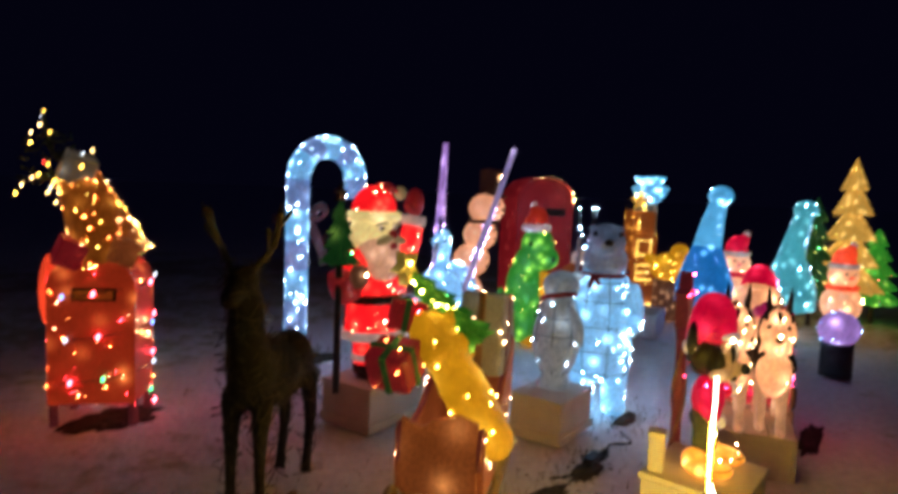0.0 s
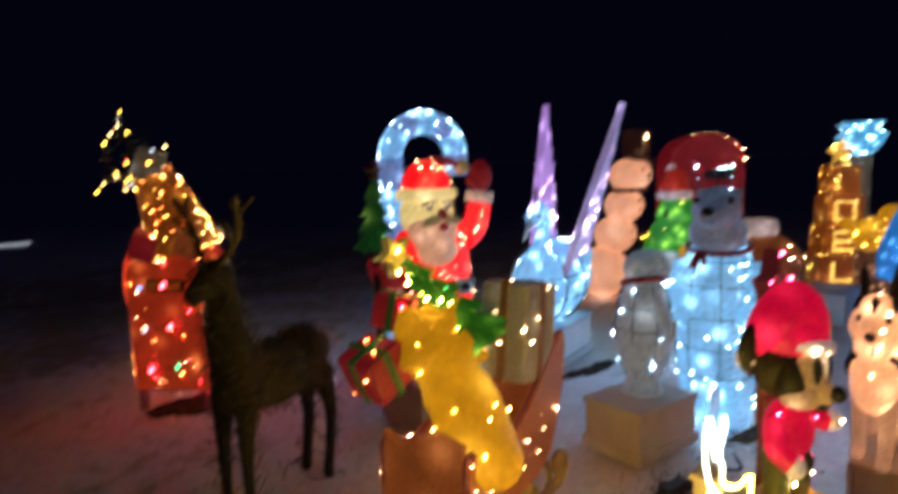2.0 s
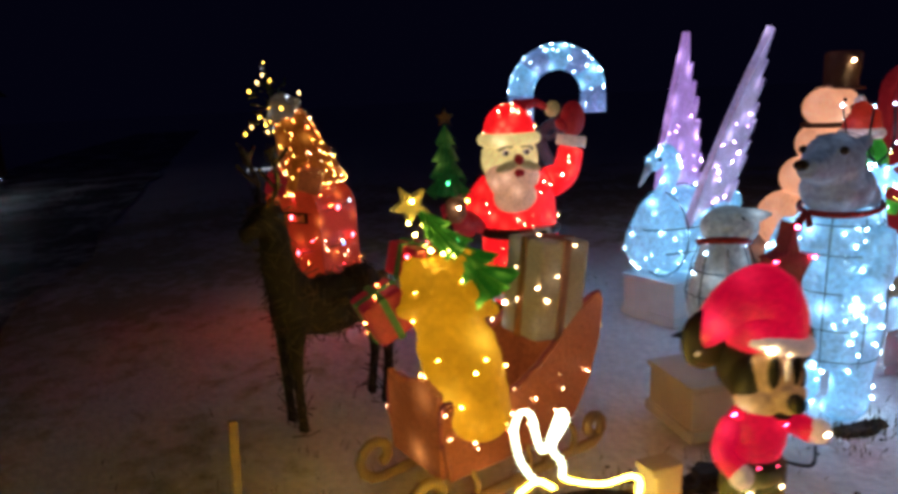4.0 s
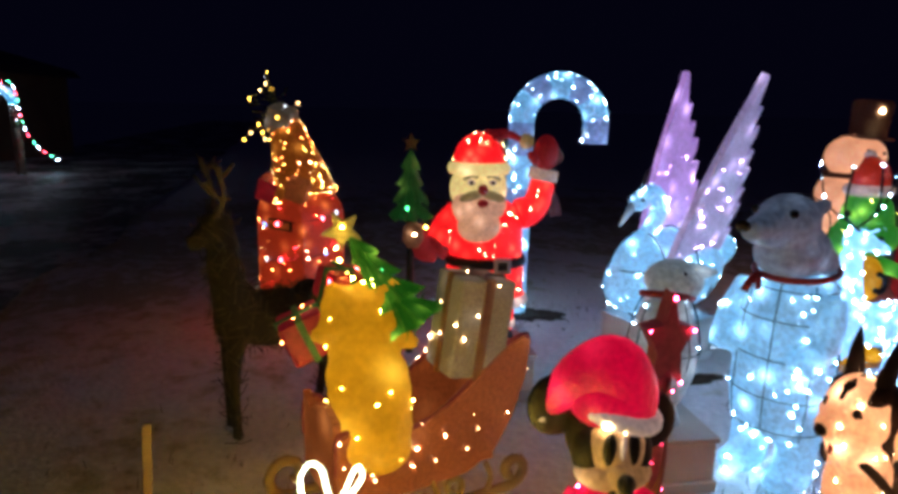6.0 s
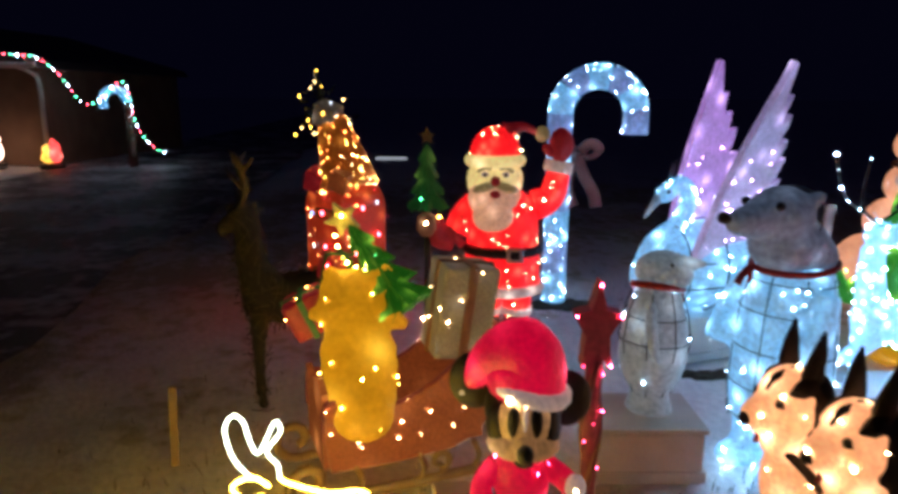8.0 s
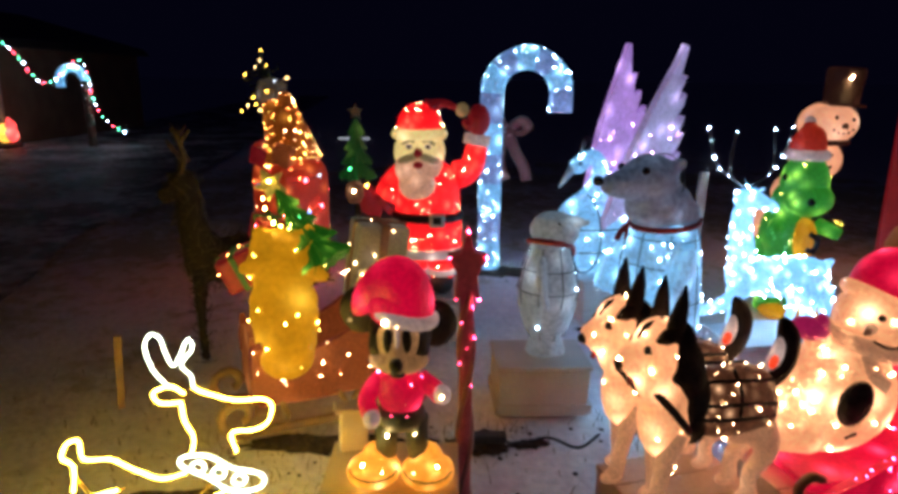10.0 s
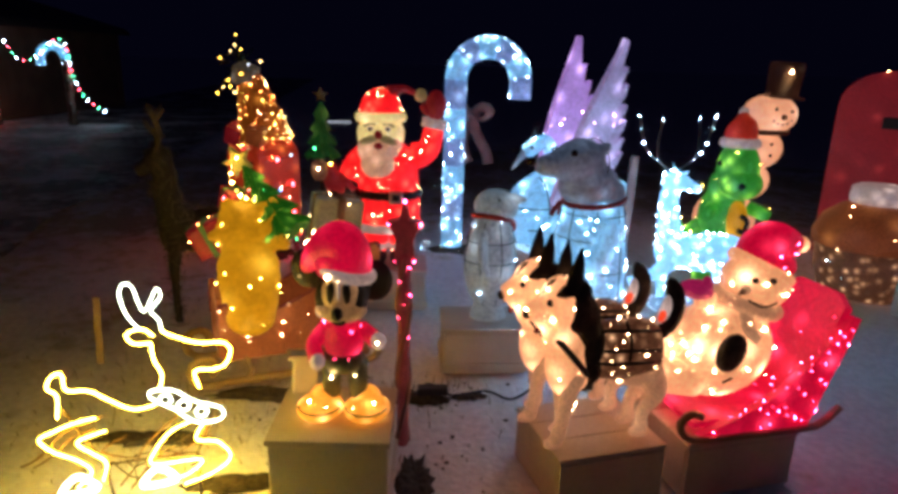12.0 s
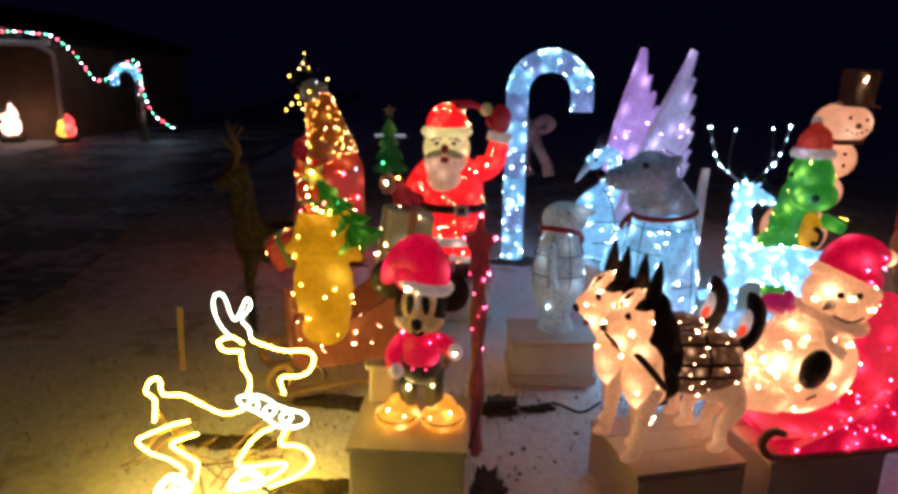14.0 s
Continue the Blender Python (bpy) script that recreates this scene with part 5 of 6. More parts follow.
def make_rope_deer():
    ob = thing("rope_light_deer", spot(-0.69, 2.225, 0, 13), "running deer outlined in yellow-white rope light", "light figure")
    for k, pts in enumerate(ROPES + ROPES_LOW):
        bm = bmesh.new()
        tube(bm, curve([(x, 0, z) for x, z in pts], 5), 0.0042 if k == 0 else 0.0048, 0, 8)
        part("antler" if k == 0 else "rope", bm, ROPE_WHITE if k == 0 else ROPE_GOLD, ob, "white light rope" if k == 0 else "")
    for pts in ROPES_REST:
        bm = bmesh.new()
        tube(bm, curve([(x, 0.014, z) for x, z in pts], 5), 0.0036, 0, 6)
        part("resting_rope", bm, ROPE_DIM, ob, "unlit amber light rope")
    bm = bmesh.new()
    tube(bm, curve([(-0.115, -0.01, 0.491), (-0.04, -0.01, 0.484), (0.03, -0.01, 0.43), (0.117, -0.01, 0.392), (0.115, -0.01, 0.345), (0.025, -0.01, 0.345), (-0.047, -0.01, 0.41), (-0.117, -0.01, 0.46)], 4, True), 0.0052, 0, 8, True)
    for x, z in ((-0.07, 0.455), (-0.01, 0.425), (0.05, 0.39)):
        tube(bm, [(x + 0.02 * math.cos(a), -0.02, z + 0.02 * math.sin(a)) for a in [2 * math.pi * i / 12 for i in range(12)]], 0.005, 0, 6, True)
    part("collar", bm, ROPE_WHITE, ob, "white light rope collar with bells")
    for x, z in ((-0.39, 0.155), (-0.12, 0.145)):
        bm = bmesh.new()
        tube(bm, curve([(x - 0.06, -0.01, z - 0.04), (x, -0.02, z + 0.03), (x + 0.06, -0.01, z - 0.03), (x, 0.01, z - 0.06)], 5, True), 0.011, 0, 8, True)
        part("hoof", bm, ROPE_WHITE, ob, "white light rope hoof")
    bm = bmesh.new()
    tube(bm, [(-0.42, 0.012, 0.46), (-0.30, 0.012, 0.20), (0.02, 0.012, 0.20), (0.08, 0.012, 0.33)], 0.006, 0, 6)
    tube(bm, [(-0.3, 0.012, 0.2), (-0.28, 0.012, 0.0)], 0.006, 0, 6)
    tube(bm, [(0.02, 0.012, 0.2), (0.02, 0.012, 0.0)], 0.006, 0, 6)
    for k in range(3):
        tube(bm, curve([(-0.28 + 0.05 * k, 0.015, 0.21), (-0.2, 0.02, 0.12 + 0.05 * k), (-0.1, 0.015, 0.22), (0.0, 0.015, 0.28 - 0.04 * k)], 4), 0.003, 0, 5)
    part("frame", bm, DARK_WOOD, ob, "thin dark wire frame and leads")


def make_husky(m, label):
    ob = thing("husky_figure", m, label, "dog figure", "pair of huskies before the sled")
    bm = bmesh.new()
    blob(bm, (-0.20, 0, 0.37), (0.125, 0.12, 0.165), 0, (0, 12, 0))
    tube(bm, curve([(-0.20, 0, 0.42), (-0.24, 0, 0.54), (-0.27, 0, 0.62)], 4), [0.11, 0.11, 0.105, 0.10, 0.10, 0.098, 0.095, 0.09, 0.09], 0, 14)
    blob(bm, (-0.275, 0, 0.635), (0.11, 0.108, 0.098), 0, (0, -20, 0))
    for y in (-0.07, 0.07):
        blob(bm, (-0.285, y, 0.60), (0.075, 0.05, 0.06))
    tube(bm, [(-0.30, 0, 0.625), (-0.37, 0, 0.605), (-0.445, 0, 0.588)], [0.075, 0.060, 0.036], 0, 14)
    tube(bm, [(-0.30, 0, 0.575), (-0.36, 0, 0.555), (-0.405, 0, 0.54)], [0.06, 0.04, 0.02], 0, 12)
    blob(bm, (-0.25, 0, 0.53), (0.115, 0.10, 0.12), 0, (0, 20, 0))
    part("body", bm, PEACH, ob, "cream plush head and chest, lit inside", fuse=0.011)
    lights(ob, bm, 22, 0.010, B_WARM, lambda p: p.y < 0.05 and p.x < -0.2)
    bm = bmesh.new()
    blob(bm, (0.16, 0, 0.33), (0.15, 0.115, 0.11))
    for y in (-0.065, 0.065):
        f = -0.05 if y < 0 else 0.04
        tube(bm, curve([(-0.20, y, 0.34), (-0.22 + 0.4 * f, y, 0.18), (-0.22 + f, y, 0.03)], 4), [0.062, 0.056, 0.048, 0.042, 0.038, 0.036, 0.035, 0.036, 0.038], 0, 10)
        blob(bm, (-0.245 + f, y, 0.022), (0.055, 0.036, 0.022))
        tube(bm, curve([(0.20, y, 0.32), (0.27, y, 0.20), (0.20, y, 0.12), (0.21, y, 0.03)], 4), [0.08, 0.076, 0.07, 0.062, 0.052, 0.045, 0.04, 0.037, 0.035, 0.034, 0.034, 0.034, 0.036], 0, 10)
        blob(bm, (0.185, y, 0.022), (0.055, 0.036, 0.022))
    part("legs", bm, PLUSH, ob, "pale plush haunches and legs with a painted glow", fuse=0.011)
    lights(ob, bm, 9, 0.009, B_WARM, lambda p: p.y < 0.0 and p.z > 0.12)
    bm = bmesh.new()
    lathe(bm, [(0.06, -0.13), (0.115, -0.115), (0.130, -0.05), (0.134, 0.08), (0.130, 0.16), (0.115, 0.20), (0.06, 0.215)], 0, Matrix.Translation((0.05, 0, 0.395)) @ pose(0, 0, 0, 0, 93, 0), 26)
    part("coat", bm, BROWN_NET, ob, "brown glittering mesh coat")
    lights(ob, bm, 40, 0.0072, B_WARM, lambda p: p.z > 0.31)
    bm = bmesh.new()
    blob(bm, (-0.165, 0, 0.54), (0.095, 0.128, 0.15), 0, (0, -14, 0))
    blob(bm, (-0.135, 0, 0.43), (0.085, 0.138, 0.13), 0, (0, 20, 0))
    blob(bm, (-0.115, 0, 0.34), (0.06, 0.128, 0.08), 0, (0, 10, 0))
    blob(bm, (-0.205, 0, 0.655), (0.08, 0.108, 0.065), 0, (0, -20, 0))
    tube(bm, [(-0.25, 0, 0.700), (-0.33, 0, 0.688), (-0.375, 0, 0.655)], [0.042, 0.034, 0.014], 0, 10)
    for y in (-1, 1):
        tube(bm, [(-0.24, y * 0.06, 0.690), (-0.30, y * 0.070, 0.680), (-0.345, y * 0.060, 0.662)], [0.042, 0.033, 0.012], 0, 8)
        blob(bm, (-0.215, y * 0.098, 0.60), (0.06, 0.028, 0.085), 0, (0, 15, 0))
        blob(bm, (-0.345, y * 0.062, 0.632), (0.026, 0.018, 0.014), 0, (0, 30, 0))
    part("mane", bm, BLACK_FUR, ob, "black plush nape and brow", fuse=0.011)
    for y in (-0.055, 0.055):
        bm = bmesh.new()
        tube(bm, [(-0.245, y, 0.68), (-0.24, y * 1.1, 0.74), (-0.232, y * 1.25, 0.80), (-0.225, y * 1.3, 0.862)], [0.046, 0.043, 0.030, 0.005], 0, 10, False, 0.55)
        part("ear", bm, BLACK_FUR, ob, "pointed black ear")
        bm = bmesh.new()
        blob(bm, (-0.358, y * 1.05, 0.643), 0.016)
        part("eye", bm, BLACK, ob)
    bm = bmesh.new()
    blob(bm, (-0.445, 0, 0.585), (0.024, 0.024, 0.02))
    part("nose", bm, BLACK, ob)
    bm = bmesh.new()
    tube(bm, [(-0.385, -0.01, 0.545), (-0.40, -0.01, 0.505)], [0.016, 0.012], 0, 8, False, 0.4)
    part("tongue", bm, RIBBON, ob, "red tongue")
    bm = bmesh.new()
    tube(bm, curve([(0.24, 0, 0.44), (0.33, 0, 0.50), (0.36, 0, 0.60), (0.31, 0, 0.69)], 5), [0.035, 0.04, 0.045, 0.05, 0.052, 0.054, 0.055, 0.055, 0.054, 0.052, 0.05, 0.045, 0.04, 0.032, 0.022, 0.008], 0, 12)
    tail = part("tail", bm, BLACK_FUR, ob, "curled black tail")
    bm = bmesh.new()
    tube(bm, curve([(0.255, -0.01, 0.50), (0.30, -0.012, 0.55), (0.305, -0.012, 0.62)], 4), [0.012, 0.02, 0.026, 0.03, 0.03, 0.028, 0.024, 0.018, 0.008], 0, 8)
    part("underside", bm, TRIM, tail, "pale lit underside")
    # glowing patch added for the red showing inside the curled tail
    bm = bmesh.new()
    blob(bm, (0.272, -0.03, 0.535), (0.02, 0.016, 0.028), 0, (0, 30, 0))
    part("ribbon", bm, SCARLET, tail, "glowing red patch inside the tail curl")
    bm = bmesh.new()
    ring = [(-0.22 + 0.10 * math.cos(a), 0.125 * math.sin(a), 0.40 - 0.10 * math.cos(a)) for a in [2 * math.pi * i / 20 for i in range(20)]]
    tube(bm, ring, 0.016, 0, 8, True)
    tube(bm, curve([(-0.17, -0.128, 0.40), (0.03, -0.136, 0.38), (0.24, -0.118, 0.37)], 4), 0.008, 0, 8)
    tube(bm, curve([(0.05, -0.134, 0.39), (0.06, -0.115, 0.47), (0.06, -0.05, 0.535)], 4), 0.008, 0, 8)
    for z, r in ((0.505, 0.092), (0.43, 0.128)):
        for s in (-1, 1):
            tube(bm, [(-0.10, s * r, z + 0.012), (0.23, s * r, z - 0.010)], 0.008, 0, 6)
    part("harness", bm, BLACK, ob, "dark harness straps")
    return ob


def make_sled_snowman():
    bm = bmesh.new()
    P_, C_, K_, M_, S_ = range(5)
    blob(bm, (0, 0, 0.0), (0.232, 0.175, 0.205), P_, (0, -20, 0), 28, 18)
    blob(bm, (0.11, 0.04, 0.15), (0.125, 0.12, 0.09), P_, (0, 25, 0))
    blob(bm, (0.145, 0.02, 0.282), (0.142, 0.13, 0.118), P_, (0, 12, 0), 24, 16)
    hat(bm, (0.175, 0.04, 0.338), 0.108, (0.345, 0.05, 0.43), (C_, P_), 0.028, -0.05)
    blob(bm, (0.20, 0.04, 0.375), (0.122, 0.108, 0.072), C_, (0, 24, 0))
    tube(bm, [(0.12 + 0.118 * math.cos(a), 0.03 + 0.115 * math.sin(a), 0.188 - 0.03 * math.cos(a)) for a in [2 * math.pi * i / 20 for i in range(20)]], 0.036, S_, 10, True)
    tube(bm, curve([(0.06, -0.08, 0.18), (0.05, -0.13, 0.13), (0.08, -0.16, 0.10)], 4), 0.034, S_, 8, False, 0.4)
    blob(bm, (-0.03, -0.158, 0.045), (0.062, 0.030, 0.085), K_, (0, 18, 0))
    tube(bm, [(-0.055, -0.172, -0.075), (-0.02, -0.176, -0.055)], 0.005, K_, 6)
    tube(bm, [(0.03, -0.102, 0.292), (-0.02, -0.135, 0.285)], [0.020, 0.006], 5, 8)
    for x in (0.065, 0.135):
        blob(bm, (x, -0.098 - 0.01 * (x > 0.1), 0.325), 0.013, K_)
    tube(bm, curve([(0.045, -0.105, 0.245), (0.10, -0.120, 0.222), (0.165, -0.112, 0.235)], 4), 0.005, K_, 6)
    tube(bm, curve([(0.02, 0.06, 0.14), (-0.05, 0.03, 0.18), (-0.08, 0.0, 0.225)], 4), 0.046, P_, 10)
    blob(bm, (-0.125, -0.01, 0.262), (0.075, 0.045, 0.042), M_, (0, 14, 0))
    blob(bm, (-0.095, -0.03, 0.292), (0.022, 0.022, 0.034), M_, (0, -10, 0))
    for y in (-0.08, 0.09):
        tube(bm, curve([(-0.12, y, -0.10), (-0.24, y, -0.08), (-0.34, y, -0.06)], 4), 0.075, P_, 12)
    src = sph(((0, 0, 0), (0.235, 0.18, 0.208)), ((0.145, 0.02, 0.282), (0.142, 0.13, 0.118)), ((-0.24, 0, -0.08), (0.14, 0.15, 0.08)))
    beads(bm, scatter(src, 44, lambda p: p.y < 0.03, 0.008), 0.010, (6,))
    beads(bm, scatter(sph(((0.20, 0.04, 0.40), (0.12, 0.11, 0.085))), 12, lambda p: p.y < 0.05, 0.008), 0.010, (7,))
    figure("sledging_snowman", bm, [PEACH, CRIMSON, GREY_FUR, MITTEN, PLUSH, BROWN_NET, B_WARM, B_PINK], ["body", "cap", "button", "mitten", "scarf", "nose", "light_string", "cap_light_string"], spot(1.425, 2.425, 0.555, 4), "peach-lit snowman in a red cap lying back in a sled", "snowman")


def make_red_sled():
    ob = thing("red_sled", spot(1.50, 2.43, 0.245, 9), "crimson fabric sled with curled runners, the far one darkened, and red bulbs", "sled")
    side = [(-0.25, 0.03), (-0.10, 0.09), (0.03, 0.15), (0.13, 0.22), (0.22, 0.31), (0.31, 0.42), (0.38, 0.50), (0.41, 0.49), (0.36, 0.33), (0.30, 0.17), (0.25, 0.03)]
    for y in (-0.19, 0.19):
        bm = bmesh.new()
        slab(bm, side, y - 0.018, y + 0.018)
        p = part("side_panel", bm, CRIMSON, ob)
        lb = bmesh.new()
        beads(lb, scatter(bm, 44, lambda q: abs(q.y) > 0.19, 0.006), 0.0085)
        part("light_string", lb, B_PINK, p, kind="stuff")
    bm = bmesh.new()
    slab(bm, [(-0.17, 0.0), (-0.17, 0.50), (-0.10, 0.545), (0.10, 0.545), (0.17, 0.50), (0.17, 0.0)], -0.02, 0.02, 0, pose(0.215, 0, 0.05, 19, 0, 90))
    back = part("backrest", bm, CRIMSON, ob)
    lb = bmesh.new()
    beads(lb, scatter(bm, 10, None, 0.006), 0.0085)
    part("light_string", lb, B_PINK, back, kind="stuff")
    bm = bmesh.new()
    box(bm, (-0.02, 0, 0.06), (0.48, 0.34, 0.03))
    part("seat", bm, CRIMSON, ob)
    for y in (-0.205, 0.205):
        bm = bmesh.new()
        tube(bm, curve([(-0.25, y, 0.12), (-0.30, y, 0.135), (-0.34, y, 0.09), (-0.30, y, 0.03), (-0.2, y, 0.016), (0.22, y, 0.016), (0.32, y, 0.03), (0.40, y, 0.10)], 4), 0.016, 0, 8)
        # far runner takes a darker wood, its shade put into the colour
        part("runner", bm, RUNNER if y < 0 else DARK_WOOD, ob, "curled wooden runner")


def plank_box(u, v, size, turn, label):
    w, d, h = size
    ob = thing("plank_platform", spot(u, v, 0, turn), label, "platform", "wooden platforms")
    k = 3
    for i in range(k):
        bm = bmesh.new()
        box(bm, (0, -d / 2 + d * (i + 0.5) / k, h - 0.012), (w, d / k - 0.006, 0.022), soft=0.004)
        part("plank", bm, PLANK, ob)
    for y in (-d / 2 + 0.012, d / 2 - 0.012):
        bm = bmesh.new()
        box(bm, (0, y, (h - 0.024) / 2), (w - 0.01, 0.02, h - 0.026), soft=0.004)
        part("side_board", bm, PLANK, ob)
    for x in (-w / 2 + 0.014, w / 2 - 0.014):
        bm = bmesh.new()
        box(bm, (x, 0, (h - 0.024) / 2), (0.02, d - 0.05, h - 0.026), soft=0.004)
        part("end_board", bm, PLANK, ob)


def make_stake():
    bm = bmesh.new()
    box(bm, (0, 0, 0.185), (0.035, 0.022, 0.40), 0, (2, 3, 0), 0.004)
    whole("wooden_stake", bm, WOOD, spot(-1.58, 3.44, 0, 20), "short raw wooden stake in the snow", "stake")
    bm = bmesh.new()
    box(bm, (0, 0, 0.58), (0.05, 0.02, 1.20), 0, (0, 2, 0), 0.004)
    whole("wooden_post", bm, CARD, spot(1.45, 3.72, 0, 10), "thin pale upright slat behind the bear", "post")


def make_block():
    bm = bmesh.new()
    box(bm, (0, 0, 0.088), (0.105, 0.065, 0.176), 0, (0, 3, 0), 0.012)
    box(bm, (-0.012, 0, 0.168), (0.115, 0.075, 0.022), 0, (0, 5, 0), 0.006)
    whole("pale_block", bm, CARD, spot(-0.30, 2.525, 0.307, 12), "small pale upright block on the box behind the mouse", "block")


def make_cable():
    bm = bmesh.new()
    tube(bm, curve([(-0.35, 0.1, 0.012), (-0.12, -0.05, 0.02), (0.0, 0.08, 0.03), (0.12, -0.02, 0.015), (0.30, 0.03, 0.012), (0.42, -0.06, 0.012), (0.55, 0.05, 0.012)], 6), 0.007, 0, 6)
    box(bm, (0.02, 0.02, 0.025), (0.16, 0.06, 0.04))
    whole("power_cable", bm, BLACK, spot(0.25, 3.02, 0, 0), "black power cable with socket strip on the snow", "cable")


make_sleigh()
make_yellow_sack()
make_sleigh_tree()
gift_box(spot(-0.30, 3.44, 0.56, 18) @ pose(0, 0, 0, 0, 8, 0), (0.25, 0.23, 0.41), GIFT_NET, BROWN_RIBBON, "grey-brown mesh gift box with a pale ribbon", 12, B_WARM, False)
gift_box(spot(-0.91, 3.50, 0.64, 10) @ pose(0, 0, 0, 0, -24, 0), (0.18, 0.20, 0.18), RED_DARK, GREEN_DIM, "dark orange-red mesh gift box tied in green", 8, B_ORANGE, False)
gift_box(spot(-0.82, 3.54, 0.84, 30) @ pose(0, 0, 0, 8, 10, 0), (0.16, 0.17, 0.14), RED_DARK, GREEN_DIM, "dark red gift box with green leaves", 5, B_RED, False)
crate(-0.155, 2.35, (0.47, 0.43, 0.305), -3, "pale green-tinged box under the mouse figure", CARD)
make_mouse()
make_star_pole()
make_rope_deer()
make_husky(spot(0.84, 2.46, 0.247, 12) @ Matrix.Diagonal((0.78, 0.76, 0.94, 1)), "black and cream husky figure with brown mesh coat")
make_husky(spot(0.905, 2.265, 0.247, 12) @ Matrix.Diagonal((0.78, 0.76, 0.935, 1)), "black and cream husky figure in harness, beside another")
plank_box(0.885, 2.335, (0.47, 0.42, 0.245), 13, "raw wooden platform under the huskies")
plank_box(1.455, 2.43, (0.52, 0.44, 0.245), 11, "raw wooden platform under the sled")
make_sled_snowman()
make_red_sled()
make_stake()
make_cable()
make_block()


# ---- the post box tower ----
def big_bulbs(parent, places, r, mats):
    """Large bulbs, each a part of its own."""
    meshes = {}
    for i, p in enumerate(places):
        mat = mats[i % len(mats)]
        if mat.name not in meshes:
            bm = bmesh.new()
            blob(bm, (0, 0, 0), (r * 0.85, r * 0.85, r * 1.25), 0, (0, 0, 0), 10, 8)
            meshes[mat.name] = part("bulb", bm, mat, parent)
            meshes[mat.name].location = p
        else:
            ob = new("bulb", meshes[mat.name].data)
            ob.parent = parent
            ob.location = p


def make_tower():
    ob = thing("letter_box_tower", spot(-1.12, 5.70, 0, -44), "orange-red lit letter box with a leaning load of gifts", "letter box figure")
    arch = [(-0.24, 0.14), (-0.24, 0.84)] + [(-0.24 * math.cos(a), 0.84 + 0.19 * math.sin(a)) for a in [math.pi * i / 12 for i in range(1, 12)]] + [(0.24, 0.84), (0.24, 0.14)]
    bm = bmesh.new()
    slab(bm, arch, -0.20, 0.20)
    part("body", bm, LETTERBOX, ob, "scarlet and orange mesh body")
    lights(ob, bm, 130, 0.0074, [B_WARM, B_ORANGE, B_RED])
    for x in (-0.22, 0.22):
        for y in (-0.16, 0.16):
            bm = bmesh.new()
            tube(bm, [(x, y, 0.0), (x, y, 0.16)], 0.028, 0, 8)
            part("leg", bm, MAUVE, ob)
    bm = bmesh.new()
    box(bm, (0.02, -0.21, 0.80), (0.24, 0.02, 0.075))
    part("letter_slot", bm, BLACK, ob, "dark rim of the letter slot")
    bm = bmesh.new()
    box(bm, (0.02, -0.222, 0.80), (0.21, 0.012, 0.05))
    part("slot_flap", bm, ORANGE, ob)
    bm = bmesh.new()
    blob(bm, (-0.275, -0.06, 0.80), (0.045, 0.10, 0.22))
    part("signal_flag", bm, SCARLET, ob, "bright red side flap")
    bm = bmesh.new()
    pile = curve([(0.06, 0, 0.98), (0.0, 0, 1.15), (-0.07, 0, 1.32), (-0.14, 0, 1.50)], 5)
    tube(bm, pile, [0.235 - 0.0085 * i for i in range(len(pile))], 0, 16)
    part("gift_pile", bm, ORANGE, ob, "leaning orange mesh cone")
    lights(ob, bm, 190, 0.0074, [B_GOLD, B_WARM, B_GOLD, B_ORANGE])
    for x, y, z, s, mat in ((-0.12, -0.05, 1.53, 0.17, GIFT_NET), (0.16, -0.15, 1.06, 0.15, RUST), (-0.12, -0.16, 1.04, 0.16, RED_DARK)):
        bm = bmesh.new()
        box(bm, (x, y, z), (s, s, s), 0, (15, 20, 30), 0.012)
        part("gift", bm, mat, ob)
    pts = [(-0.25 + RNG.uniform(-0.17, 0.19), RNG.uniform(-0.16, 0.10), RNG.uniform(1.32, 1.68)) for i in range(19)] + [(-0.34, 0, 1.78), (-0.33, 0, 1.83), (-0.32, 0, 1.86), (-0.38, -0.02, 1.73), (-0.30, 0.03, 1.74)]
    big_bulbs(ob, pts, 0.009, (D_GOLD, D_AMBER, D_GOLD, D_RED, D_GOLD, D_AMBER, D_WHITE))
    bm = bmesh.new()
    tube(bm, curve([(-0.10, 0, 1.50), (-0.26, 0, 1.60), (-0.33, 0, 1.88)], 6), 0.012, 0, 6)
    for i in range(40):
        a = Vector((-0.30 + RNG.uniform(-0.13, 0.15), RNG.uniform(-0.1, 0.1), RNG.uniform(1.42, 1.72)))
        tube(bm, [a, a + Vector((RNG.uniform(-0.07, 0.07), RNG.uniform(-0.07, 0.07), RNG.uniform(-0.03, 0.07)))], 0.008, 0, 5)
    part("sprig", bm, FIR, ob, "dark green fir sprig", kind="stuff")
    bm = bmesh.new()
    wrap = []
    for i in range(34):
        a = 0.62 * i
        z = 0.10 + 0.86 * i / 34
        wrap.append((0.30 * math.cos(a), 0.24 * math.sin(a), z))
    big_bulbs(ob, wrap, 0.013, (D_PINK, D_GREEN, D_PINK, D_WHITE, D_PINK, D_GOLD, D_BLUE))
    lead = bmesh.new()
    tube(lead, curve(wrap, 3), 0.004, 0, 5)
    part("lead", lead, WIRE, ob, "dark green lead")


make_tower()


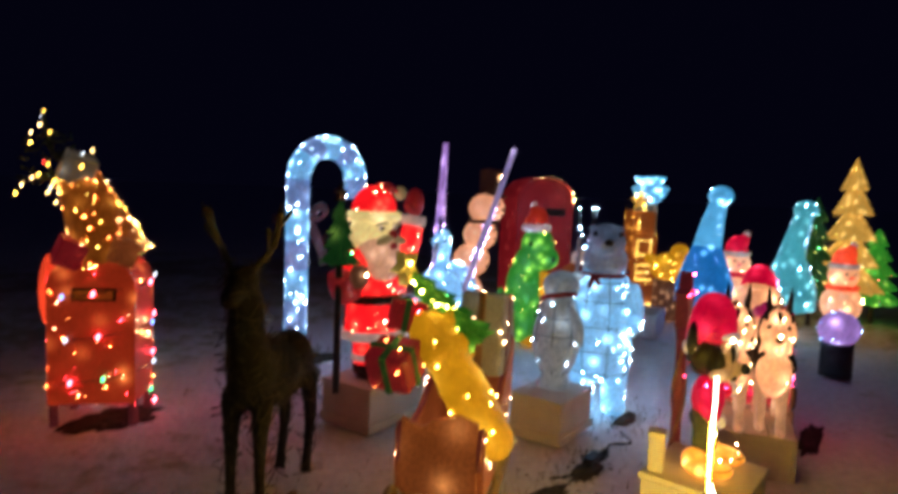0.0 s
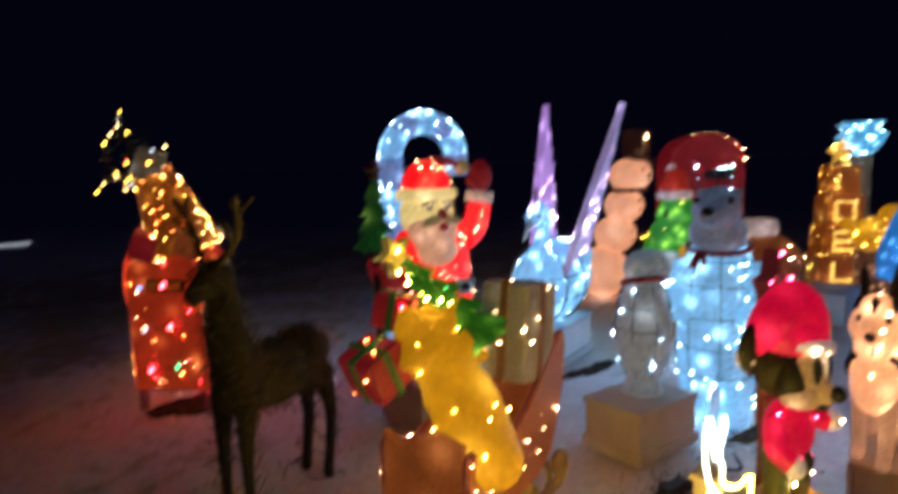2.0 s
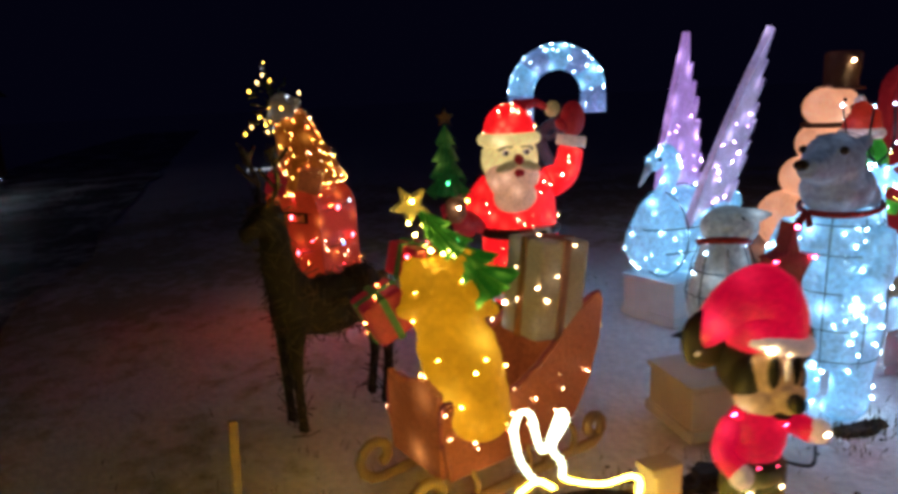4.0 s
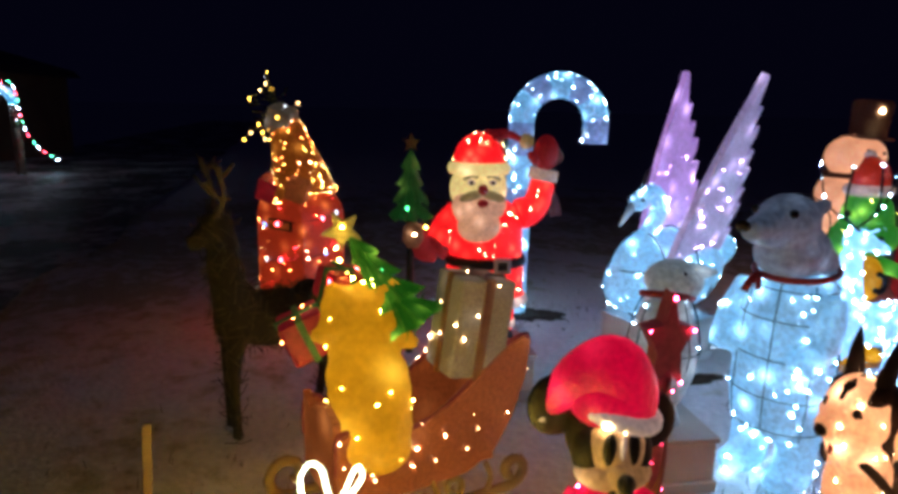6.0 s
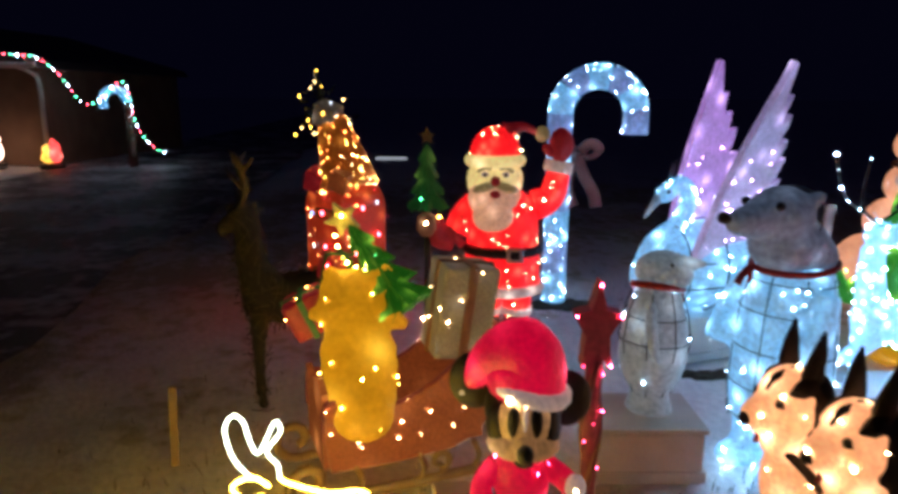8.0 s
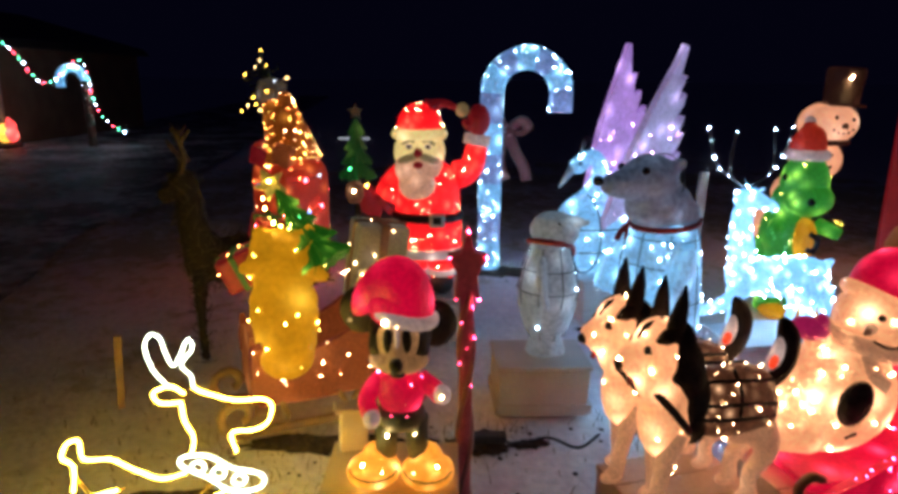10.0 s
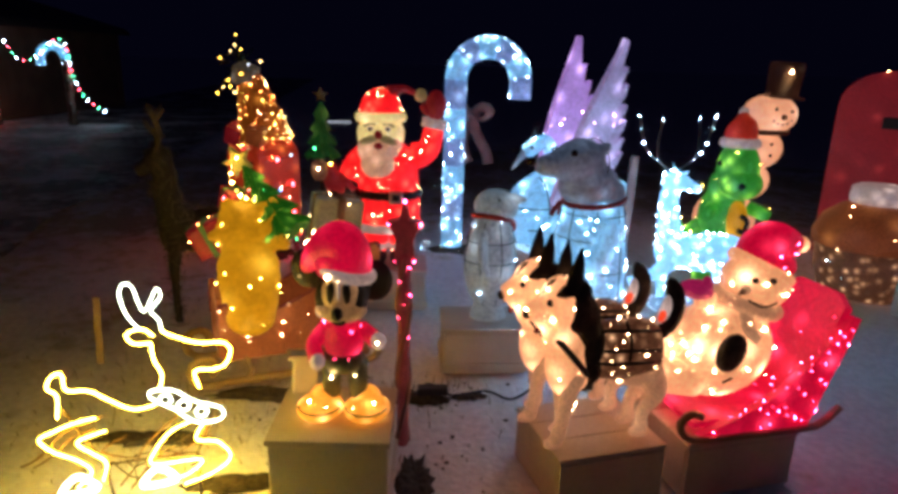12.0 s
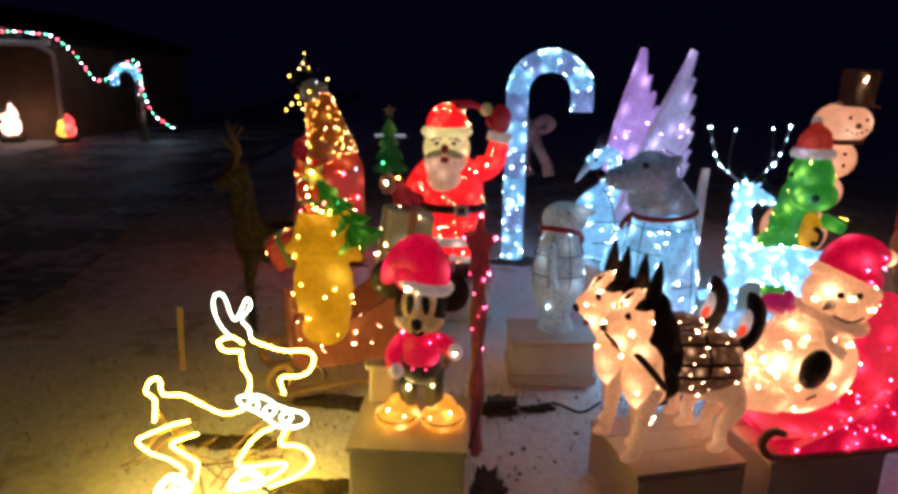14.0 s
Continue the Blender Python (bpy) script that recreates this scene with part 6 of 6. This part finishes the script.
# ---- the second row, farther along ----
def make_arch_box():
    ob = thing("round_topped_box", spot(4.50, 5.68, 0, -35), "large dark red round-topped letter box with white bulbs", "letter box figure")
    arch = [(-0.40, 0.05), (-0.40, 1.42)] + [(-0.40 * math.cos(a), 1.42 + 0.30 * math.sin(a)) for a in [math.pi * i / 14 for i in range(1, 14)]] + [(0.40, 1.42), (0.40, 0.05)]
    bm = bmesh.new()
    slab(bm, arch, -0.25, 0.25)
    part("body", bm, RED_DARK, ob)
    lb = bmesh.new()
    beads(lb, [(0.40 * math.cos(a), -0.26 + 0.10 * k, 1.44 + 0.29 * math.sin(a)) for a in [math.pi * i / 9 for i in range(0, 6)] for k in (0, 2)], 0.012)
    part("light_string", lb, B_WARM, ob, kind="stuff")
    bm = bmesh.new()
    box(bm, (0.12, -0.26, 1.28), (0.32, 0.02, 0.10))
    part("letter_slot", bm, BLACK, ob, "dark letter slot")


def make_dome():
    ob = thing("lit_dome_figure", spot(3.72, 4.58, 0, 0), "brown mesh dome with a white cap and warm bulbs", "christmas figure")
    bm = bmesh.new()
    lathe(bm, [(0.40, 0.42), (0.41, 0.50), (0.36, 0.62), (0.24, 0.72), (0.18, 0.75)], 0, Matrix(), 24)
    part("dome", bm, RUST, ob)
    lights(ob, bm, 30, 0.011, B_WARM)
    bm = bmesh.new()
    lathe(bm, [(0.19, 0.74), (0.20, 0.78), (0.19, 0.86), (0.15, 0.88)], 0, Matrix(), 20)
    part("cap", bm, TRIM, ob, "pale fluffy cap")
    bm = bmesh.new()
    lathe(bm, [(0.30, 0.03), (0.36, 0.2), (0.38, 0.42)], 0, Matrix(), 20)
    part("base", bm, BROWN_NET, ob)
    lights(ob, bm, 10, 0.007, B_WHITE)


LETTERS = {"N": ((-1, -1), (-1, 1), (1, -1), (1, 1)), "E": ((1, -1), (-1, -1), (-1, 1), (1, 1)), "O": ((-1, -1), (-1, 1), (1, 1), (1, -1), (-1, -1)), "L": ((-1, 1), (-1, -1), (1, -1))}


def make_letter_tower():
    ob = thing("letter_block_tower", pose(2.62, 8.9, 0, 0, 0, 8), "gold lit tower of letter blocks with a star", "christmas decoration")
    z = 0.0
    for k, (char, s, mat) in enumerate((("L", 0.50, RUST), ("E", 0.44, ORANGE), ("O", 0.38, ORANGE), ("N", 0.32, ORANGE))):
        bm = bmesh.new()
        box(bm, (0, 0, z + 0.17), (s, s, 0.33), 0, soft=0.02)
        blk = part("block", bm, mat, ob)
        lights(blk, bm, 26, 0.0075, B_GOLD)
        lt = bmesh.new()
        w = s * 0.25
        pts = [(x * w, -s / 2 - 0.012, z + 0.17 + y * 0.10) for x, y in LETTERS[char]]
        tube(lt, pts, 0.022, 0, 6)
        if char == "E":
            tube(lt, [(-w, -s / 2 - 0.012, z + 0.17), (0.7 * w, -s / 2 - 0.012, z + 0.17)], 0.022, 0, 6)
        part("letter", lt, LETTER_GOLD, blk, "bright raised letter " + char)
        z += 0.335
    bm = bmesh.new()
    slab(bm, [(x, y + z + 0.13) for x, y in star_outline(0.15)], -0.03, 0.03)
    st = part("star", bm, GOLD, ob)
    lb = bmesh.new()
    beads(lb, scatter(bm, 12), 0.012)
    part("light_string", lb, B_GOLD, st, kind="stuff")


def bird(m, mats, scale, label, name="bird_figure", category="bird figure", n=40, bulb=None):
    """A tall bird: a broad skirted body, a long neck and a small crested head."""
    ob = thing(name, m, label, category)
    s = scale
    bm = bmesh.new()
    lathe(bm, [(0.08 * s, 0.3 * s), (0.27 * s, 0.36 * s), (0.27 * s, 0.55 * s), (0.19 * s, 0.80 * s), (0.12 * s, 0.95 * s)], 0, Matrix(), 20)
    part("body", bm, mats[0], ob)
    lights(ob, bm, n, 0.010, bulb or B_BLUE)
    nb = bmesh.new()
    tube(nb, curve([(0, 0, 0.90 * s), (0.05 * s, 0, 1.15 * s), (0.10 * s, -0.02, 1.38 * s)], 5), [0.14 * s - 0.006 * i * s for i in range(11)], 0, 14)
    blob(nb, (0.10 * s, -0.03 * s, 1.42 * s), (0.12 * s, 0.12 * s, 0.10 * s))
    part("neck", nb, mats[1], ob)
    lights(ob, nb, n // 2, 0.010, B_WHITE)
    bm = bmesh.new()
    tube(bm, [(0, 0, 0.02), (0, 0, 0.34 * s)], 0.05 * s, 0, 10)
    part("stand", bm, WIRE, ob)


def make_cone_tree(m, h, r, mat, bulbs, n, label, seed):
    ob = thing("christmas_tree", m, label, "christmas tree", "lit cone trees")
    bm = bmesh.new()
    tube(bm, [(0, 0, 0.0), (0, 0, h * 0.3)], 0.03, 0, 8)
    part("trunk", bm, DARK_WOOD, ob)
    small_tree(ob, (0, 0, h * 0.22), (0, 0, h), r, mat, bulbs, n, 5, seed)


make_arch_box()
make_dome()
make_letter_tower()
bird(pose(2.82, 7.0, 0, 0, 0, 20), (BLUE, SKY), 1.10, "tall blue lit bird figure with pale neck")
bird(pose(3.75, 7.0, 0, 0, 0, 0), (TEAL, TEAL), 1.02, "teal lit bird figure", n=50, bulb=B_WHITE)
make_cone_tree(pose(5.0, 8.0, 0), 2.12, 0.42, GOLD, [B_GOLD, B_WARM], 110, "gold tinsel tree covered in warm bulbs", 11)
make_cone_tree(pose(4.56, 8.0, 0), 1.62, 0.34, GREEN_DIM, [B_GOLD, B_GREEN], 60, "dark green tree with gold bulbs", 12)
make_cone_tree(pose(5.55, 8.3, 0), 1.25, 0.34, GREEN, [B_GREEN, B_RED, B_BLUE], 50, "green tree with coloured bulbs", 13)


def make_bow_parcel():
    ob = thing("blue_parcel", pose(3.05, 9.9, 0, 0, 0, 10), "sky-blue lit parcel on a dark stand", "gift box")
    bm = bmesh.new()
    tube(bm, [(0, 0, 0.02), (0, 0, 1.45)], 0.12, 0, 12)
    part("stand", bm, GIFT_NET, ob)
    bm = bmesh.new()
    lathe(bm, [(0.10, 1.42), (0.22, 1.55), (0.28, 1.68), (0.16, 1.74), (0.24, 1.84)], 0, Matrix(), 16)
    part("sack", bm, SKY, ob)
    lights(ob, bm, 26, 0.012, B_WHITE)


def small_snowman(m, cap, label):
    bm = bmesh.new()
    blob(bm, (0, 0, 0.42), (0.21, 0.20, 0.22))
    blob(bm, (0, 0, 0.74), (0.16, 0.15, 0.15))
    tube(bm, [(0.14 * math.cos(a), 0.14 * math.sin(a), 0.61) for a in [2 * math.pi * i / 20 for i in range(20)]], 0.03, 1, 8, True)
    for x in (-0.05, 0.05):
        blob(bm, (x, -0.14, 0.77), 0.014, 2)
    blob(bm, (0, -0.155, 0.73), (0.018, 0.04, 0.018), 1)
    hat(bm, (0, 0, 0.85), 0.125, (0.10, 0.02, 1.08), (1, 3), 0.03)
    lathe(bm, [(0.14, 0.0), (0.16, 0.22)], 2, Matrix(), 16)
    beads(bm, scatter(sph(((0, 0, 0.42), (0.21, 0.2, 0.22)), ((0, 0, 0.74), (0.16, 0.15, 0.15))), 30, None, 0.01), 0.010, (4,))
    whole("small_snowman", bm, [PEACH, cap, BLACK, TRIM, B_WARM], m, label, "snowman", "small snowmen")


make_bow_parcel()
small_snowman(pose(4.40, 7.1, 0.0, 0, 0, 0), SCARLET, "peach-lit snowman in a scarlet cap")
small_snowman(pose(3.42, 7.6, 0.05, 0, 0, -10), CRIMSON, "peach-lit snowman in a crimson cap beside blue birds")


def make_yellow_chick():
    bm = bmesh.new()
    blob(bm, (0, 0, 0.66), (0.22, 0.18, 0.18))
    blob(bm, (0.14, -0.02, 0.84), 0.12)
    tube(bm, [(0.24, -0.04, 0.84), (0.32, -0.05, 0.82)], [0.04, 0.01], 1, 8)
    blob(bm, (-0.2, 0.02, 0.74), (0.12, 0.08, 0.07), 0, (0, 30, 0))
    lathe(bm, [(0.17, 0.0), (0.17, 0.50)], 2, Matrix(), 14)
    beads(bm, scatter(sph(((0, 0, 0.66), (0.22, 0.18, 0.18))), 30, None, 0.01), 0.011, (3,))
    whole("bird_on_stand", bm, [YELLOW, ORANGE, BROWN_NET, B_GOLD], pose(2.75, 8.0, 0, 0, 0, 10), "yellow lit bird on a dark stand", "bird figure")
    bm = bmesh.new()
    box(bm, (0, 0, 0.16), (0.5, 0.5, 0.32), 0, soft=0.02)
    whole("dark_crate", bm, DARK_WOOD, pose(3.1, 6.3, 0, 0, 0, 25), "dark wooden crate on the snow", "box")
    bm = bmesh.new()
    box(bm, (0, 0, 0.14), (0.55, 0.4, 0.28), 0, soft=0.02)
    whole("foam_crate", bm, FOAM, spot(3.95, 4.0, 0, 8), "white foam box on the snow", "box")
    bm = bmesh.new()
    blob(bm, (0, 0, 0.42), (0.17, 0.16, 0.16))
    lathe(bm, [(0.13, 0.0), (0.13, 0.3)], 1, Matrix(), 14)
    beads(bm, scatter(sph(((0, 0, 0.42), (0.17, 0.16, 0.16))), 24, None, 0.01), 0.011, (2,))
    whole("violet_globe", bm, [LILAC, WIRE, B_BLUE], pose(3.48, 5.6, 0), "violet lit globe with blue bulbs on a stand", "light globe")


make_yellow_chick()


# ---- the house across the lane ----
def make_house():
    ob = thing("house", spot(-10.0, 16.4, 0, -6), "low rendered house at night with pale downpipe", "house")
    for name, c, s in (("front_wall", (-4.0, 0.12, 1.15), (8.0, 0.24, 2.3)), ("side_wall", (-0.12, 3.2, 1.15), (0.24, 5.9, 2.3)), ("side_wall", (-7.88, 3.2, 1.15), (0.24, 5.9, 2.3)), ("back_wall", (-4.0, 6.3, 1.15), (8.0, 0.24, 2.3))):
        bm = bmesh.new()
        box(bm, c, s, 0, soft=0.01)
        part(name, bm, BRICK_PAINT, ob)
    bm = bmesh.new()
    slab(bm, [(-8.3, 2.3), (0.25, 2.3), (0.05, 2.5), (-4.0, 3.6), (-8.1, 2.5)], -0.45, 6.8)
    part("roof", bm, ROOFING, ob)
    bm = bmesh.new()
    tube(bm, curve([(-0.25, -0.40, 2.36), (0.02, -0.20, 2.20), (0.06, -0.06, 2.0), (0.06, -0.06, 1.0), (0.06, -0.06, 0.05)], 4), 0.055, 0, 8)
    part("downpipe", bm, PALE_METAL, ob)
    bm = bmesh.new()
    tube(bm, [(-8.3, -0.47, 2.36), (0.3, -0.47, 2.36)], 0.07, 0, 8)
    part("gutter", bm, PALE_METAL, ob)
    bm = bmesh.new()
    for x in (-1.7, -2.7):
        box(bm, (x, -0.01, 1.0), (0.06, 0.05, 2.0), 0, soft=0.005)
    box(bm, (-2.2, -0.01, 2.0), (1.06, 0.05, 0.06), 0, soft=0.005)
    part("door_frame", bm, PALE_METAL, ob)
    bm = bmesh.new()
    box(bm, (-2.2, 0.0, 1.0), (0.96, 0.04, 1.95), 0, soft=0.005)
    part("door", bm, DARK_WOOD, ob)


def garland(m, pts, n, label):
    ob = thing("light_garland", m, label, "light garland")
    line = curve(pts, 12)
    bm = bmesh.new()
    tube(bm, line, 0.004, 0, 5)
    part("lead", bm, WIRE, ob)
    d = [0.0]
    for a, b in zip(line, line[1:]):
        d.append(d[-1] + (b - a).length)
    places = []
    for i in range(n):
        s = d[-1] * (i + 0.5) / n
        k = next(j for j in range(len(d) - 1) if d[j + 1] >= s)
        places.append(line[k].lerp(line[k + 1], (s - d[k]) / max(d[k + 1] - d[k], 1e-6)) + Vector((0, 0, -0.02)))
    big_bulbs(ob, places, 0.014, (B_GREEN, B_WHITE, B_RED))


def glowing_ornament(m, mats, label, h):
    bm = bmesh.new()
    lathe(bm, [(0.26, 0.0), (0.28, 0.08), (0.2, 0.12)], 2, Matrix(), 16)
    blob(bm, (-0.07, 0, 0.12 + 0.22 * h), (0.17, 0.14, 0.22 * h))
    blob(bm, (0.09, 0, 0.12 + 0.30 * h), (0.15, 0.13, 0.28 * h), 1)
    blob(bm, (-0.07, 0, 0.12 + 0.52 * h), 0.12, 0)
    blob(bm, (0.09, 0, 0.12 + 0.62 * h), 0.12, 1)
    tube(bm, [(0.09, 0, 0.12 + 0.68 * h), (0.05, 0, 0.12 + 0.92 * h)], [0.10, 0.03], 1, 10)
    whole("lit_plastic_ornament", bm, mats, m, label, "garden ornament", "ornaments before the house")


make_house()
garland(spot(0, 16.0), [(-13.5, 0, 2.62), (-11.5, 0, 2.66), (-10.1, 0, 2.60), (-9.65, 0, 2.50), (-9.2, 0, 2.10), (-8.82, 0, 1.56), (-8.45, 0, 1.56), (-7.95, 0, 1.98), (-7.72, 0, 1.90), (-7.64, 0, 1.25), (-7.47, 0, 0.78), (-7.2, 0, 0.50), (-6.93, 0, 0.36)], 56, "drooping garland of green, white and red bulbs")
make_cane(spot(-7.80, 16.1, 0, 180), (SKY, ICE, DARK_WOOD), B_WHITE, 60, "white candy cane across the lane, hook lit, stem coloured dark as unlit")
B_ORN = lit_fabric("hot_white_plastic", (1.0, 0.62, 0.42), 2.4, (1, 0.8, 0.6), 2.0, 3.0)
R_ORN = lit_fabric("hot_red_plastic", (1.0, 0.06, 0.05), 1.6, (1, 0.3, 0.2), 1.0, 3.0)
Y_ORN = lit_fabric("hot_yellow_plastic", (1.0, 0.50, 0.05), 1.6, (1, 0.7, 0.2), 1.0, 3.0)
glowing_ornament(spot(-10.85, 15.7, 0.04), [B_ORN, B_ORN, DARK_WOOD], "glowing pale plastic ornament on a dark base", 0.85)
glowing_ornament(spot(-9.62, 15.9, 0.0), [Y_ORN, R_ORN, DARK_WOOD], "glowing red and yellow plastic ornament", 0.62)
# glowing strip added for a far pale line of unknown source
BAR = bmesh.new()
box(BAR, (0, 0, 0.05), (0.85, 0.05, 0.05), 0, soft=0.01)
whole("far_pale_strip", BAR, lamp("dim_white_strip", (0.8, 0.85, 0.9), 0.28, True), pose(-12.8, 10.5, 0, 0, 0, 57), "dim white strip standing in for a pale line on far snow", "light bar")


# ---- litter on the ground ----
def soil_patch(u, v, a, b, seed, m):
    """A ragged opening in the snow, where dark soil and dead leaves show."""
    rnd = random.Random(seed)
    bm = bmesh.new()
    n, rings = 40, (0.0, 0.35, 0.7, 1.0)
    edge = [1 + 0.35 * noise.noise((2.2 * math.cos(2 * math.pi * j / n), 2.2 * math.sin(2 * math.pi * j / n), seed)) + rnd.uniform(-0.16, 0.16) for j in range(n)]
    grid = []
    for r in rings:
        line = []
        for j in range(n):
            t = 2 * math.pi * j / n
            x, y = u + a * r * edge[j] * math.cos(t), v + b * r * edge[j] * math.sin(t)
            w = ROW @ Vector((x, y, 0))
            lift = 0.016 + rnd.uniform(0, 0.012) if r < 1 else -0.004
            line.append(bm.verts.new((x, y, snow_height(w.x, w.y) + lift)))
        grid.append(line)
    for r0, r1 in zip(grid[1:], grid[2:]):
        for j in range(n):
            bm.faces.new((r0[j], r1[j], r1[(j + 1) % n], r0[(j + 1) % n]))
    bm.faces.new(grid[1])
    for vert in grid[0]:
        bm.verts.remove(vert)
    whole("soil_patch", bm, m, ROW, "ragged patch of dark bare soil in the snow", "soil", "soil patches", kind="stuff")


def make_clods():
    m = surface("frozen_soil", (0.012, 0.010, 0.008), (0.09, 0.07, 0.045), 30, 0.9, 120, 0.9)
    for k, (u, v, a, b) in enumerate(((0.20, 3.04, 0.17, 0.07), (0.46, 3.06, 0.09, 0.035), (-0.45, 3.06, 0.42, 0.10), (0.16, 2.28, 0.08, 0.24), (1.62, 2.10, 0.34, 0.07), (0.66, 5.80, 0.34, 0.16), (1.12, 3.16, 0.15, 0.06), (-1.02, 2.66, 0.28, 0.07), (-0.55, 2.32, 0.22, 0.06), (1.30, 4.45, 0.30, 0.07), (-1.10, 5.62, 0.30, 0.20))):
        soil_patch(u, v, a, b, 5 + k, m)
    rnd = random.Random(21)
    bm = bmesh.new()
    zones = ((-0.35, 3.05, 0.45, 0.12, 40), (0.22, 3.05, 0.16, 0.06, 36), (0.75, 2.95, 0.25, 0.2, 12), (-0.9, 2.6, 0.5, 0.3, 10), (1.1, 3.1, 0.2, 0.1, 20), (0.36, 2.4, 0.06, 0.2, 16), (0.7, 5.6, 0.4, 0.2, 20))
    for u, v, su, sv, n in zones:
        for i in range(n):
            x, y, r = u + rnd.gauss(0, su), v + rnd.gauss(0, sv), rnd.uniform(0.003, 0.012)
            w = ROW @ Vector((x, y, 0))
            vs = [bm.verts.new(Vector((x, y, snow_height(w.x, w.y) + 0.25 * r)) + Vector((c.x * r * rnd.uniform(0.6, 1.6), c.y * r * rnd.uniform(0.6, 1.6), c.z * r * 0.5))) for c in BEAD_V]
            for f in BEAD_F:
                bm.faces.new([vs[j] for j in f])
    whole("soil_clods", bm, m, ROW, "small frozen clods of dark soil on the snow", "soil", kind="stuff")


def make_grass():
    m = surface("dead_grass", (0.08, 0.06, 0.02), (0.22, 0.17, 0.07), 30, 0.9)
    rnd = random.Random(33)
    bm = bmesh.new()
    for u, v, su, sv, n in ((1.15, 3.15, 0.16, 0.10, 240), (0.55, 5.9, 0.35, 0.15, 200), (-0.8, 2.75, 0.5, 0.25, 320), (0.2, 3.1, 0.2, 0.1, 120), (-0.3, 3.1, 0.4, 0.1, 160), (-1.3, 3.6, 0.5, 0.4, 160)):
        for i in range(n):
            x, y = u + rnd.gauss(0, su), v + rnd.gauss(0, sv)
            w = ROW @ Vector((x, y, 0))
            z, h, a = snow_height(w.x, w.y), rnd.uniform(0.015, 0.06), rnd.uniform(0, 6.3)
            d = Vector((math.cos(a), math.sin(a), 0))
            side = Vector((-d.y, d.x, 0)) * 0.0022
            p = Vector((x, y, z - 0.004))
            mid, tip = p + d * 0.3 * h + Vector((0, 0, 0.7 * h)), p + d * 0.9 * h + Vector((0, 0, h))
            v0, v1, v2, v3, v4 = (bm.verts.new(q) for q in (p - side, p + side, mid + side * 0.8, mid - side * 0.8, tip))
            bm.faces.new((v0, v1, v2, v3))
            bm.faces.new((v3, v2, v4))
    whole("dead_grass", bm, m, ROW, "tufts of dead yellow grass through the snow", "grass", kind="stuff")


make_clods()
make_grass()
